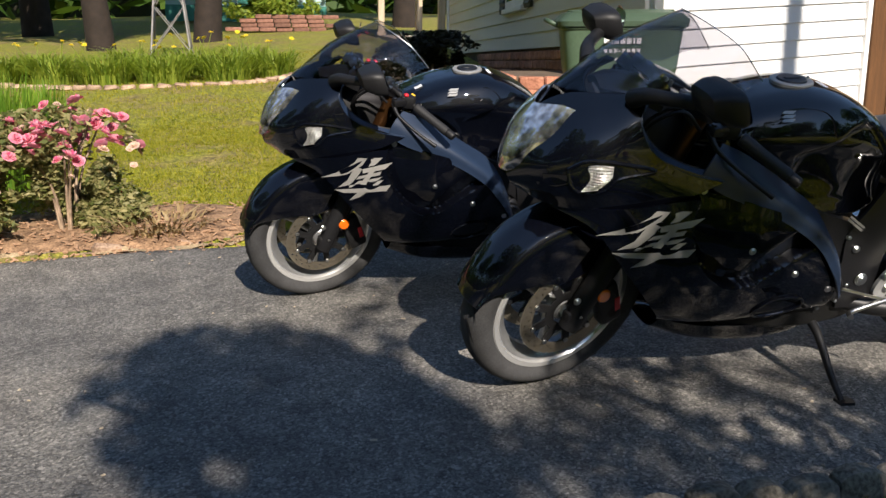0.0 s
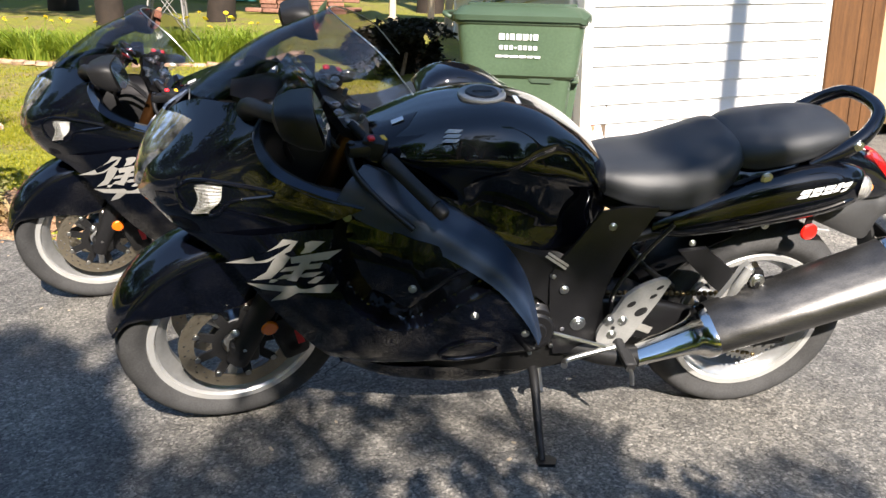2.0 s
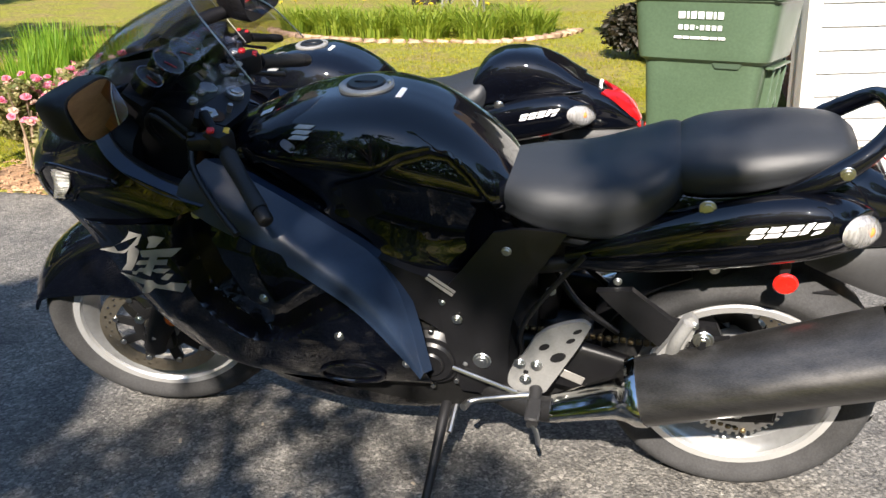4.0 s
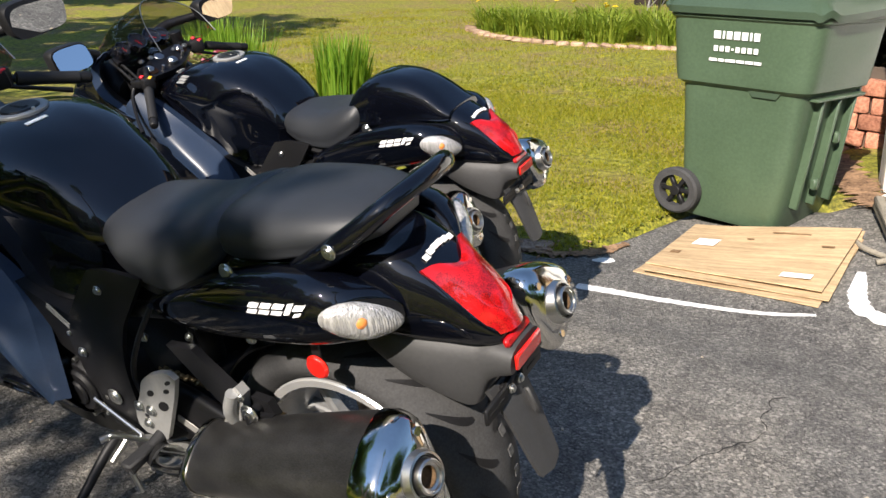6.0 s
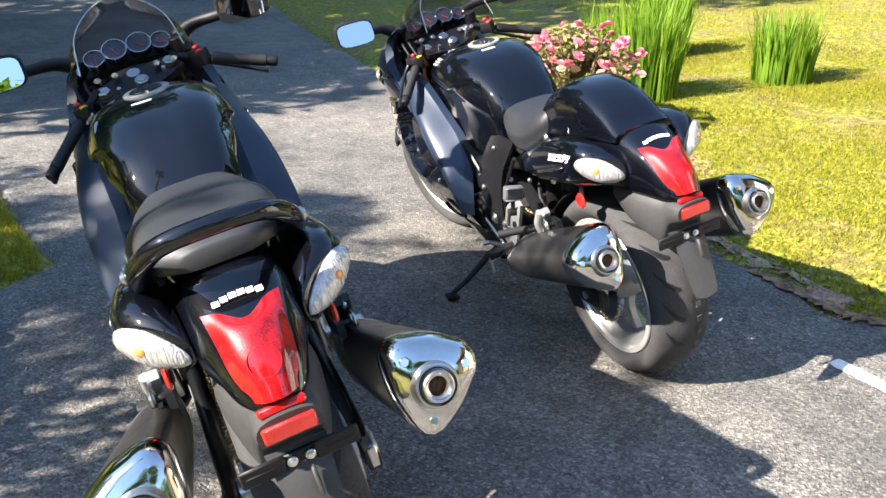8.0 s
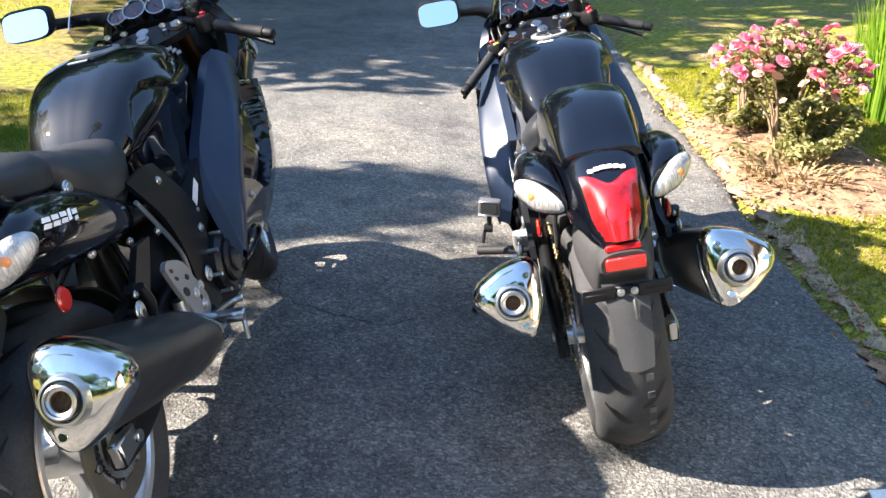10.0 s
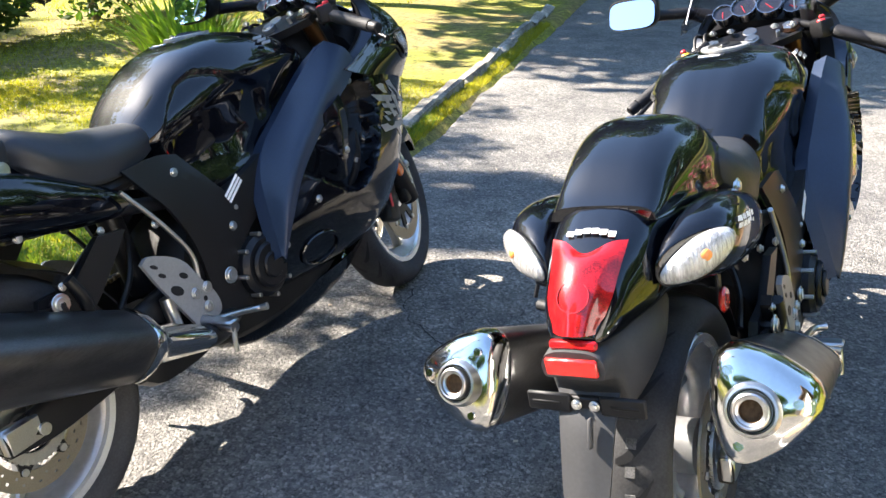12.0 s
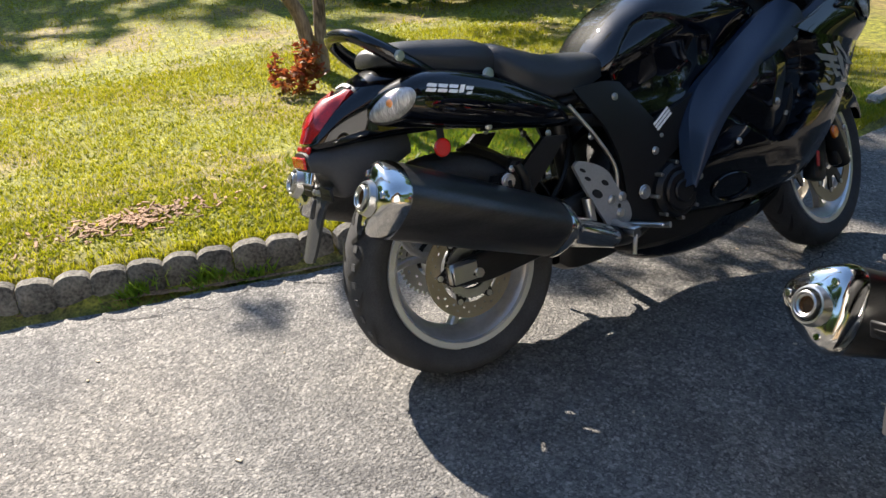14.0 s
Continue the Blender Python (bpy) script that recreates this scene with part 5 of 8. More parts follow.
def exhausts(bike):
    for hand in (1, -1):
        a, b = np.array((0.508, -hand * 0.232, 0.382)), np.array((0.950, -hand * 0.250, 0.568))
        lean = 0.36
        rings = [can_ring(*(a + (b - a) * f), s, hand, lean) for f, s in ((0.0, 0.063), (0.02, 0.066), (0.5, 0.0735), (0.97, 0.0785), (1.0, 0.0785))]
        can = part("muffler", loft(rings), CAN, bike, "dark brushed muffler with chrome end cap")
        d = (b - a) / np.linalg.norm(b - a)
        drop = np.array((0, hand * 0.004, -0.008))
        rings = [can_ring(*(b + d * k + drop * k / 0.09), s, hand, lean) for k, s in ((-0.004, 0.0795), (0.0, 0.0805), (0.020, 0.0800), (0.036, 0.077), (0.047, 0.0725), (0.054, 0.064), (0.058, 0.054), (0.062, 0.044), (0.064, 0.036))]
        cap = part("end_cap", loft(rings), CHROME, can, "polished chrome end cap")
        m = Matrix.Translation(Vector(b + d * 0.078 + drop)) @ Vector(d).to_track_quat("X", "Z").to_matrix().to_4x4()
        part("outlet", moved(lathe([(0.0165, -0.012), (0.0175, 0.004), (0.0215, 0.006), (0.0225, 0.010), (0.025, 0.011), (0.0275, 0.009), (0.0284, -0.005), (0.0326, -0.005), (0.034, 0.002), (0.038, 0.001), (0.041, -0.008), (0.044, -0.020), (0.0165, -0.012)], 40, "x"), m), STEEL, cap)
        part("outlet_ring", moved(lathe([(0.0296, -0.0045), (0.0318, -0.0045), (0.0318, -0.0020), (0.0296, -0.0020), (0.0296, -0.0045)], 36, "x"), m), BLACK, cap)
        part("outlet_bore", moved(lathe([(0.0001, -0.010), (0.0168, -0.0095), (0.0172, 0.002), (0.0166, 0.002), (0.0162, -0.008), (0.0001, -0.008)], 28, "x"), m), SOOT, cap)
        parts("cap_rivet", [moved(rod(0.008, 0.014, 12, "x"), Matrix.Translation(Vector(b + d * 0.054 + np.array((-lean * 0.062 * math.sin(t), -hand * 0.062 * math.cos(t), 0.062 * math.sin(t))) + drop * 0.5)) @ Vector(d).to_track_quat("X", "Z").to_matrix().to_4x4()) for t in (0.14, 2.23, 4.33)], CHROME, cap)
        rings = [can_ring(*(a - d * k), s, hand, lean * f) for k, s, f in ((-0.005, 0.068, 1), (0.0, 0.069, 1), (0.018, 0.066, 1), (0.035, 0.052, 0.7), (0.06, 0.042, 0.5), (0.14, 0.034, 0.3), (0.20, 0.029, 0.2))]
        part("muffler_cone", loft(rings), CHROME, can, "chrome front cone")
        p = a - d * 0.19
        part("link_pipe", tube([p, p + np.array((-0.04, hand * 0.012, -0.012)), p + np.array((-0.10, hand * 0.04, -0.02)), p + np.array((-0.20, hand * 0.10, -0.02))], [0.029, 0.028, 0.028, 0.028], 16), CARRIER, can)
        part("muffler_strap", moved(brick((0.02, 0.05, 0.07), 0.006), T(0.615, -hand * 0.195, 0.500)), FRAME, can)
    for hand in (1, -1):
        y = -hand
        plate = [(0.395, 0.512), (0.372, 0.522), (0.318, 0.500), (0.282, 0.470), (0.262, 0.430), (0.228, 0.372), (0.225, 0.330), (0.258, 0.312), (0.300, 0.318), (0.318, 0.345), (0.345, 0.400), (0.372, 0.455)]
        br = part("footrest_bracket", moved(prism([(float(p[0]), float(p[1])) for p in spline(plate + plate[:1], 60)[:-1]], 0.012), T(0, y * 0.182, 0)), BRACKET, bike, "cast silver footrest bracket")
        parts("bracket_slot", [moved(prism([(0.5 * sx * math.cos(q), 0.5 * sz * math.sin(q)) for q in np.linspace(0, 2 * math.pi, 16, endpoint=False)], 0.0135), T(x, y * 0.182, h) @ Matrix.Rotation(radians(-35), 4, "Y")) for x, h, sx, sz in ((0.330, 0.422, 0.038, 0.022), (0.300, 0.446, 0.026, 0.014), (0.355, 0.470, 0.022, 0.010), (0.368, 0.496, 0.022, 0.009), (0.262, 0.372, 0.012, 0.012))], BLACK, br)
        parts("bracket_bolt", [bolt(x, y * 0.19, h, 0.009) for x, h in ((0.262, 0.352), (0.285, 0.395), (0.248, 0.395))], BOLT, br)
        part("footpeg", joined(tube([(0.285, y * 0.185, 0.325), (0.287, y * 0.225, 0.318), (0.290, y * 0.285, 0.312)], [0.015, 0.014, 0.013], 12), moved(brick((0.032, 0.07, 0.010), 0.004), T(0.289, y * 0.255, 0.327))), GRIP if hand > 0 else STEEL, br)
        part("peg_feeler", tube([(0.29, y * 0.28, 0.31), (0.30, y * 0.282, 0.285), (0.305, y * 0.282, 0.258)], 0.006, 8), STEEL, br)
        part("foot_lever", joined(tube([(0.275, y * 0.20, 0.318), (0.21, y * 0.206, 0.306), (0.145, y * 0.210, 0.288), (0.13, y * 0.235, 0.288)], [0.011, 0.008, 0.008, 0.009], 10), moved(rod(0.011, 0.03, 12), T(0.28, y * 0.2, 0.318))), STEEL, br)
        if hand > 0:
            part("shift_rod", tube([(0.245, -0.205, 0.325), (0.10, -0.195, 0.365)], 0.005, 8), STEEL, br)
        else:
            part("master_cylinder", joined(tube([(0.352, 0.170, 0.415), (0.350, 0.170, 0.335)], 0.016, 12), tube([(0.35, 0.17, 0.34), (0.345, 0.175, 0.29)], 0.007, 8)), STEEL, br)
        # rear passenger peg hanger and suspension linkage, dark
        hang = [(0.525, 0.462), (0.548, 0.505), (0.572, 0.562), (0.588, 0.577), (0.602, 0.562), (0.590, 0.505), (0.560, 0.452)]
        peg = part("passenger_peg", joined(moved(prism(hang, 0.020), T(0, y * 0.195, 0)), tube([(0.558, y * 0.195, 0.475), (0.566, y * 0.212, 0.520), (0.584, y * 0.212, 0.566)], [0.015, 0.013, 0.012], 12)), BRACKET if hand > 0 else FRAME, bike, "folded passenger footpeg")
        part("peg_hanger", moved(prism([(0.40, 0.600), (0.47, 0.610), (0.555, 0.545), (0.640, 0.545), (0.655, 0.515), (0.600, 0.500), (0.545, 0.470), (0.505, 0.500), (0.44, 0.560)], 0.016), T(0, y * 0.178, 0)), FRAME, peg)
        part("muffler_stay", moved(prism([(0.585, 0.515), (0.665, 0.535), (0.660, 0.500), (0.640, 0.480), (0.575, 0.470)], 0.010), T(0, y * 0.200, 0)), FRAME, peg)
        parts("hanger_bolt", [bolt(0.615, y * 0.212, 0.528, 0.014), bolt(0.595, y * 0.205, 0.555, 0.006)], BOLT, peg)
    part("swingarm_label", moved(brick((0.070, 0.002, 0.022), 0.0008), T(0.352, -0.158, 0.352) @ Matrix.Rotation(radians(21), 4, "Y")), SILVER, bike, "pale sticker on the swingarm")


def rear_end(bike, solo):
    at = Matrix.Translation(REAR)
    wheel = cast_wheel("rear_wheel", at, bike, "silver-white forked-spoke cast wheel", 0.210, 0.156, 3, 0.055, 0.16)
    part("tyre", moved(tyre_mesh(0.305, 0.190, 0.216), at), RUBBER, wheel)
    part("tread_groove", moved(groove_mesh(0.305, 0.190, 20), at), BLACK, wheel)
    letters = []
    for k in range(12):
        a = radians(-30 + 9 * k)
        letters.append(moved(brick((0.003, 0.017, 0.018), 0.0), at @ Matrix.Rotation(-a, 4, "Y") @ T(0.3015, 0.036, 0) @ Matrix.Rotation(radians(8), 4, "Z")))
    parts("tyre_print", letters, material("worn_tyre_print_" + ("solo" if solo else "dual"), (0.075, 0.075, 0.075), 0.85, vary=0.6, scale=60, fine=300), wheel)
    part("brake_disc", moved(disc_mesh(0.088, 0.130, 0.005, 40), at @ T(0, 0.105, 0)), DISC, wheel, "drilled bronze-tinted rear disc")
    disc_carrier(at @ T(0, 0.105, 0), 0.05, 0.094, 0.006, wheel)
    part("sensor_ring", moved(joined(lathe([(0.052, -0.003), (0.074, -0.003), (0.074, 0.003), (0.052, 0.003), (0.052, -0.003)], 48), *[moved(brick((0.012, 0.008, 0.004)), Matrix.Rotation(2 * math.pi * k / 36, 4, "Y") @ T(0.070, 0, 0)) for k in range(36)]), at @ T(0, 0.113, 0)), STEEL, wheel)
    teeth = [moved(brick((0.010, 0.006, 0.008)), Matrix.Rotation(2 * math.pi * k / 40, 4, "Y") @ T(0.103, 0, 0)) for k in range(40)]
    part("sprocket", moved(joined(disc_mesh(0.055, 0.100, 0.006, 20), *teeth), at @ T(0, -0.105, 0)), STEEL, wheel)
    part("axle_nut", moved(joined(rod(0.020, 0.30, 6), rod(0.013, 0.325, 14), rod(0.026, 0.278, 20)), at), BOLT, wheel)
    for up in (1, -1):
        links = []
        for k in range(34):
            f = k / 33
            p = Vector((0.20 + 0.54 * f, -0.105, 0.385 - 0.07 * f + up * (0.045 + 0.058 * f)))
            links.append(moved(brick((0.013, 0.016 if k % 2 else 0.011, 0.012), 0.003), T(*p)))
        part("chain_run", joined(*links), CHAIN, bike, "oily bronze drive chain")
    for y in (-1, 1):
        arm = body([(0.20, 0.022, 0.43, 0.34, y * 0.125), (0.35, 0.022, 0.43, 0.31, y * 0.132), (0.52, 0.020, 0.395, 0.29, y * 0.138), (0.68, 0.018, 0.355, 0.275, y * 0.140), (0.79, 0.015, 0.34, 0.285, y * 0.140)], SPINE_HALF, 18, 18)
        part("swingarm", arm, FRAME, bike, "black alloy swingarm")
        part("axle_block", moved(brick((0.085, 0.03, 0.06), 0.008), T(0.75, y * 0.142, 0.314)), FRAME if y < 0 else STEEL, bike)
    part("rear_caliper", moved(joined(brick((0.10, 0.05, 0.05), 0.012, 2), moved(rod(0.018, 0.06, 12), T(0.02, 0, 0))), T(0.655, 0.12, 0.345) @ Matrix.Rotation(radians(35), 4, "Y")), CARRIER, bike)
    part("shock_linkage", joined(tube([(0.30, 0, 0.62), (0.28, 0, 0.40)], 0.03, 12), tube([(0.30, 0.05, 0.56), (0.36, 0.09, 0.48), (0.42, 0.1, 0.42)], 0.008, 8), tube([(0.30, -0.05, 0.56), (0.36, -0.09, 0.5), (0.45, -0.1, 0.44)], 0.008, 8)), FRAME, bike)
    part("hugger", shell(surface(np.array([[(REAR.x + 0.335 * math.cos(radians(d)), w, REAR.z + 0.335 * math.sin(radians(d)) - abs(w) * 0.25) for w in (-0.09, -0.05, 0, 0.05, 0.09)] for d in (162, 145, 128, 112)]), 14, 12), 0.004), BLACK, bike)
    # seats
    rider = body([(0.150, 0.050, 0.766, 0.738, 0), (0.175, 0.094, 0.786, 0.724, 0), (0.26, 0.134, 0.800, 0.700, 0), (0.36, 0.152, 0.812, 0.690, 0), (0.45, 0.158, 0.842, 0.706, 0), (0.52, 0.140, 0.868, 0.760, 0), (0.555, 0.10, 0.862, 0.800, 0)], SEAT_HALF, 30, 36)
    part("rider_seat", rider, VINYL, bike, "black vinyl rider seat", 70)
    part("seat_base", body([(0.18, 0.06, 0.735, 0.68, 0), (0.28, 0.125, 0.715, 0.665, 0), (0.40, 0.145, 0.712, 0.665, 0), (0.52, 0.13, 0.765, 0.69, 0)], SPINE_HALF, 12, 18), BLACK, bike)
    # tail: centre spine and two hips
    spine = body([(0.40, 0.09, 0.730, 0.655, 0), (0.52, 0.125, 0.812, 0.665, 0), (0.64, 0.120, 0.826, 0.675, 0), (0.76, 0.110, 0.850, 0.683, 0), (0.84, 0.098, 0.858, 0.690, 0),
                  (0.895, 0.092, 0.838, 0.692, 0), (0.955, 0.075, 0.806, 0.692, 0), (1.000, 0.063, 0.768, 0.693, 0), (1.030, 0.048, 0.735, 0.694, 0), (1.046, 0.034, 0.714, 0.696, 0)], SPINE_HALF, 46, 40)
    tail = part("tail_fairing", spine, PAINT, bike, "glossy black tail fairing", 60)
    for hand in (1, -1):
        st = [(0.33, 0.125, 0.640, 0.020, 0.022, 0), (0.42, 0.138, 0.668, 0.030, 0.045, 0), (0.55, 0.147, 0.712, 0.041, 0.064, 0.002), (0.67, 0.149, 0.745, 0.049, 0.072, 0.006), (0.76, 0.148, 0.763, 0.054, 0.070, 0.014),
              (0.815, 0.146, 0.769, 0.055, 0.062, 0.025), (0.846, 0.143, 0.769, 0.054, 0.052, 0.032), (0.862, 0.142, 0.767, 0.052, 0.044, 0.036), (0.869, 0.142, 0.766, 0.049, 0.038, 0.037), (0.871, 0.142, 0.766, 0.040, 0.030, 0.031)]
        turns = np.linspace(0, 2 * math.pi, 28, endpoint=False)
        rings = []
        for x, s, h, ws, wh, cut in spline(st, 44):
            ring = []
            for t in turns:
                c, u = math.copysign(abs(math.cos(t)) ** 0.85, math.cos(t)), math.copysign(abs(math.sin(t)) ** 0.85, math.sin(t))
                ring.append((x - cut * c, -hand * (s + ws * c), h + wh * u + 0.3 * cut * c))
            rings.append(ring)
        hip = part("tail_hip", loft(rings), PAINT, bike, "glossy black tail side bulge", 60)
        # the lens is a low dome on the slanted rear face, drawn to a point inwards
        dome = []
        for r in np.linspace(1, 0.02, 16):
            ring = []
            for t in np.linspace(0, 2 * math.pi, 64, endpoint=False):
                c, u = math.cos(t), math.sin(t) * (1 - 0.22 * max(0, -math.cos(t)))
                up = 0.021 * (1 - r * r) ** 0.6 + 0.0011 * (1 - r) * math.cos(2 * math.pi * r * c / 0.17)
                ring.append((0.868 - 0.040 * r * c + 0.70 * up, -hand * (0.152 + 0.052 * r * c + 0.7 * up), 0.768 + 0.020 * r * c + 0.035 * r * u))
            dome.append(ring)
        lamp = part("rear_turn_lamp", loft([[(x - 0.006, y, z) for x, y, z in dome[0]]] + dome), LENS, bike, "clear rear turn lamp with amber bulb")
        part("amber_bulb", moved(lathe([(max(1e-4, 0.011 * math.sin(q)), -0.007 * math.cos(q)) for q in np.linspace(0, math.pi, 8)], 12, "x"), T(0.876, -hand * 0.168, 0.776) @ Matrix.Rotation(radians(-hand * 38), 4, "Z")), AMBER, lamp)
        blocks = [[(0.650 + 0.036 * i, 0.768 + 0.0085 * i - 0.0155 * j, 0.034, 0.0125)] for i in range(3) for j in range(2)] + [[(0.758, 0.778, 0.020, 0.028)], [(0.779, 0.795, 0.030, 0.013)], [(0.783, 0.7795, 0.022, 0.011)]]
        arr = np.array(rings)[:, np.cos(turns) > 0.15]
        for ((x0, lo, wide, up),) in blocks:
            cells = []
            for k in range(4):
                xa, xb = x0 + (wide - 0.004) * k / 4, x0 + (wide - 0.004) * (k + 1) / 4
                za, zb = lo + 0.006 * k / 4, lo + 0.006 * (k + 1) / 4
                cells.append([(xa, za), (xb, zb), (xb + 0.004, zb + up), (xa + 0.004, za + up)])
            cells = [[(0.735 + 0.74 * (x - 0.735) + 0.30 * (h - 0.783), 0.783 + 0.82 * (h - 0.783)) for x, h in c] for c in cells]
            if hand < 0:
                cells = [[(1.458 - x, h + 0.236 * (1.458 - 2 * x)) for x, h in c] for c in cells]
            part("model_sticker", decal(cells, arr, hand, 0.0035), WHITE, hip)
        part("red_side_reflector", moved(rod(0.0235, 0.010, 26, "y", 0.004), T(0.754, -hand * 0.158, 0.643)), REFLECTOR, bike, "round red side reflector")
        part("reflector_stay", moved(brick((0.02, 0.006, 0.06), 0.002), T(0.750, -hand * 0.150, 0.662)), BLACK, bike)
        parts("tail_bolt", [bolt(0.592, -hand * 0.160, 0.795, 0.011), bolt(0.44, -hand * 0.160, 0.612, 0.006), bolt(0.62, -hand * 0.168, 0.668, 0.007)], BOLT, bike)
        part("subframe", tube([(0.22, -hand * 0.13, 0.60), (0.40, -hand * 0.13, 0.64), (0.62, -hand * 0.115, 0.672)], 0.018, 10), FRAME, bike)
    light = [[(0.918, 0.064, 0.818), (0.930, 0.038, 0.818), (0.950, 0.0, 0.806), (0.930, -0.038, 0.818), (0.918, -0.064, 0.818)],
             [(0.955, 0.058, 0.785), (0.968, 0.034, 0.800), (0.976, 0.0, 0.804), (0.968, -0.034, 0.800), (0.955, -0.058, 0.785)],
             [(1.000, 0.052, 0.746), (1.014, 0.030, 0.762), (1.020, 0.0, 0.768), (1.014, -0.030, 0.762), (1.000, -0.052, 0.746)],
             [(1.034, 0.036, 0.708), (1.048, 0.020, 0.710), (1.053, 0.0, 0.711), (1.048, -0.020, 0.710), (1.034, -0.036, 0.708)]]
    a = surface(np.array(light), 26, 30)
    lamp = part("tail_light", shell(a + np.array((0.007, 0, 0.004)), 0.010), RED, bike, "glossy red shield-shaped tail light")
    part("bulb_ring", moved(lathe([(0.0250, -0.002), (0.0262, -0.002), (0.0262, 0.0012), (0.0250, 0.0012), (0.0250, -0.002)], 30, "x"), T(1.026, 0, 0.766) @ Matrix.Rotation(radians(-40), 4, "Y")), RED, lamp)
    letters = [moved(brick((0.0105, 0.0118, 0.0025)), T(0.916 + 0.001 * abs(i - 2.5), (i - 2.5) * 0.0142, 0.8330 - 0.0008 * abs(i - 2.5) ** 2) @ Matrix.Rotation(radians(27), 4, "Y")) for i in range(6)]
    part("tail_lettering", joined(*letters), WHITE, tail, "small white lettering blocks")
    fend = body([(0.80, 0.075, 0.700, 0.635, 0), (0.88, 0.090, 0.705, 0.606, 0), (0.955, 0.080, 0.702, 0.576, 0), (1.00, 0.066, 0.698, 0.568, 0), (1.025, 0.058, 0.696, 0.625, 0), (1.066, 0.052, 0.692, 0.646, 0)], SPINE_HALF, 20, 26)
    plate = part("plate_holder", fend, FENDER, bike, "matt black rear fender and plate holder")
    part("lower_lamp", moved(brick((0.012, 0.078, 0.016), 0.004), T(1.052, 0, 0.697) @ Matrix.Rotation(radians(-25), 4, "Y")), RED, lamp, "narrow dark red strip under the tail light")
    part("rear_reflector", moved(joined(brick((0.008, 0.086, 0.030), 0.003)), T(1.071, 0, 0.668)), REFLECTOR, plate, "rectangular red reflector")
    bar = [moved(brick((0.008, 0.075, 0.034), 0.003), T(1.040, y, 0.586)) for y in (-0.062, 0.062)] + [moved(brick((0.012, 0.06, 0.022), 0.003), T(1.033, 0, 0.586))]
    part("plate_bracket", joined(*bar), BLACK, plate)
    parts("bracket_slot", [moved(brick((0.0095, 0.05, 0.008), 0.002), T(1.0405, y, 0.586)) for y in (-0.066, 0.066)], ENGINE, plate)
    parts("plate_bolt", [bolt(1.044, y, 0.586, 0.006, "x") for y in (-0.014, 0.016)], BOLT, plate)
    flap = [[(1.020, -0.052, 0.600), (1.022, 0.0, 0.598), (1.020, 0.052, 0.600)], [(1.052, -0.046, 0.545), (1.058, 0.0, 0.545), (1.052, 0.046, 0.545)], [(1.088, -0.040, 0.460), (1.094, 0.0, 0.458), (1.088, 0.040, 0.460)], [(1.104, -0.034, 0.425), (1.110, 0.0, 0.420), (1.104, 0.034, 0.425)]]
    part("mud_flap", shell(surface(np.array(flap), 12, 12), 0.008), FENDER, plate)
    part("flap_rib", moved(brick((0.012, 0.008, 0.05), 0.003), T(1.066, 0.012, 0.55) @ Matrix.Rotation(radians(-22), 4, "Y")), FENDER, plate)
    if solo:
        hump = body([(0.488, 0.100, 0.825, 0.785, 0), (0.495, 0.122, 0.872, 0.775, 0), (0.535, 0.120, 0.918, 0.780, 0), (0.60, 0.120, 0.944, 0.790, 0), (0.69, 0.112, 0.942, 0.805, 0), (0.77, 0.102, 0.914, 0.818, 0), (0.835, 0.095, 0.872, 0.825, 0), (0.862, 0.090, 0.857, 0.83, 0)],
                    [(0.0, 0.0), (0.48, 0.03), (0.82, 0.18), (0.97, 0.5), (1.0, 0.85), (0.95, 1.0), (0.0, 1.0)], 36, 40)
        part("folded_out_peg", tube([(0.560, -0.180, 0.500), (0.540, -0.22, 0.498), (0.500, -0.325, 0.496)], [0.014, 0.012, 0.013], 12), GRIP, bike)
        part("seat_cowl", hump, PAINT, bike, "glossy black single-seat cowl", 60)
    else:
        pil = body([(0.515, 0.085, 0.838, 0.808, 0), (0.535, 0.112, 0.868, 0.797, 0), (0.59, 0.130, 0.890, 0.796, 0), (0.67, 0.132, 0.902, 0.812, 0), (0.76, 0.120, 0.912, 0.838, 0), (0.82, 0.098, 0.910, 0.856, 0), (0.850, 0.060, 0.896, 0.862, 0)], SEAT_HALF, 30, 36)
        part("pillion_seat", pil, VINYL, bike, "black vinyl pillion seat", 70)
        path = [(0.72, -0.125, 0.816), (0.79, -0.132, 0.856), (0.850, -0.122, 0.902), (0.895, -0.080, 0.942), (0.908, 0.0, 0.952), (0.895, 0.080, 0.942), (0.850, 0.122, 0.902), (0.79, 0.132, 0.856), (0.72, 0.125, 0.816)]
        rail = part("grab_rail", tube(path, [0.012, 0.021, 0.019, 0.017, 0.017, 0.017, 0.019, 0.021, 0.012], 14, 60), PAINT, bike, "glossy black grab rail")
        parts("rail_bolt", [bolt(0.82, -0.150, 0.880, 0.009), bolt(0.82, 0.150, 0.880, 0.009)], BOLT, rail)


def motorcycle(m, lean, solo, label):
    bike = thing("motorcycle", m @ T(0, 0, 0.08) @ Matrix.Rotation(radians(lean), 4, "X") @ T(0, 0, -0.08), label, "motorcycle", "parked motorcycles")
    front_end(bike)
    upper_body(bike)
    mid_body(bike)
    exhausts(bike)
    rear_end(bike, solo)
    return bike


BIKE_A = pose(0, 0, 0)
BIKE_B = pose(-0.592, 1.199, -0.051, 0, -1.00, 0.16)
motorcycle(BIKE_A, LEAN, False, "glossy black sport motorcycle with pillion seat on its kickstand")
motorcycle(BIKE_B, LEAN_SOLO, True, "glossy black sport motorcycle with single-seat cowl on its kickstand")

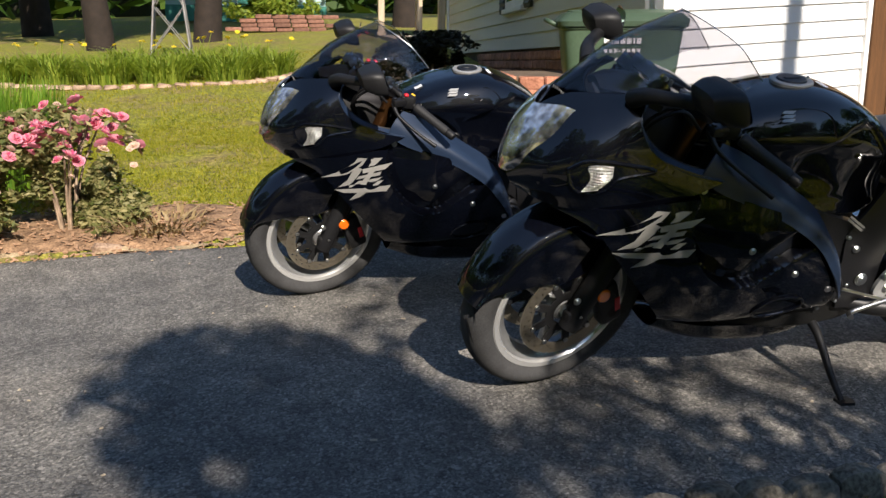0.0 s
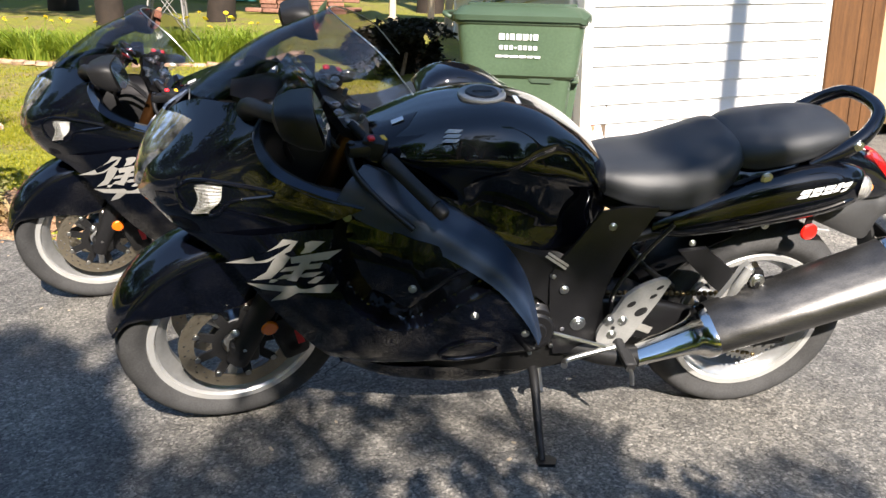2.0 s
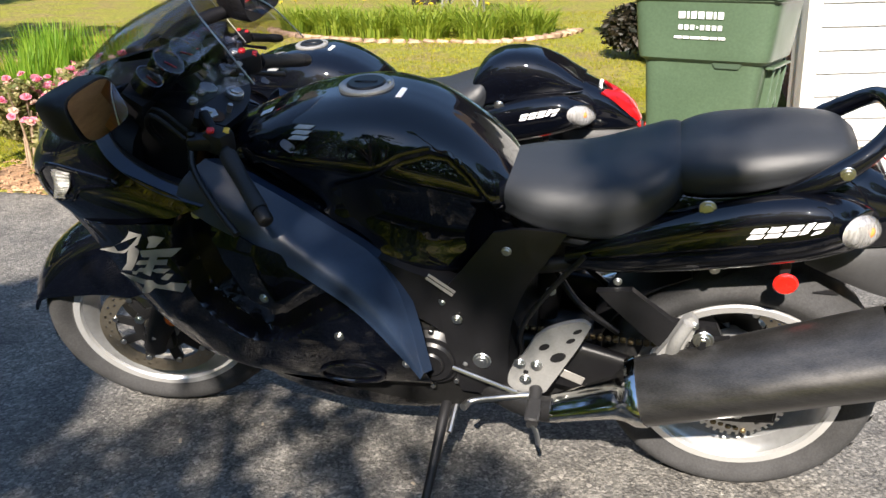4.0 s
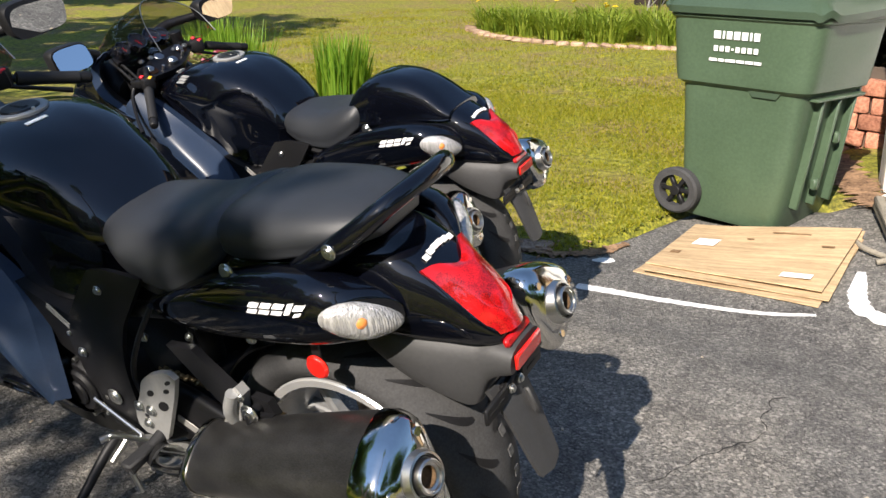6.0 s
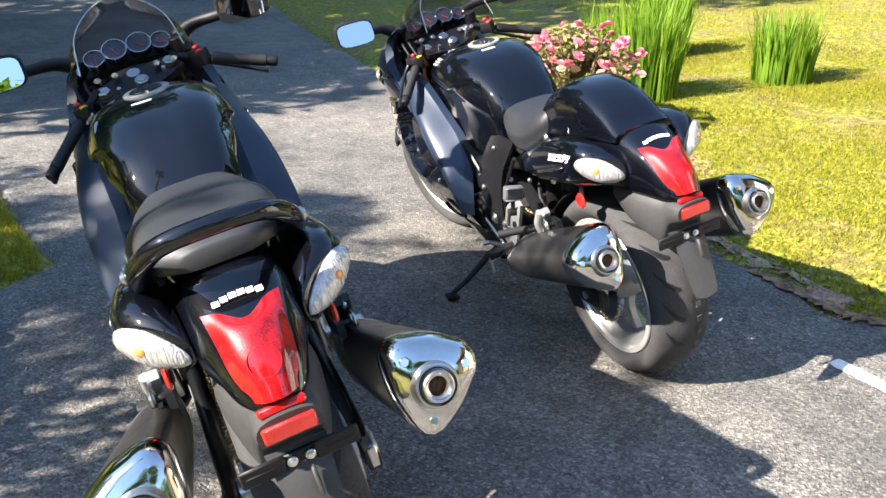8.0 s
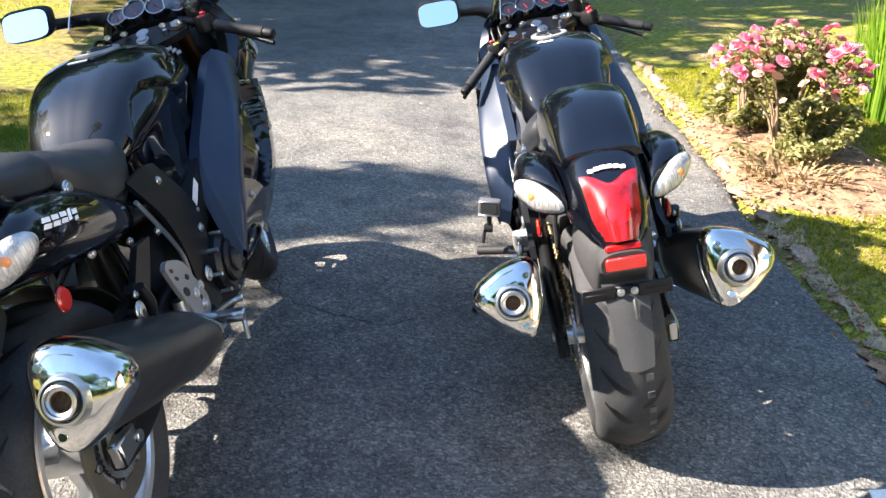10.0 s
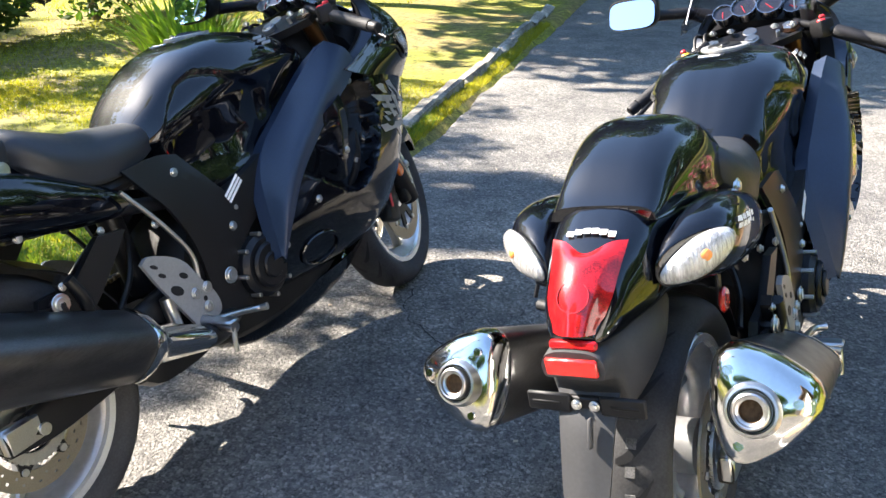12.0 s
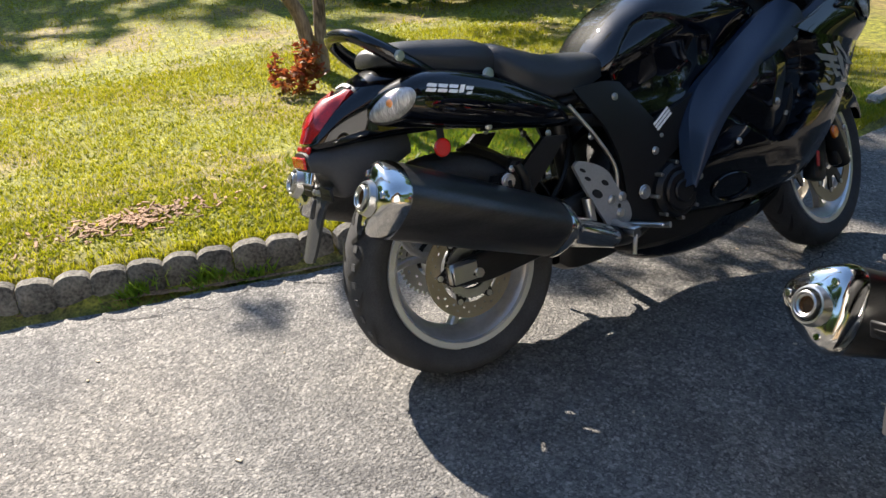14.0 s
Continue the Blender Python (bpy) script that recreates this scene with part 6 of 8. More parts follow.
# ---- house corner with the garage, at the end of the drive ----
HOUSE = pose(1.339, 3.394, 0.10, 0, -2.9, 12)
FLANK = pose(1.339, 3.394, 0.10, -3.3, 0, -5)


def plank_mesh(length, tall, axis):
    """Lap siding board: a tilted face with a thick lower lip."""
    o = [(0.0, 0.0), (-0.020, 0.0), (-0.023, 0.004), (-0.004, tall), (0.0, tall)]
    if axis == "u":
        return prism([(y, z) for y, z in o], length, "yz")
    v, f = prism([(y, z) for y, z in o], length, "yz")
    return [(p[1], -p[0], p[2]) for p in v], f


def house():
    wall = solid("wall_front", moved(brick((2.02, 0.16, 3.0)), T(1.01, 0.10, 1.5)), TRIM, HOUSE, "white-sided garage wall in full sun", "wall", kind="structure")
    me = mesh_of("siding_board", plank_mesh(1.96, 0.130, "u"), SIDING)
    for i in range(23):
        ob = new("siding_board", me)
        ob.parent = wall
        ob.matrix_basis = pose(1.070, 0.018, -0.035 + 0.130 * i)
    part("corner_trim", moved(brick((0.075, 0.10, 3.0), 0.004), T(0.03, 0.01, 1.5)), TRIM, wall)
    part("corner_trim", moved(brick((0.05, 0.05, 3.0), 0.004), T(2.055, 0.0, 1.5)), TRIM, wall)
    flank = solid("wall_side", moved(brick((0.14, 10.5, 2.2)), T(0.13, 5.30, 1.92)), TRIM, FLANK, "cream-sided house wall above a brick foundation", "wall", kind="structure")
    me = mesh_of("siding_board", plank_mesh(10.46, 0.175, "v"), CREAM)
    for i in range(12):
        ob = new("siding_board", me)
        ob.parent = flank
        ob.matrix_basis = pose(0.058, 5.32, 0.82 + 0.175 * i)
    part("corner_trim", moved(brick((0.06, 0.09, 2.2), 0.004), T(0.04, 10.58, 1.92)), TRIM, flank)
    base = solid("foundation", moved(brick((0.12, 10.5, 1.0)), T(0.14, 5.30, 0.32)), MORTAR, FLANK, "rough red brick foundation", "foundation", kind="structure")
    rng = random.Random(4)
    shapes = []
    for k in range(4):
        v, f = brick((0.10, 0.205, 0.096), 0.010, 1)
        shapes.append(mesh_of("brick", ([(x + rng.uniform(-0.005, 0.005), y + rng.uniform(-0.004, 0.004), z + rng.uniform(-0.003, 0.003)) for x, y, z in v], f), BRICKS))
    for row in range(8):
        for col in range(34):
            ob = new("brick", shapes[rng.randrange(4)])
            ob.parent = base
            ob.matrix_basis = pose(0.075 + rng.uniform(-0.005, 0.004), 0.13 + 0.215 * col + (0.107 if row % 2 else 0), 0.02 + 0.103 * row, rng.uniform(-1.5, 1.5), 0, rng.uniform(-2, 2))
    part("vent_pipe", moved(lathe([(0.030, -0.05), (0.038, -0.05), (0.038, 0.05), (0.030, 0.05), (0.030, -0.05)], 20, "x"), T(0.03, 0.13, 0.10)), BLACK, base)
    low = solid("garden_wall", moved(brick((0.60, 0.70, 0.56)), T(0.33, 0.35, 0.28)), MORTAR, pose(0.60, 4.55, 0.02, 0, 0, -5), "low red brick wall round a planted corner", "wall", kind="structure")
    for row in range(5):
        for col in range(6):
            face = col < 3
            ob = new("brick", shapes[rng.randrange(4)])
            ob.parent = low
            u = (0.11 + 0.215 * col if face else 0.15 + 0.215 * (col - 3)) + (0.05 if row % 2 else 0)
            ob.matrix_basis = (pose(0.0, u, 0.10 + 0.103 * row) if face else pose(u, -0.01, 0.10 + 0.103 * row, 0, 0, 90)) @ pose(0, 0, 0, rng.uniform(-1.5, 1.5), 0, rng.uniform(-2, 2))
    win = solid("window_1", moved(brick((0.05, 1.02, 1.3), 0.004), T(0.03, 4.85, 1.96)), TRIM, FLANK, "white-framed window with dark shutters", "window", kind="structure")
    for y in (-0.22, 0.22):
        part("pane", moved(brick((0.012, 0.38, 1.12)), T(0.008, 4.85 + y, 1.98)), GLASS, win)
    part("window_sill", moved(brick((0.09, 1.10, 0.06), 0.006), T(0.01, 4.85, 1.30)), TRIM, win)
    for y in (-0.70, 0.70):
        sh = part("shutter", moved(brick((0.03, 0.34, 1.34), 0.004), T(0.02, 4.85 + y, 1.96)), SHUTTER, win)
        for k in range(14):
            part("slat", moved(brick((0.012, 0.27, 0.065)), T(0.004, 4.85 + y, 1.36 + 0.092 * k) @ Matrix.Rotation(radians(25), 4, "Y")), SHUTTER, sh)
    # garage mouth: brown post, dark gap, tan door panel, dark room behind
    solid("garage_post", moved(brick((0.19, 0.16, 3.0), 0.006), T(2.177, 0.04, 1.5)), WOOD, HOUSE, "brown stained wooden garage post", "post", kind="structure")
    solid("garage_door", joined(moved(brick((1.8, 0.05, 2.9), 0.004), T(3.56, 0.32, 1.45)), *[moved(brick((0.03, 0.03, 2.9), 0.003), T(2.70 + 0.43 * k, 0.29, 1.45)) for k in range(5)]), TAN, HOUSE, "tan boarded garage panel set back from the post", "door", kind="structure")
    solid("garage_board", joined(*[moved(brick((0.118, 0.03, 2.9), 0.004), T(2.335 + 0.122 * k, 0.13, 1.45)) for k in range(4)]), WOOD, HOUSE, "dark stained boards beside the garage post", "wall", kind="structure")
    solid("wall_back", joined(moved(brick((4.6, 0.1, 3.0)), T(3.95, 3.5, 1.5)), moved(brick((0.1, 3.5, 3.0)), T(6.2, 1.8, 1.5)), moved(brick((2.1, 0.16, 3.0)), T(5.2, 0.1, 1.5))), DARKIN, HOUSE, "plain garage walls, coloured dark for the unlit room", "wall", kind="structure")
    solid("roof", joined(moved(brick((6.9, 4.6, 0.12)), T(3.0, 1.7, 3.05)), moved(brick((6.9, 0.04, 0.22)), T(3.0, -0.6, 2.98))), MORTAR, HOUSE, "flat-looking eaves of the house roof", "roof", kind="structure")
    for x, y in ((1.35, 16.0), (2.15, 16.0), (2.20, 14.1)):
        z = float(lawn_height(x, y))
        solid("porch_post", joined(moved(brick((0.13, 0.13, 2.8), 0.006), T(0, 0, 1.4)), moved(brick((0.18, 0.18, 0.08), 0.004), T(0, 0, 0.10))), PORCH, pose(x, y, z - 0.02), "weathered wooden porch post", "post", "porch posts")
    solid("porch_floor", joined(moved(brick((2.6, 2.2, 0.08)), T(1.3, 1.1, 0.10)), moved(brick((2.6, 0.06, 0.24)), T(1.3, 0, -0.02))), PORCH, pose(1.3, 14.1, float(height(2.0, 14.5)) + 0.02), "weathered wooden porch deck", "porch", kind="structure")
    solid("roof_porch", brick((3.0, 2.8, 0.12)), MORTAR, pose(2.6, 15.3, float(height(2.0, 15.0)) + 2.82), "shallow porch roof", "roof", kind="structure")
    splash = thing("splash_block", pose(1.54, 2.84, float(height(1.54, 2.84)) + 0.010, 4, -3, 14), "pale concrete splash block beside the wall", "splash block")
    part("tray", moved(brick((0.33, 0.40, 0.035), 0.006), T(0, 0, 0.0175)), CONCRETE, splash)
    for x in (-0.145, 0.145):
        part("rim", moved(brick((0.045, 0.40, 0.03), 0.008), T(x, 0, 0.048)), CONCRETE, splash)
    part("rim", moved(brick((0.25, 0.04, 0.03), 0.008), T(0, 0.18, 0.048)), CONCRETE, splash)


house()


def wheelie_bin():
    z0 = float(height(0.88, 2.9)) - 0.005
    bin_ = thing("wheelie_bin", pose(0.815, 2.985, z0, 0, -1.0, -18) @ Matrix.Diagonal((1.13, 1.0, 1.0, 1.0)), "dark green wheeled refuse bin with white lettering", "bin")
    st = [(0.00, 0.215, 0.235, -0.015), (0.02, 0.225, 0.245, -0.012), (0.30, 0.250, 0.262, -0.006), (0.60, 0.272, 0.282, 0.0), (0.63, 0.276, 0.284, 0.0), (0.65, 0.300, 0.312, 0.0), (0.70, 0.308, 0.318, 0.0), (0.93, 0.330, 0.332, 0.0), (0.94, 0.342, 0.344, 0.0), (0.97, 0.342, 0.344, 0.0)]
    rings = []
    for z, a, b, sx in st:
        ring = []
        for t in np.linspace(0, 2 * math.pi, 40, endpoint=False):
            c, s = math.cos(t), math.sin(t)
            ring.append((sx + a * math.copysign(abs(c) ** 0.22, c), b * math.copysign(abs(s) ** 0.22, s), z))
        rings.append(ring)
    bodyp = part("body", loft(rings), BIN, bin_)
    for k in range(3):
        part("side_rib", moved(brick((0.03, 0.035, 0.055), 0.008), T(0.268, -0.05 + 0.14 * k, 0.22 + 0.2 * k)), BIN, bodyp)
    for k in range(3):
        part("side_fin", moved(brick((0.040, 0.016, 0.50), 0.005), T(0.262, -0.15 + 0.15 * k, 0.36) @ Matrix.Rotation(radians(5.2), 4, "Y")), BIN, bodyp)
    part("side_shelf", moved(brick((0.05, 0.44, 0.014), 0.004), T(0.285, 0.0, 0.615)), BIN, bodyp)
    part("lift_pocket", moved(prism([(-0.085, 0.03), (0.085, 0.03), (0.05, -0.02), (-0.05, -0.02)], 0.02, "xz"), T(0.12, -0.283, 0.63)), BINDARK, bodyp)
    lid_st = [(0.955, 0.356, 0.360), (0.985, 0.360, 0.364), (0.995, 0.350, 0.354), (1.030, 0.320, 0.322), (1.048, 0.250, 0.250), (1.052, 0.05, 0.05)]
    rings = [[(a * math.copysign(abs(math.cos(t)) ** 0.25, math.cos(t)), b * math.copysign(abs(math.sin(t)) ** 0.25, math.sin(t)) , z + (0.012 * math.sin(9 * t) if math.cos(t) > 0.6 and z < 1.0 else 0)) for t in np.linspace(0, 2 * math.pi, 48, endpoint=False)] for z, a, b in lid_st]
    lid = part("lid", loft(rings), BINDARK, bin_, "dark green hinged lid")
    for y in (-0.2, 0.0, 0.2):
        part("lid_ridge", moved(brick((0.56, 0.03, 0.014), 0.005), T(0, y, 1.046)), BINDARK, lid)
    part("handle", tube([(-0.335, -0.22, 0.95), (-0.40, -0.22, 0.985), (-0.41, 0.0, 0.99), (-0.40, 0.22, 0.985), (-0.335, 0.22, 0.95)], 0.014, 10), BINDARK, bin_)
    for y in (-0.275, 0.275):
        wheel = part("wheel", moved(lathe([(0.075, -0.026), (0.103, -0.028), (0.112, -0.018), (0.112, 0.018), (0.103, 0.028), (0.075, 0.026), (0.075, -0.026)], 40), T(-0.235, y, 0.113)), RUBBER, bin_, "black plastic wheel")
        part("wheel_hub", moved(rod(0.025, 0.05, 16), T(-0.235, y, 0.113)), BLACK, wheel)
        parts("wheel_spoke", [moved(brick((0.066, 0.022, 0.020), 0.004), T(-0.235, y, 0.113) @ Matrix.Rotation(2 * math.pi * k / 6, 4, "Y") @ T(0.046, 0, 0)) for k in range(6)], BLACK, wheel)
    part("axle", moved(rod(0.010, 0.56, 10), T(-0.235, 0, 0.113)), STEEL, bin_)
    rows = [(0.868, 0.034, [0.030, 0.010, 0.024, 0.026, 0.026, 0.010, 0.024], 0.008), (0.808, 0.024, [0.018] * 3 + [0.010] + [0.018] * 4, 0.008), (0.758, 0.013, [0.036, 0.026, 0.044, 0.034, 0.032, 0.030], 0.005)]
    for z, tall, widths, gap in rows:
        x = -0.5 * (sum(widths) + gap * (len(widths) - 1)) - 0.005
        for w in widths:
            part("lettering_bar", moved(brick((w, 0.003, tall * (0.4 if abs(w - 0.010) < 1e-6 and tall < 0.03 else 1.0)), 0.001), T(x + w / 2, -0.3245 - 0.058 * (z - 0.70) + 0.0, z) @ Matrix.Rotation(radians(3.2), 4, "X")), WHITE, bodyp)
            x += w + gap


wheelie_bin()


def cardboard():
    for k, (cx, cy, turn, sx, sy, lift) in enumerate(((0.935, 2.345, -7, 0.76, 0.58, 0.006), (0.955, 2.37, -3.5, 0.74, 0.60, 0.014), (0.945, 2.385, -6, 0.72, 0.55, 0.022))):
        n = 14
        c, s = math.cos(radians(turn)), math.sin(radians(turn))
        rows = []
        for i in range(n):
            row = []
            for j in range(n):
                u, v = (i / (n - 1) - 0.5) * sx, (j / (n - 1) - 0.5) * sy
                x, y = cx + u * c - v * s, cy + u * s + v * c
                curl = 0.018 * max(0, (j / (n - 1)) - 0.8) * 5 * (i / (n - 1)) + 0.006 * math.sin(5 * u + 3 * k) * math.cos(4 * v)
                row.append((x, y, float(height(x, y)) + 0.008 * k + lift + max(-0.002, curl)))
            rows.append(row)
        a = np.array(rows)
        below = a - np.array((0, 0, 0.005))
        verts = np.vstack([a.reshape(-1, 3), below.reshape(-1, 3)])
        q = n * n
        rim = [j for j in range(n)] + [i * n + n - 1 for i in range(1, n)] + [(n - 1) * n + j for j in range(n - 2, -1, -1)] + [i * n for i in range(n - 2, 0, -1)]
        faces = sheet_faces(n, n) + [tuple(reversed(f)) for f in sheet_faces(n, n, base=q)] + [(rim[i], rim[i - 1], rim[i - 1] + q, rim[i] + q) for i in range(len(rim))]
        sheet = solid("cardboard_sheet", (verts.tolist(), faces), CARD, pose(0, 0, 0), "flattened brown cardboard lying on the asphalt", "cardboard", "stacked cardboard")
    def on_card(u, v):
        c, s = math.cos(radians(-6)), math.sin(radians(-6))
        x, y = 0.945 + u * c - v * s, 2.385 + u * s + v * c
        return T(x, y, float(height(x, y)) + 0.0455 + 0.006 * math.sin(5 * u + 6) * math.cos(4 * v)) @ pose(0, 0, 0, 2, -8, -6)
    for u, v, sx, sy, m in ((0.24, -0.2, 0.12, 0.05, WHITE), (-0.22, 0.05, 0.10, 0.09, WHITE), (0.10, 0.2, 0.16, 0.012, CARDMARK), (0.28, 0.08, 0.05, 0.014, CARDMARK), (-0.05, 0.12, 0.03, 0.012, CARDMARK), (-0.3, -0.1, 0.04, 0.03, CARDMARK)):
        part("print_mark", moved(brick((sx, sy, 0.002)), on_card(u, v)), m, sheet)
    strap = [(1.30, 2.62), (1.36, 2.50), (1.44, 2.46), (1.47, 2.42), (1.42, 2.40)]
    solid("strap", tube([(x, y, float(height(x, y)) + 0.014 + 0.01 * (i % 2)) for i, (x, y) in enumerate(strap)], 0.012, 8, 30), CONCRETE, pose(0, 0, 0), "pale crumpled strap beside the cardboard", "strap")


cardboard()

# ---- garden: edging, beds, plants and trees ----
def edging():
    row = thing("garden_edging", pose(0, 0, 0), "continuous weathered scalloped concrete edging along the lawn", "edging")
    rng = random.Random(7)
    shapes = []
    for k in range(6):
        rings = []
        for x in np.linspace(-0.176, 0.176, 43):
            f = ((x + 0.1775) / 0.1183) % 1.0
            h = 0.070 + 0.028 * math.sqrt(max(0.0, 1 - (2 * f - 1) ** 2)) + 0.006 * noise.noise((x * 25, k * 3.1, 0.5))
            n1, n2 = 0.007 * noise.noise((x * 22, 2.0, k * 1.7)), 0.007 * noise.noise((x * 22, 5.0, k * 1.7))
            pinch = 0.010 * (2 * f - 1) ** 6
            rings.append([(x, -0.036 + n1 + pinch, -0.07), (x, -0.038 + n1 + pinch, 0.03), (x, -0.034 + n1 + pinch, h - 0.020), (x, -0.022, h), (x, 0.022, h), (x, 0.034 + n2 - pinch, h - 0.020), (x, 0.038 + n2 - pinch, 0.03), (x, 0.036 + n2 - pinch, -0.07)])
        shapes.append(mesh_of("edging_block", loft(rings), EDGING))
    x = -0.87
    while x < 3.6:
        y = float(drive_left(x)) - 0.045
        slope = math.degrees(math.atan2(float(drive_left(x + 0.1)) - float(drive_left(x - 0.1)), 0.2))
        ob = new("edging_block", shapes[rng.randrange(6)])
        ob.parent = row
        ob.matrix_basis = pose(x, y + rng.uniform(-0.004, 0.004), float(height(x, y)) + 0.008 + rng.uniform(-0.006, 0.004), rng.uniform(-3, 3), rng.uniform(-1, 1), slope + rng.uniform(-1, 1))
        x += 0.356 * math.cos(radians(slope))
    v, f = brick((0.115, 0.095, 0.085), 0.016, 2)
    rock = [((a * (1.0 - 2.6 * c) + 0.02 * noise.noise((a * 14, b * 14, 1.0))), b * (1.0 - 1.6 * c) + 0.018 * noise.noise((b * 14, c * 14, 4.0)), c + 0.02 * noise.noise((a * 14, c * 14, 7.0))) for a, b, c in v]
    solid("loose_stone", (rock, f), PALESTONE, pose(-1.31, -0.93, float(lawn_height(-1.31, -0.93)) + 0.015, 8, -6, 25), "pale grey stone lying at the end of the edging", "stone")
    border = thing("stone_border", pose(0, 0, 0), "half-buried reddish stones and bricks along the drive", "border")
    shapes = []
    for k in range(5):
        v, f = brick((0.17, 0.085, 0.07), 0.02, 1)
        shapes.append(mesh_of("border_stone", ([(a + rng.uniform(-0.012, 0.012), b + rng.uniform(-0.010, 0.010), c + rng.uniform(-0.008, 0.008)) for a, b, c in v], f), REDSTONE))
    x = -5.2
    while x < 0.05:
        y = float(drive_right(x)) + 0.055 + rng.uniform(-0.015, 0.02)
        ob = new("border_stone", shapes[rng.randrange(5)])
        ob.parent = border
        ob.matrix_basis = pose(x, y, float(height(x, y)) - 0.006 + rng.uniform(-0.014, 0.008), rng.uniform(-10, 10), rng.uniform(-8, 8), rng.uniform(-25, 25)) @ Matrix.Scale(rng.uniform(0.6, 1.05), 4)
        x += rng.uniform(0.15, 0.24) if x < -1.9 else rng.uniform(0.20, 0.52)
    slabs = thing("kerb_stones", pose(0, 0, 0), "low half-buried row of weathered grey kerb stones in the lawn", "border")
    flat = []
    for k in range(4):
        v, f = brick((0.56, 0.085, 0.10), 0.016, 1)
        flat.append(mesh_of("kerb_stone", ([(a + rng.uniform(-0.05, 0.05), b + rng.uniform(-0.016, 0.016), c + rng.uniform(-0.010, 0.010)) for a, b, c in v], f), PALESTONE))
    x = -6.6
    while x < -1.7:
        y = float(drive_left(x)) - 0.17 + rng.uniform(-0.012, 0.012)
        slope = math.degrees(math.atan2(float(drive_left(x + 0.2)) - float(drive_left(x - 0.2)), 0.4))
        ob = new("kerb_stone", flat[rng.randrange(4)])
        ob.parent = slabs
        ob.matrix_basis = pose(x, y, float(lawn_height(x, y)) + 0.002 + rng.uniform(-0.014, 0.012), rng.uniform(-6, 6), rng.uniform(-2, 2), slope + rng.uniform(-3, 3))
        x += rng.uniform(0.54, 0.66) if rng.random() < 0.8 else rng.uniform(0.9, 1.1)
    path = [(u, float(drive_right(u)) + 0.052 + 0.015 * math.sin(3.1 * u)) for u in np.linspace(-4.6, 0.06, 24)]
    solid("bare_soil", strip(path, (0.03, 0.060, 0.042, 0.062, 0.040, 0.020), 0.001, 0.45, 131, True), TANSOIL, pose(0, 0, 0), "dry tan soil and litter along the drive edge", "soil", kind="structure", sharp=180)
    items = []
    for k in range(420):
        u = rng.uniform(-4.4, 0.25)
        v = float(drive_right(u)) + rng.gauss(0.01, 0.055)
        items.append(moved(brick((rng.uniform(0.006, 0.028), rng.uniform(0.005, 0.016), rng.uniform(0.004, 0.010))), pose(u, v, max(float(height(u, v)) + 0.004 if v < float(drive_right(u)) else -9, float(lawn_height(u, v)) + 0.006), rng.uniform(-25, 25), rng.uniform(-25, 25), rng.uniform(0, 180))))
    tagged(new("soil_crumbs", mesh_of("soil_crumbs", joined(*items), CHIP)), "soil crumbs and bark bits along the drive edge", "litter", kind="stuff")
    front = thing("flower_bed_border", pose(0, 0, 0), "curved row of pale red stones before the daylilies", "border")
    curve = spline([(-5.2, 10.75), (-4.9, 10.3), (-4.2, 9.70), (-3.35, 9.28), (-2.3, 9.06), (-1.45, 9.10), (-0.85, 9.75), (-0.55, 10.5)], 36)
    for k in range(36):
        x, y = float(curve[k][0]), float(curve[k][1])
        f = k / 35
        ob = new("border_stone", shapes[rng.randrange(5)])
        ob.parent = front
        ob.matrix_basis = pose(x, y, float(height(x, y)) + 0.03, rng.uniform(-6, 6), rng.uniform(-6, 6), 8 * math.cos(3 * f) + rng.uniform(-8, 8))


def mulch_bed():
    n, rings = 48, []
    for r in (0.0, 0.35, 0.7, 0.92, 1.0):
        ring = []
        for t in np.linspace(0, 2 * math.pi, n, endpoint=False):
            k = r * (1 + 0.12 * noise.noise((math.cos(t) * 1.5, math.sin(t) * 1.5, 1.0)))
            x, y = -2.42 + 1.02 * k * math.cos(t), 2.58 + 0.50 * k * math.sin(t)
            ring.append((x, y, float(lawn_height(x, y)) + 0.022 * (1 - r ** 4) + (0.006 if r < 1 else -0.02)))
        rings.append(ring)
    solid("mulch_bed", loft(rings, False), MULCH, pose(0, 0, 0), "red-brown mulch under the roses", "flower bed", kind="structure", sharp=180)
    rng = random.Random(3)
    items = []
    for k in range(520):
        t, r = rng.uniform(0, 6.283), math.sqrt(rng.random()) * 1.05
        x, y = -2.42 + 1.05 * r * math.cos(t), 2.58 + 0.52 * r * math.sin(t)
        items.append(moved(brick((rng.uniform(0.015, 0.05), rng.uniform(0.006, 0.014), 0.005)), pose(x, y, float(lawn_height(x, y)) + 0.027 * (1 - r ** 4) + 0.012, rng.uniform(-25, 25), rng.uniform(-25, 25), rng.uniform(0, 180))))
    tagged(new("bark_chips", mesh_of("bark_chips", joined(*items), CHIP)), "scattered red-brown bark chips and twigs", "mulch", kind="stuff")
    items = []
    for k in range(230):
        x, y = rng.gauss(1.30, 0.16), rng.gauss(-1.44, 0.06)
        items.append(moved(brick((rng.uniform(0.010, 0.045), rng.uniform(0.005, 0.014), 0.005)), pose(x, y, float(lawn_height(x, y)) + 0.016, rng.uniform(-20, 20), rng.uniform(-20, 20), rng.uniform(0, 180))))
    tagged(new("bark_litter", mesh_of("bark_litter", joined(*items), CHIP)), "heap of bark litter on the lawn by the edging", "litter", kind="stuff")


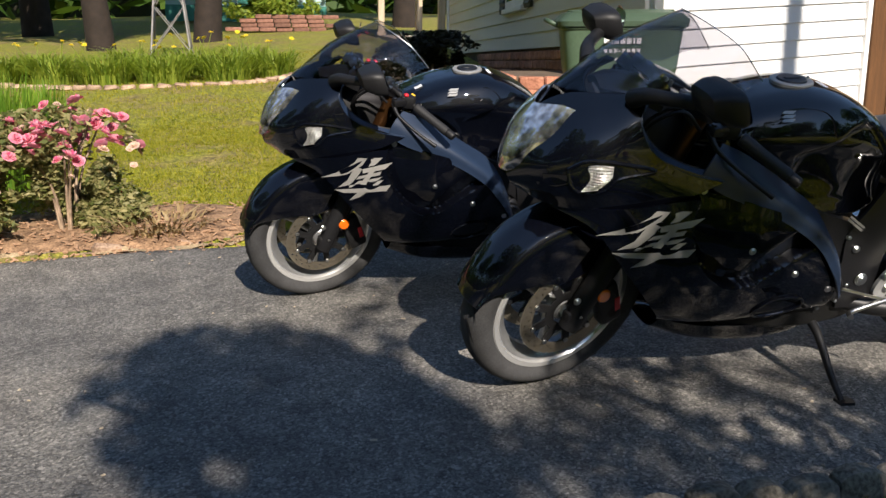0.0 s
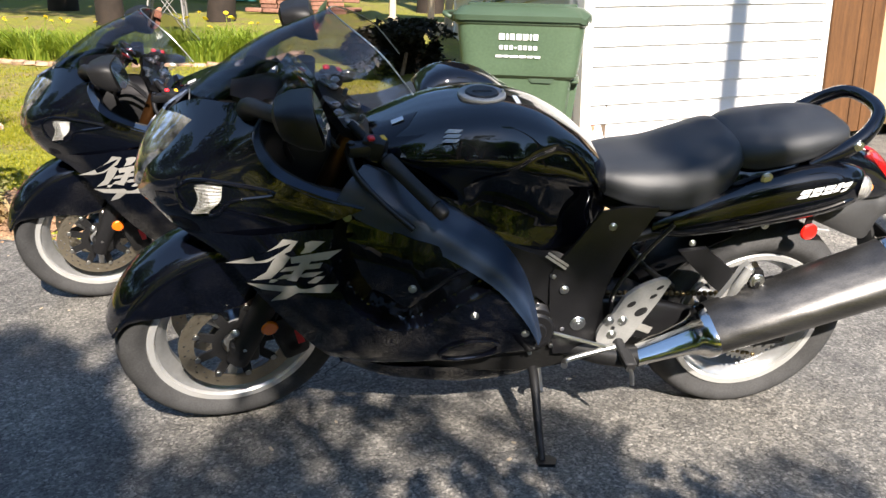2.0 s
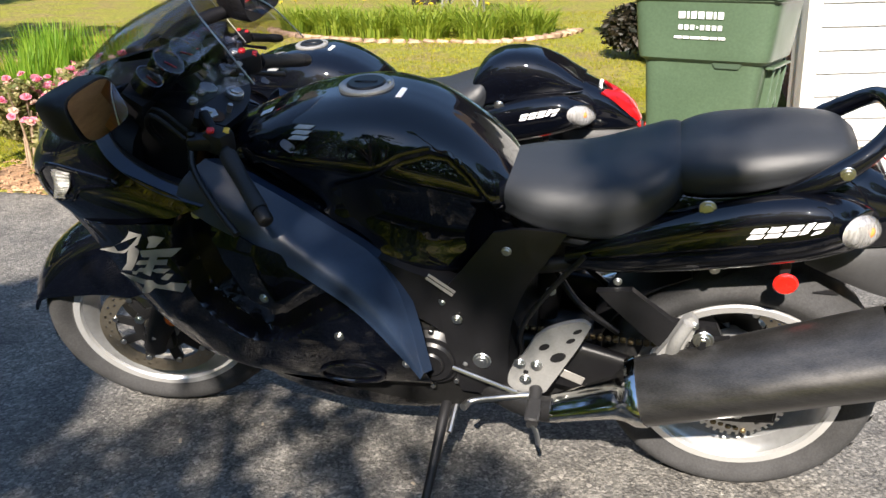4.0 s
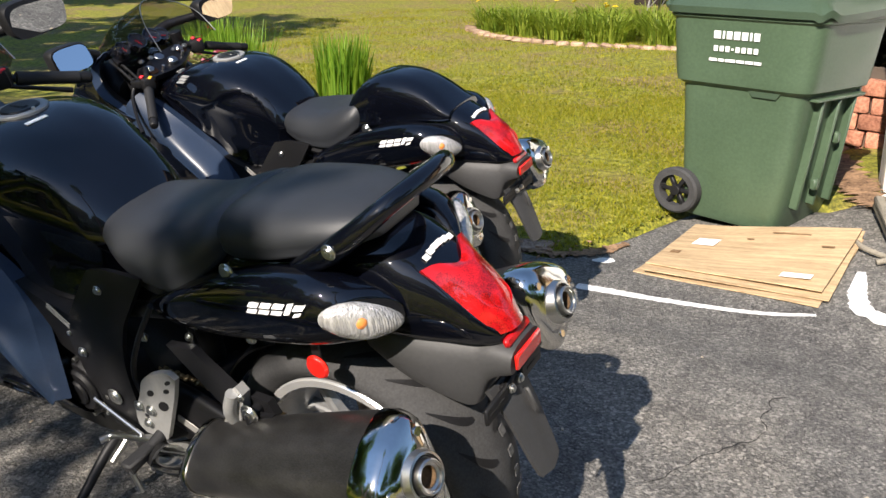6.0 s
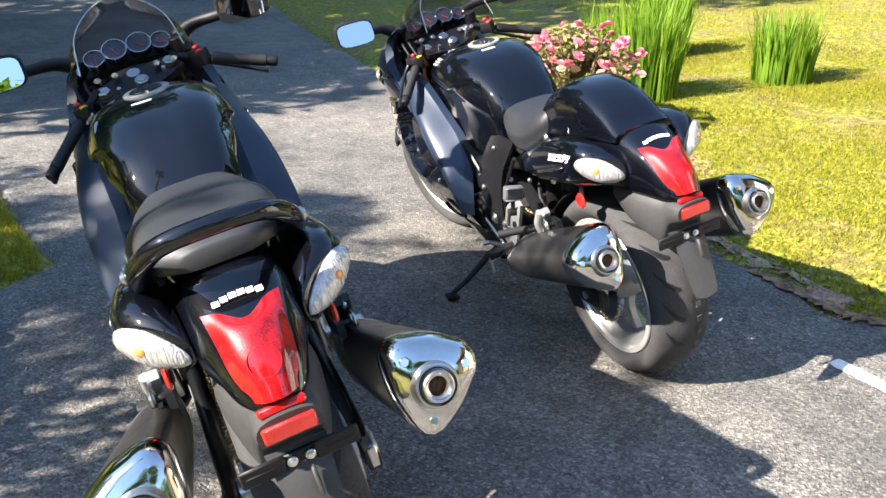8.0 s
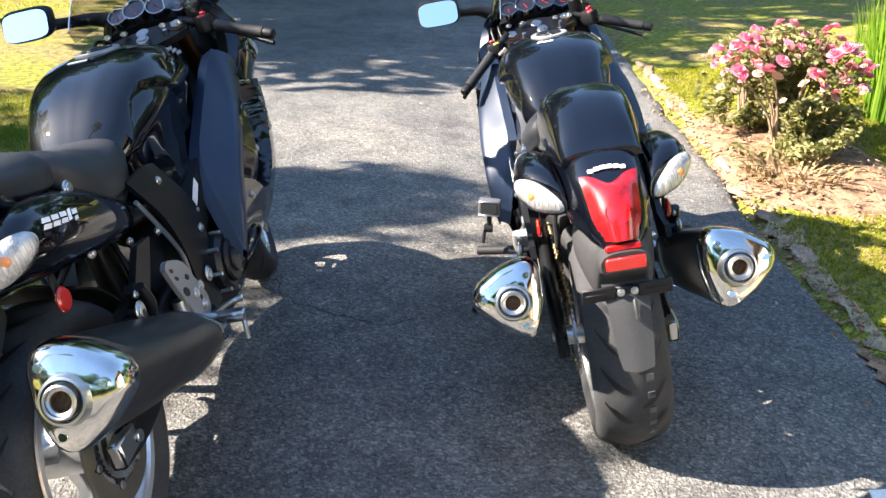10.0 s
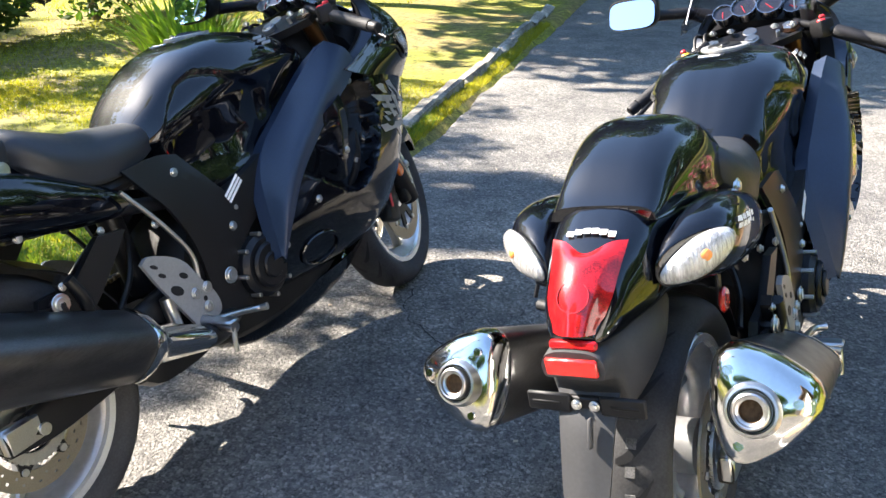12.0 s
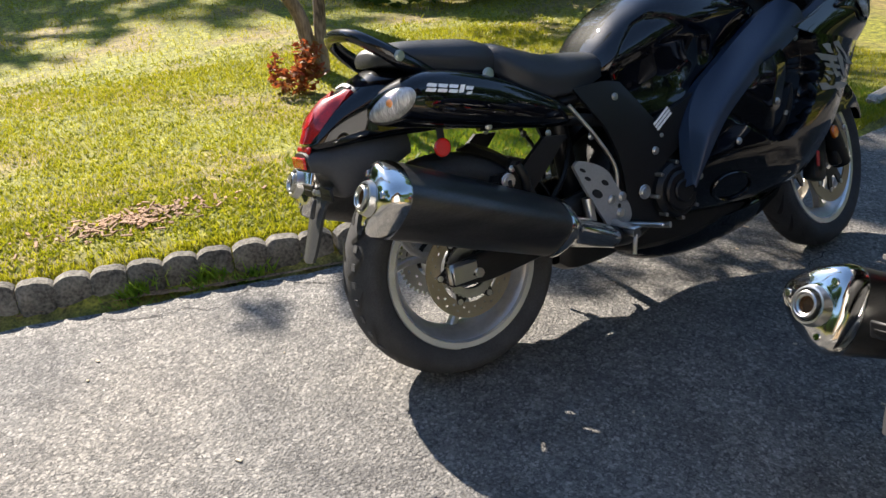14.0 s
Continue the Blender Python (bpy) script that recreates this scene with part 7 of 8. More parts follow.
def leaf_cloud(rng, centres, count, size, mat, name, flat=0.5, coarse=1.0):
    """Many small pointed leaves, two faces each, in lobes with ragged outlines."""
    pts = []
    while len(pts) < count:
        c, rad, weight = centres[rng.integers(len(centres))]
        if rng.random() > weight:
            continue
        d = rng.normal(size=3)
        d /= np.linalg.norm(d)
        r = rng.random() ** 0.45
        p = np.array(c) + d * np.array(rad) * r
        if coarse * noise.noise(Vector(p * 1.9)) + 0.5 * noise.noise(Vector(p * 4.7)) < -0.06:
            continue
        pts.append(p)
    p = np.array(pts)
    n = len(p)
    a = rng.normal(size=(n, 3))
    a[:, 2] *= flat
    a /= np.linalg.norm(a, axis=1, keepdims=True)
    b = np.cross(a, rng.normal(size=(n, 3)))
    b /= np.linalg.norm(b, axis=1, keepdims=True)
    s = size * rng.uniform(0.6, 1.35, n)[:, None]
    v = np.stack([p - a * s, p - b * s * 0.42, p + a * s, p + b * s * 0.42], 1).reshape(-1, 3)
    me = bpy.data.meshes.new(name)
    me.vertices.add(4 * n)
    me.vertices.foreach_set("co", v.ravel())
    me.loops.add(4 * n)
    me.loops.foreach_set("vertex_index", np.arange(4 * n))
    me.polygons.add(n)
    me.polygons.foreach_set("loop_start", np.arange(0, 4 * n, 4))
    me.polygons.foreach_set("loop_total", np.full(n, 4))
    me.update(calc_edges=True)
    me.materials.append(mat)
    return me


def leafy_part(name, me, parent):
    ob = new(name, me)
    ob.parent = parent
    return ob


def blossom_mesh(r, layers, name, mat):
    """A rose: rings of cupped overlapping petals."""
    items = []
    for k in range(layers):
        f = 1 - k / (layers + 0.5)
        for j in range(5):
            t = 2 * math.pi * (j + 0.5 * k) / 5
            c, s = math.cos(t), math.sin(t)
            rr, up = r * f, r * (0.15 + 0.85 * (1 - f))
            w = rr * 0.75
            pet = [(rr * 0.12, 0, 0), (rr * 0.75, -w * 0.75, up * 0.5), (rr * 1.0, -w * 0.4, up), (rr * 1.02, w * 0.4, up), (rr * 0.75, w * 0.75, up * 0.5)]
            items.append(([(x * c - y * s, x * s + y * c, z) for x, y, z in pet], [(0, 1, 2, 3, 4)]))
    me = bpy.data.meshes.new(name)
    v, f = joined(*items)
    me.from_pydata(v, [], f)
    me.materials.append(mat)
    return me


def rose_bush(x, y, spread, tall, flowers, seed, label):
    rng = np.random.default_rng(seed)
    z = float(lawn_height(x, y))
    bush = thing("rose_bush", pose(x, y, z), label, "rose bush", "roses")
    for k in range(11):
        t = rng.uniform(0, 6.283)
        r = spread * rng.uniform(0.3, 0.85)
        e = np.array((r * math.cos(t), r * math.sin(t), tall * rng.uniform(0.6, 0.95)))
        part("stem", tube([(0.04 * math.cos(t), 0.04 * math.sin(t), -0.02), e * (0.4, 0.4, 0.5), e], [0.010, 0.007, 0.004], 6, 10), BARK, bush)
    lobes = [((0, 0, tall * 0.55), (spread, spread * 0.8, tall * 0.42), 1.0), ((spread * 0.4, 0, tall * 0.42), (spread * 0.6, spread * 0.6, tall * 0.35), 0.8), ((-spread * 0.45, 0.03, tall * 0.6), (spread * 0.5, spread * 0.6, tall * 0.33), 0.8)]
    leafy_part("leaves", leaf_cloud(rng, lobes + [((spread * 0.1, -spread * 0.2, tall * 0.26), (spread * 0.95, spread * 0.75, tall * 0.26), 1.0), ((spread * 0.3, -spread * 0.1, tall * 0.34), (spread * 0.8, spread * 0.8, tall * 0.26), 0.9), ((-spread * 0.40, -spread * 0.15, tall * 0.32), (spread * 0.65, spread * 0.75, tall * 0.27), 0.9)], 13500, 0.022, ROSELEAF, "leaves"), bush)
    for k in range(flowers):
        t, f = rng.uniform(0, 6.283), rng.random() ** 0.5
        px, py = spread * 0.98 * f * math.cos(t), spread * 0.85 * f * math.sin(t)
        pz = tall * (rng.uniform(0.38, 0.62) + 0.42 * math.sqrt(max(0, 1 - f * f)) * rng.uniform(0.75, 1.05))
        ob = new("blossom", ROSE_SHAPES[rng.integers(3)] if rng.random() < 0.68 else ROSE_FADED)
        ob.parent = bush
        q = rng.uniform(0.75, 1.25)
        ob.matrix_basis = pose(px, py, pz, rng.uniform(-50, 20), rng.uniform(-40, 40), rng.uniform(0, 360)) @ Matrix.Scale(q, 4)


def strap_plant(name, x, y, count, tall, spread, wide, mat, seed, label, category, group, arch=0.5, flowers=0):
    """Clump of long arching strap leaves."""
    rng = np.random.default_rng(seed)
    plant = thing(name, pose(x, y, float(lawn_height(x, y)) - 0.01), label, category, group)
    verts, faces = [], []
    for k in range(count):
        t = rng.uniform(0, 6.283)
        r0 = spread * 0.55 * math.sqrt(rng.random())
        bx, by = r0 * math.cos(t), r0 * math.sin(t)
        ta = t + rng.normal(0, 0.6)
        h, out = tall * rng.uniform(0.6, 1.1), tall * arch * rng.uniform(0.1, 1.0)
        w = wide * rng.uniform(0.6, 1.2)
        sx, sy = -math.sin(ta) * w / 2, math.cos(ta) * w / 2
        base = len(verts)
        for f in (0, 0.35, 0.7, 1.0):
            o = out * f ** 2
            zz = h * (f - 0.35 * arch * f ** 3)
            g = 1 - 0.85 * f ** 2
            cx, cy = bx + o * math.cos(ta), by + o * math.sin(ta)
            verts += [(cx - sx * g, cy - sy * g, zz), (cx + sx * g, cy + sy * g, zz)]
        faces += [(base + 2 * i, base + 2 * i + 1, base + 2 * i + 3, base + 2 * i + 2) for i in range(3)]
    me = bpy.data.meshes.new("leaves")
    me.from_pydata(verts, [], faces)
    me.materials.append(mat)
    leafy_part("leaves", me, plant)
    for k in range(flowers):
        t, r = rng.uniform(0, 6.283), spread * rng.uniform(0.1, 0.8)
        fx, fy, fz = r * math.cos(t), r * math.sin(t), tall * rng.uniform(0.75, 1.0)
        part("flower_stalk", tube([(fx * 0.4, fy * 0.4, 0), (fx, fy, fz)], 0.004, 5, 6), LILY, plant)
        ob = new("blossom", LILY_SHAPE)
        ob.parent = plant
        ob.matrix_basis = pose(fx, fy, fz, rng.uniform(-40, 40), rng.uniform(-40, 40), rng.uniform(0, 360))


def tree(x, y, stems, limbs, lobes, leaves, size, seed, label, mat=None, bark=None, name="tree", coarse=1.0):
    rng = np.random.default_rng(seed)
    t = thing(name, pose(x, y, float(lawn_height(x, y)) - 0.03), label, "tree" if name == "tree" else "shrub", "garden trees" if name == "tree" else "")
    for path, rad in stems:
        part("trunk", tube(path, rad, 12, 22), bark or BARK, t)
    for path, rad in limbs:
        part("limb", tube(path, rad, 8, 14), bark or BARK, t)
    leafy_part("crown", leaf_cloud(rng, lobes, leaves, size, mat or LEAF, "crown", 0.5, coarse), t)
    return t


ROSE_SHAPES = [blossom_mesh(r, 4, "blossom", PETAL) for r in (0.027, 0.033, 0.040)]
ROSE_FADED = blossom_mesh(0.025, 3, "blossom", FADED)
LILY_SHAPE = blossom_mesh(0.036, 2, "blossom", YELLOWPETAL)
edging()
mulch_bed()
rose_bush(-2.55, 2.60, 0.46, 0.72, 125, 11, "rose bush with pink and fading blossoms in mulch")
rose_bush(-3.20, 2.60, 0.36, 0.58, 46, 12, "smaller rose bush with pink blossoms beside the drive")
for k, (x, y, c, h) in enumerate(((-3.15, 4.85, 380, 0.60), (-4.60, 4.75, 480, 0.70), (-3.15, 3.55, 380, 0.78), (-4.25, 3.95, 260, 0.60))):
    strap_plant("iris_clump", x, y, c, h, 0.42, 0.020, IRIS, 20 + k, "tall bright green clump of strap leaves on the lawn", "plant", "iris clumps", 0.22)
for k, (x, y) in enumerate(((-4.7, 10.7), (-4.0, 10.25), (-3.3, 9.9), (-2.55, 9.75), (-1.75, 9.75), (-1.15, 10.2), (-4.3, 11.1), (-3.0, 10.7), (-1.5, 10.9), (-2.2, 10.6))):
    strap_plant("daylily", x, y, 300, 0.58, 0.60, 0.024, LILY, 40 + k, "arching daylily clump with a few yellow flowers", "plant", "daylilies", 1.05, 3)
strap_plant("yucca", -2.22, -2.32, 300, 0.80, 0.34, 0.036, IRIS, 60, "spiky green yucca with dry lower leaves", "plant", "", 0.55)
strap_plant("dry_yucca_skirt", -2.22, -2.32, 200, 0.48, 0.34, 0.034, DRYLEAF, 61, "dry tan leaves round the foot of the yucca", "plant", "", 0.9)
strap_plant("dry_leaf_clump", -2.06, 2.50, 150, 0.17, 0.44, 0.022, DRYLEAF, 62, "heap of dry brown leaves at the foot of the roses", "plant", "", 1.1)

# the small twin-stemmed tree whose shade falls on the drive
tree(-0.13, -3.20,
     [([(0, 0, 0), (0.03, 0.0, 0.35), (0.20, 0.02, 0.75), (0.30, 0.05, 1.6)], [0.052, 0.044, 0.036, 0.026]),
      ([(-0.06, 0.03, 0), (-0.08, 0.03, 0.4), (-0.16, 0.05, 1.0), (-0.75, 0.25, 1.7)], [0.044, 0.036, 0.032, 0.024])],
     [([(-0.16, 0.05, 1.0), (-0.9, 0.3, 1.6), (-1.8, 0.5, 2.1)], [0.035, 0.025, 0.012]), ([(0.20, 0.02, 0.75), (0.1, 0.1, 1.5), (-0.3, 0.2, 2.3)], [0.03, 0.022, 0.012]), ([(0.30, 0.05, 1.6), (0.5, 0.1, 1.9), (0.7, 0.1, 2.1)], [0.025, 0.016, 0.010])],
     [((0.35, -0.10, 1.82), (0.60, 0.40, 0.20), 0.6), ((-0.35, -0.15, 2.35), (0.60, 0.40, 0.25), 0.3)],
     900, 0.045, 70, "small twin-stemmed tree with a thin leafy crown over the lawn")
# unseen taller tree added behind it, its crown set to dapple the drive
tree(-0.70, -6.30,
     [([(0, 0, 0), (0.04, 0.05, 1.4), (-0.06, 0.08, 2.8), (-0.10, 0.15, 4.2)], [0.15, 0.115, 0.09, 0.05])],
     [([(-0.02, 0.06, 2.2), (-0.45, 0.3, 3.4), (-0.75, 0.5, 4.3)], [0.05, 0.035, 0.02]), ([(-0.05, 0.08, 2.8), (0.35, 0.1, 3.6), (0.8, 0.2, 4.4)], [0.05, 0.03, 0.015])],
     [((-0.52, 0.33, 4.40), (0.50, 0.46, 0.42), 1.00), ((-0.37, 0.05, 4.30), (0.62, 0.50, 0.36), 0.90), ((-0.81, -0.51, 4.35), (0.55, 0.45, 0.30), 0.55), ((0.12, 0.06, 4.25), (0.38, 0.40, 0.26), 0.30), ((0.72, 0.12, 4.22), (0.70, 0.42, 0.24), 0.21), ((0.27, 0.08, 4.45), (0.34, 0.34, 0.24), 0.26), ((0.28, 0.46, 4.85), (0.40, 0.40, 0.30), 0.22), ((0.72, 0.54, 4.75), (0.68, 0.46, 0.34), 0.55), ((1.40, 0.56, 4.85), (0.40, 0.45, 0.30), 0.32), ((1.46, 0.52, 4.60), (0.26, 0.22, 0.18), 0.20), ((1.29, 0.10, 4.20), (0.16, 0.26, 0.16), 0.07), ((1.97, -0.05, 4.15), (0.38, 0.22, 0.12), 0.06), ((0.23, 0.15, 4.50), (0.30, 0.36, 0.24), 0.30), ((-1.32, -0.74, 2.80), (0.90, 0.60, 0.40), 0.40), ((-2.11, -0.37, 2.90), (0.60, 0.60, 0.40), 0.30), ((0.55, -0.67, 4.30), (0.36, 0.26, 0.18), 0.10), ((-1.28, 0.12, 3.20), (0.50, 0.35, 0.25), 0.16), ((-1.3, -1.7, 4.6), (1.1, 0.9, 0.5), 0.65), ((0.3, -2.1, 4.7), (1.0, 0.8, 0.5), 0.35)],
     9400, 0.060, 72, "unseen taller leafy tree, added to cast shade on the drive", coarse=0.8)
tree(0.06, -2.88, [([(0, 0, 0), (0.02, 0, 0.15)], [0.012, 0.006])], [], [((0, 0, 0.16), (0.19, 0.16, 0.16), 1.0)], 620, 0.024, 71, "low shrub with red new leaves at the tree's foot", REDLEAF, None, "shrub")
tree(-3.1, -5.5, [([(0, 0, 0), (0.03, 0, 0.5)], [0.05, 0.03])], [([(0, 0, 0.3), (0.4, 0.1, 0.8)], [0.03, 0.015]), ([(0, 0, 0.3), (-0.4, 0.0, 0.9)], [0.03, 0.015])], [((0, 0, 0.75), (0.85, 0.6, 0.6), 1.0), ((0.6, 0.1, 0.5), (0.6, 0.5, 0.45), 0.8)], 3200, 0.055, 73, "dark leafy shrub in the shade of the trees", DARKLEAF, None, "shrub")

# larger trees round the garden
BIG = [((0, 0, 5.4), (2.6, 2.6, 1.9), 1.0), ((1.2, 0.6, 4.4), (1.8, 1.7, 1.3), 0.8), ((-1.3, -0.5, 4.6), (1.8, 1.8, 1.4), 0.8), ((0.2, -1.2, 6.4), (1.8, 1.8, 1.4), 0.8)]
first = tree(-6.3, -6.6, [([(0, 0, 0), (0.08, 0.05, 1.6), (-0.05, 0.1, 3.4), (0.1, 0, 5.2)], [0.26, 0.20, 0.16, 0.08])],
             [([(0.05, 0.05, 2.6), (0.9, 0.4, 3.7), (1.6, 0.7, 4.6)], [0.09, 0.06, 0.03]), ([(0, 0.1, 3.0), (-0.9, -0.3, 4.0), (-1.6, -0.6, 4.9)], [0.09, 0.06, 0.03]), ([(0, 0.1, 3.6), (0.1, -0.8, 4.8), (0.2, -1.4, 6.0)], [0.08, 0.05, 0.02])],
             BIG, 7000, 0.15, 80, "tall leafy shade tree on the lawn", None, SHADEBARK)
for k, (x, y, s, turn) in enumerate(((-9.8, -3.4, 1.3, 120), (-9.2, -7.4, 1.0, 60), (-12.5, -5.8, 1.15, 150), (3.4, -16.8, 1.0, 210), (-3.0, -21.5, 1.2, 20), (7.5, -21.0, 1.3, 100), (-16, 4.5, 1.3, 40), (-15, -12, 1.4, 280), (-4.2, 16.2, 1.1, 200), (-2.2, 17.5, 1.2, 330), (-9, 17.0, 1.3, 75), (-14, 13.0, 1.4, 130), (3.0, 22.0, 1.5, 10), (15.0, -17.0, 1.3, 45), (-9.5, -25.0, 1.7, 15), (-0.5, -27.0, 1.8, 160), (4.5, -28.0, 1.7, 240), (10.5, -26.0, 1.8, 310), (-16.0, -22.0, 1.7, 70), (18.0, -6.0, 1.7, 190), (21.0, 2.0, 1.8, 120), (-20.0, -3.0, 1.6, 220), (-6.5, 22, 1.5, 90))):
    copy_thing(first, pose(x, y, float(lawn_height(x, y)) - 0.03, 0, 0, turn) @ Matrix.Scale(s, 4))

# slender trunk, unseen and added to throw the shadow stripe on the garage wall
tree(3.04, -3.35, [([(0, 0, 0), (0.01, 0, 3.0), (0.0, 0.02, 6.5), (0.02, 0, 9.0)], [0.100, 0.092, 0.085, 0.05])], [([(0, 0, 7.6), (0.5, -0.3, 8.4), (0.8, -0.5, 9.0)], [0.03, 0.02, 0.01])],
     [((0.1, -0.3, 9.3), (1.0, 1.0, 0.8), 1.0)], 900, 0.09, 82, "unseen slender tree, added to shade a stripe of the garage wall")
tree(-2.55, -5.3, [([(0, 0, 0), (0.05, 0, 0.5)], [0.05, 0.03])], [], [((0, 0, 0.55), (0.9, 0.6, 0.50), 1.0), ((0.7, 0.1, 0.45), (0.6, 0.5, 0.40), 0.8)], 3200, 0.055, 95, "dense dark green shrub on the lawn", LEAF, None, "shrub")
tree(0.86, 8.2, [([(0, 0, 0), (0.03, 0, 0.4)], [0.04, 0.02])], [([(0, 0, 0.15), (0.3, 0.1, 0.5)], [0.02, 0.01]), ([(0, 0, 0.15), (-0.3, 0.0, 0.5)], [0.02, 0.01])], [((0, 0, 0.33), (0.50, 0.45, 0.33), 1.0), ((0.3, -0.2, 0.24), (0.40, 0.4, 0.24), 0.7)], 3000, 0.05, 97, "dark purple-leaved shrub by the house wall", DARKLEAF, None, "shrub")
tree(-4.3, -5.6, [([(0, 0, 0), (0.05, 0, 0.6)], [0.05, 0.03])], [], [((0, 0, 0.65), (0.9, 0.7, 0.60), 1.0)], 2600, 0.055, 96, "dense dark green shrub near the drive", LEAF, None, "shrub")

# ---- beyond the garden: planter, hedge, teal building, windmill tower ----
def far_things():
    planter = thing("brick_planter", pose(-0.6, 20.5, float(height(-0.6, 20.5)) + 0.02, 0, 0, -4), "low stepped red brick planter on the lawn", "planter")
    rng = random.Random(9)
    me = mesh_of("brick", brick((0.40, 0.22, 0.10), 0.014), PLANTER)
    for row in range(4):
        for col in range(6 - row // 2):
            ob = new("brick", me)
            ob.parent = planter
            ob.matrix_basis = pose(-1.05 + 0.42 * col + (0.2 if row % 2 else 0) + 0.18 * row, rng.uniform(-0.03, 0.03), 0.05 + 0.105 * row, 0, 0, rng.uniform(-3, 3))
    tree(-0.9, 21.3, [([(0, 0, 0), (0.05, 0, 0.4)], [0.05, 0.03])], [], [((0, -0.2, 0.62), (1.1, 0.8, 0.42), 1.0), ((0.8, -0.2, 0.6), (0.7, 0.6, 0.4), 0.8)], 3200, 0.07, 90, "spreading bright green shrub above the planter", LILY, None, "shrub")
    tree(0.66, 8.1, [([(0, 0, 0), (0.05, 0, 0.3)], [0.03, 0.02])], [], [((0, 0, 0.34), (0.58, 0.50, 0.36), 1.0), ((-0.35, -0.2, 0.3), (0.4, 0.4, 0.3), 0.8)], 3000, 0.045, 91, "dark purple-leaved shrub by the porch", DARKLEAF, None, "shrub")
    rest = thing("garden_shed", pose(-1.2, 27.0, float(height(-1.2, 27))), "pale teal boarded building behind the lawn", "building")
    part("wall", moved(brick((5.0, 2.0, 2.6)), T(0, 1.0, 1.7)), TEAL, rest)
    part("skirting", moved(brick((5.04, 0.06, 0.5)), T(0, -0.02, 0.25)), TEALDARK, rest)
    part("door", moved(brick((1.2, 0.08, 2.0), 0.01), T(0.3, -0.03, 1.4)), TEALDARK, rest)
    for k in range(22):
        part("lattice", moved(brick((0.03, 0.03, 1.0)), T(-2.2 + 0.2 * k, -0.05, 1.0) @ Matrix.Rotation(radians(45 if k % 2 else -45), 4, "Y")), TRIM, rest)
    part("roof", moved(prism([(-2.8, 0.0), (2.8, 0.0), (2.4, 0.7), (-2.4, 0.7)], 2.8), T(0, 1.0, 3.0)), MORTAR, rest)
    tower = thing("windmill_tower", pose(-2.62, 12.6, float(height(-2.62, 12.6))), "rusty iron lattice legs of a garden windmill", "garden ornament")
    legs = [(-0.32, -0.3), (0.32, -0.3), (0.32, 0.3), (-0.32, 0.3)]
    for x, y in legs:
        part("leg", tube([(x, y, 0), (x * 0.25, y * 0.25, 2.4)], 0.018, 6, 4), GALV, tower)
    for i in range(4):
        (x0, y0), (x1, y1) = legs[i], legs[(i + 1) % 4]
        for h0, h1 in ((0.2, 0.9), (0.9, 0.2), (0.9, 1.6), (1.6, 0.9)):
            k0, k1 = 1 - 0.75 * h0 / 2.4, 1 - 0.75 * h1 / 2.4
            part("brace", tube([(x0 * k0, y0 * k0, h0), (x1 * k1, y1 * k1, h1)], 0.009, 5, 3), GALV, tower)
    part("head", moved(joined(rod(0.06, 0.16, 12), *[moved(prism([(0.05, -0.02), (0.42, -0.08), (0.42, 0.08), (0.05, 0.02)], 0.006), Matrix.Rotation(2 * math.pi * k / 10, 4, "Y")) for k in range(10)]), T(0, -0.1, 2.45)), GALV, tower)
    # a belt of woodland that closes the view
    rng2 = np.random.default_rng(5)
    lobes = []
    for k in range(46):
        t = 2 * math.pi * k / 46
        r = 38 + 9 * rng2.random()
        lobes.append(((r * math.cos(t), r * math.sin(t), 4 + 2.5 * rng2.random()), (4.5, 4.5, 4.2 + 2 * rng2.random()), 1.0))
    ob = new("far_woods", leaf_cloud(rng2, lobes, 26000, 0.75, LEAF, "far_woods"))
    tagged(ob, "dark green belt of distant woodland", "woods", kind="stuff")
    ring = [[(r * math.cos(t), r * math.sin(t), z + (1.6 * math.sin(7 * t) + 1.1 * math.sin(17 * t + 1) if z > 1 else 0)) for t in np.linspace(0, 2 * math.pi, 120, endpoint=False)] for r, z in ((50, -3), (50, 6.5))]
    solid("backdrop", loft(ring, False), DARKLEAF, pose(0, 0, 0), "dark distant tree line", "backdrop", kind="structure")


far_things()


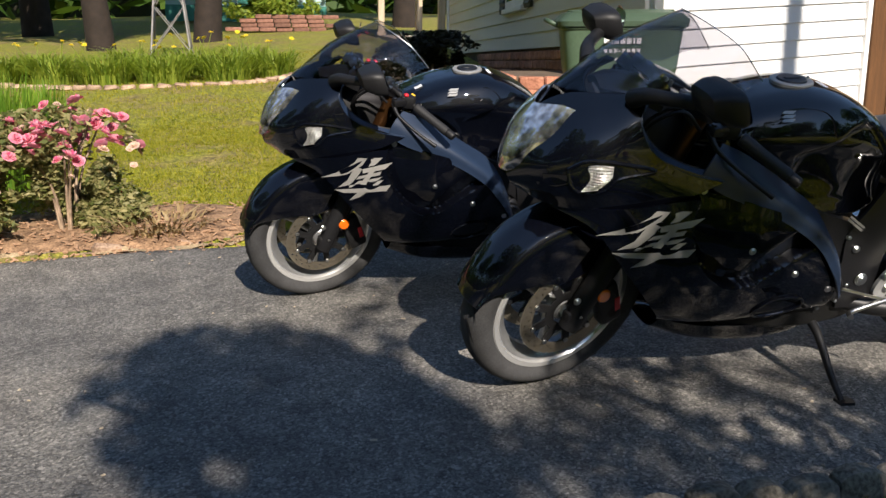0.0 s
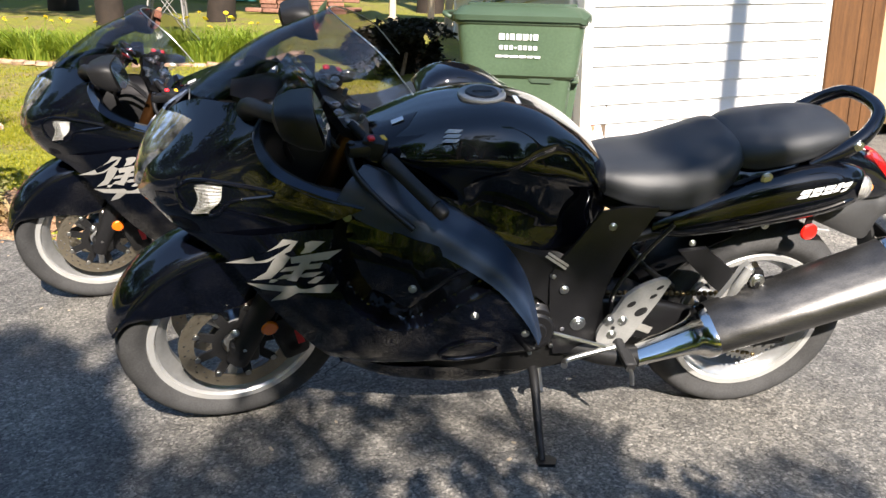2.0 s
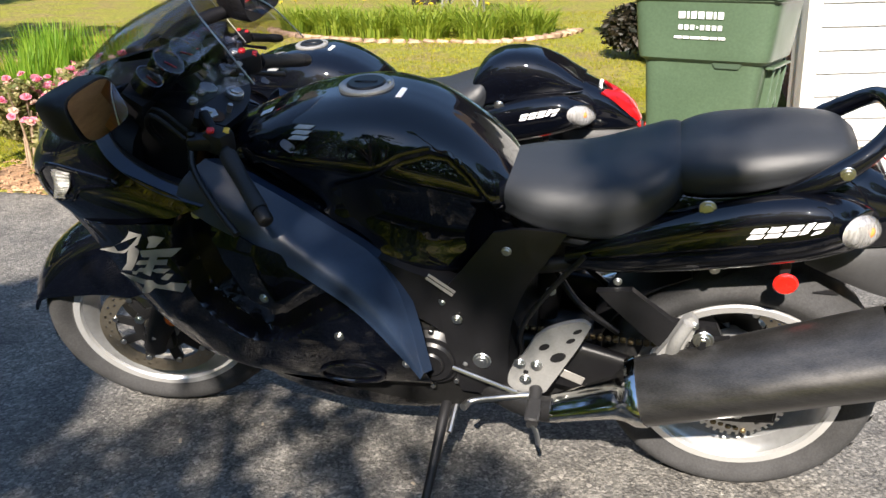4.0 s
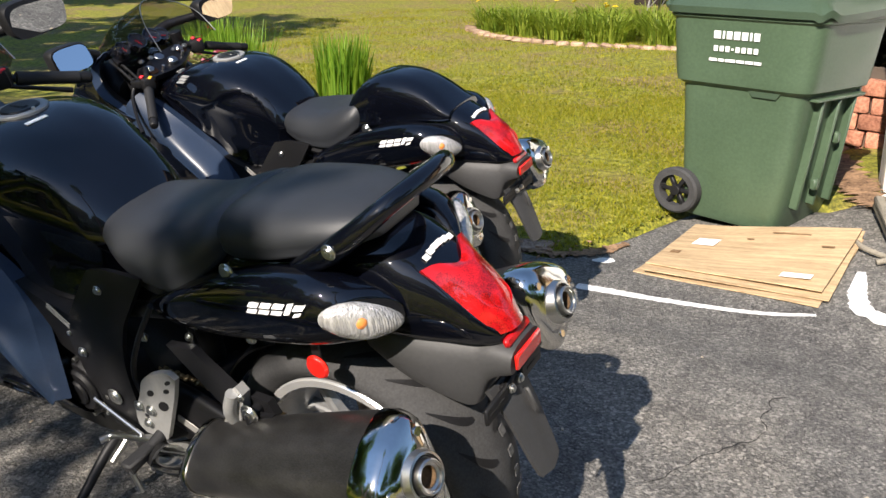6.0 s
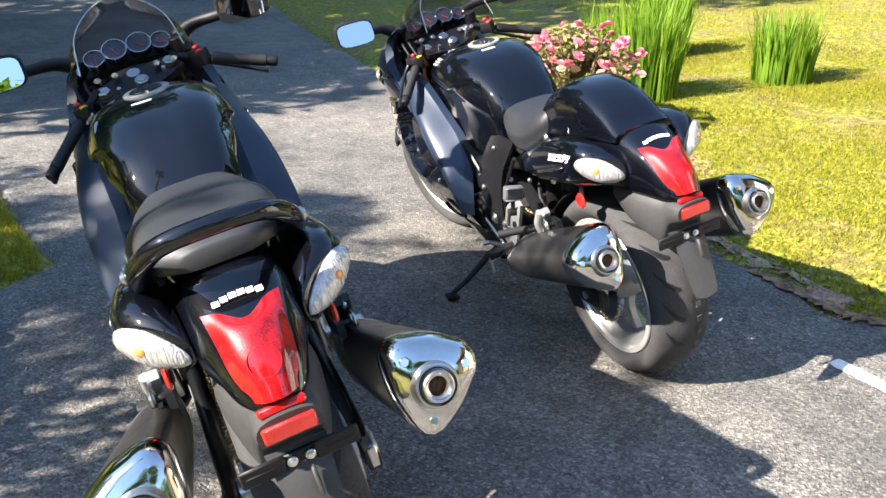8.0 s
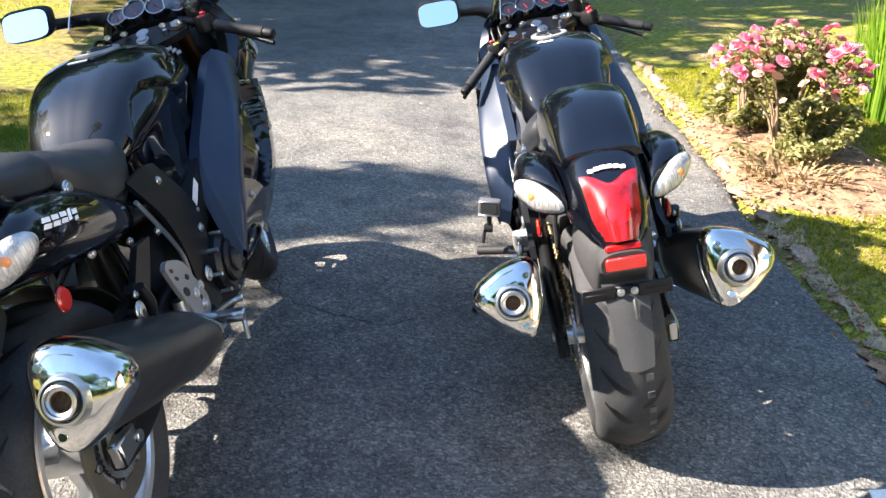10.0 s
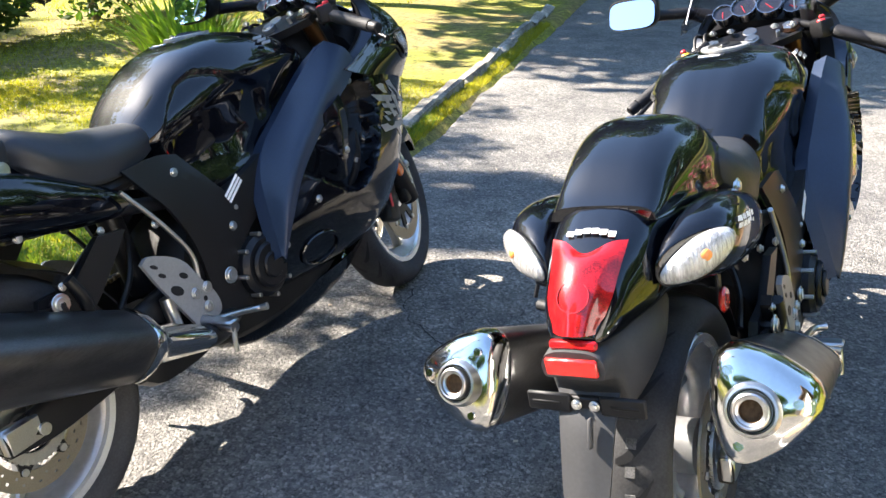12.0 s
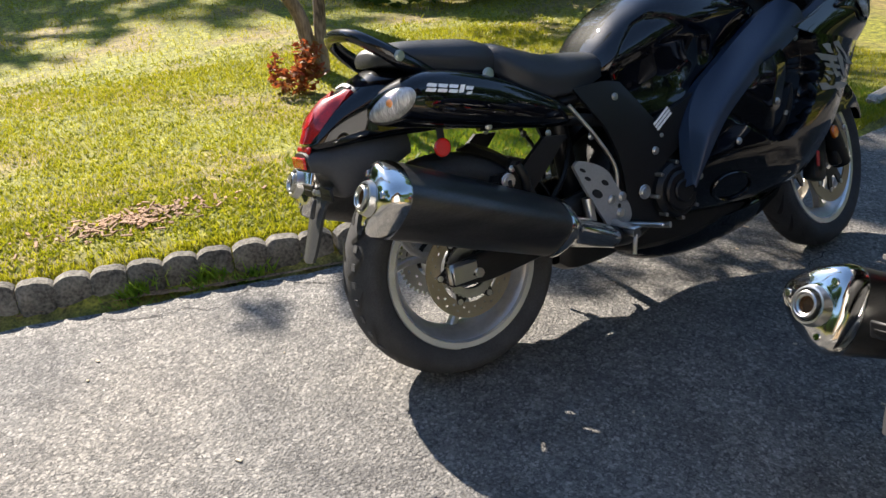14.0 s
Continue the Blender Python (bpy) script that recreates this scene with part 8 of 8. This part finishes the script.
# ---- small things on the ground and on the second motorcycle ----
def small_things():
    lines = [("white_paint_line", [(0.385, 1.810), (0.60, 1.835), (0.85, 1.862), (1.10, 1.90), (1.28, 1.96)], (0.030, 0.026, 0.019, 0.013, 0.009), SPRAY, 0.004, "thin streak of white spray paint on the asphalt"),
             ("white_paint_line", [(1.38, 2.34), (1.39, 2.17), (1.44, 2.04), (1.63, 1.975), (1.9, 1.955), (2.3, 1.88)], (0.016, 0.034, 0.038, 0.026, 0.014, 0.006), SPRAY, 0.005, "broad streak of white spray paint by the cardboard"),
             ("white_paint_mark", [(0.32, 2.14), (0.365, 2.17), (0.40, 2.20)], (0.010, 0.036, 0.020), SPRAY, 0.004, "small blot of white paint on the asphalt")]
    walk_rng = random.Random(31)
    for x, y, turn, n in ((-0.45, 0.62, 20, 26), (0.05, 1.22, 80, 34), (1.55, -0.9, 115, 40), (1.1, 0.55, 40, 26)):
        path = []
        for k in range(n):
            path.append((x, y))
            turn += walk_rng.uniform(-38, 38)
            x, y = x + 0.03 * math.cos(radians(turn)), y + 0.03 * math.sin(radians(turn))
        lines.append(("asphalt_crack_line", path, [0.0008] + [walk_rng.uniform(0.0008, 0.0026) for k in range(n - 2)] + [0.0005], CRACK, 0.0025, "hairline crack in the asphalt"))
    lines.append(("bare_soil", [(1.36, 3.05), (1.24, 3.35), (1.06, 3.9), (0.86, 4.7)], (0.07, 0.09, 0.09, 0.08), MULCH, 0.03, "bare brown soil along the foundation"))
    lines.append(("bare_soil", [(2.4, -1.36), (1.9, -1.165), (1.6, -1.06), (1.3, -0.955), (1.0, -0.865), (0.7, -0.80)], (0.016, 0.022, 0.02, 0.016, 0.010, 0.005), MULCH, 0.0005, "dark soil and crumbs along the foot of the edging"))
    lines.append(("bare_soil", [(-0.30, 2.06), (-0.07, 2.09), (0.16, 2.13), (0.30, 2.24), (0.38, 2.42)], (0.02, 0.04, 0.045, 0.04, 0.02), MULCH, 0.010, "dry brown soil at the corner of the lawn"))
    lines.append(("bare_soil", [(0.98, -1.37), (1.15, -1.42), (1.35, -1.46), (1.58, -1.50)], (0.03, 0.07, 0.08, 0.03), MULCH, 0.068, "patch of dark soil under the bark litter"))
    lines.append(("bare_soil", [(1.62, 3.10), (2.0, 3.20), (2.5, 3.32), (3.1, 3.48)], (0.03, 0.06, 0.05, 0.05), MULCH, 0.004, "line of soil and litter at the wall foot"))
    lines.append(("asphalt_crack_line", [(-1.5, 1.62), (-1.42, 1.72), (-1.38, 1.80)], (0.003, 0.012, 0.003), CRACK, 0.003, "short dark scar in the asphalt"))
    for i, (name, path, wide, mat, lift, label) in enumerate(lines):
        solid(name, strip(path, wide, lift, 0.10 if "paint" in name else 0.30, 100 + i), mat, pose(0, 0, 0), label, "paint" if "paint" in name else "soil" if "soil" in name else "crack", kind="structure", sharp=180)
    blades("weeds", 420, lambda r, n: (lambda k: np.column_stack([np.where(k % 3 == 0, 1.20, np.where(k % 3 == 1, 1.06, 1.42)) + r.normal(0, 0.045, n), np.where(k % 3 == 0, -0.945, np.where(k % 3 == 1, -0.89, -1.0)) + r.normal(0, 0.012, n)]))(np.arange(n)), 0.05, 0.012, 0.9, IRIS, "small weeds growing at the foot of the edging", 77)
    rng = random.Random(12)
    items = []
    for k in range(110):
        x, y = rng.uniform(-5.5, 2.4), rng.uniform(-0.7, 2.0)
        s = rng.uniform(0.003, 0.008)
        items.append(moved(brick((s * rng.uniform(1, 3), s, 0.003)), pose(x, y, float(height(x, y)) + 0.006 * math.sin(0.9 * x + 1.3 * y) + 0.003, 0, 0, rng.uniform(0, 180))))
    tagged(new("ground_litter", mesh_of("ground_litter", joined(*items), SPECK)), "tiny pale twigs and petals on the drive", "litter", kind="stuff")
    cam_at = BIKE_B @ T(0, 0, 0.08) @ Matrix.Rotation(radians(LEAN_SOLO), 4, "X") @ T(0.545, -0.285, 0.498)
    gadget = thing("action_camera", cam_at @ pose(0, 0, 0, -LEAN_SOLO, 0, -8), "small grey action camera clamped to the footrest", "camera")
    part("case", moved(brick((0.030, 0.060, 0.046), 0.006, 2), T(0, 0, 0.062)), CAMBODY, gadget)
    part("screen", moved(brick((0.003, 0.046, 0.032), 0.001), T(0.0155, 0, 0.063)), SCREEN, gadget)
    parts("screen_frame", [moved(brick((0.005, 0.056, 0.004), 0.001), T(0.0155, 0, 0.063 + s * 0.019)) for s in (-1, 1)], STEEL, gadget)
    part("clamp", joined(tube([(0, 0, 0.042), (0.0, 0.002, 0.010)], 0.007, 10, 6), moved(rod(0.012, 0.024, 14), T(0, 0, 0.0))), BLACK, gadget)
    part("thumb_screw", tube([(0, -0.01, -0.008), (0.008, -0.012, -0.042)], 0.005, 8, 6), BLACK, gadget)


small_things()
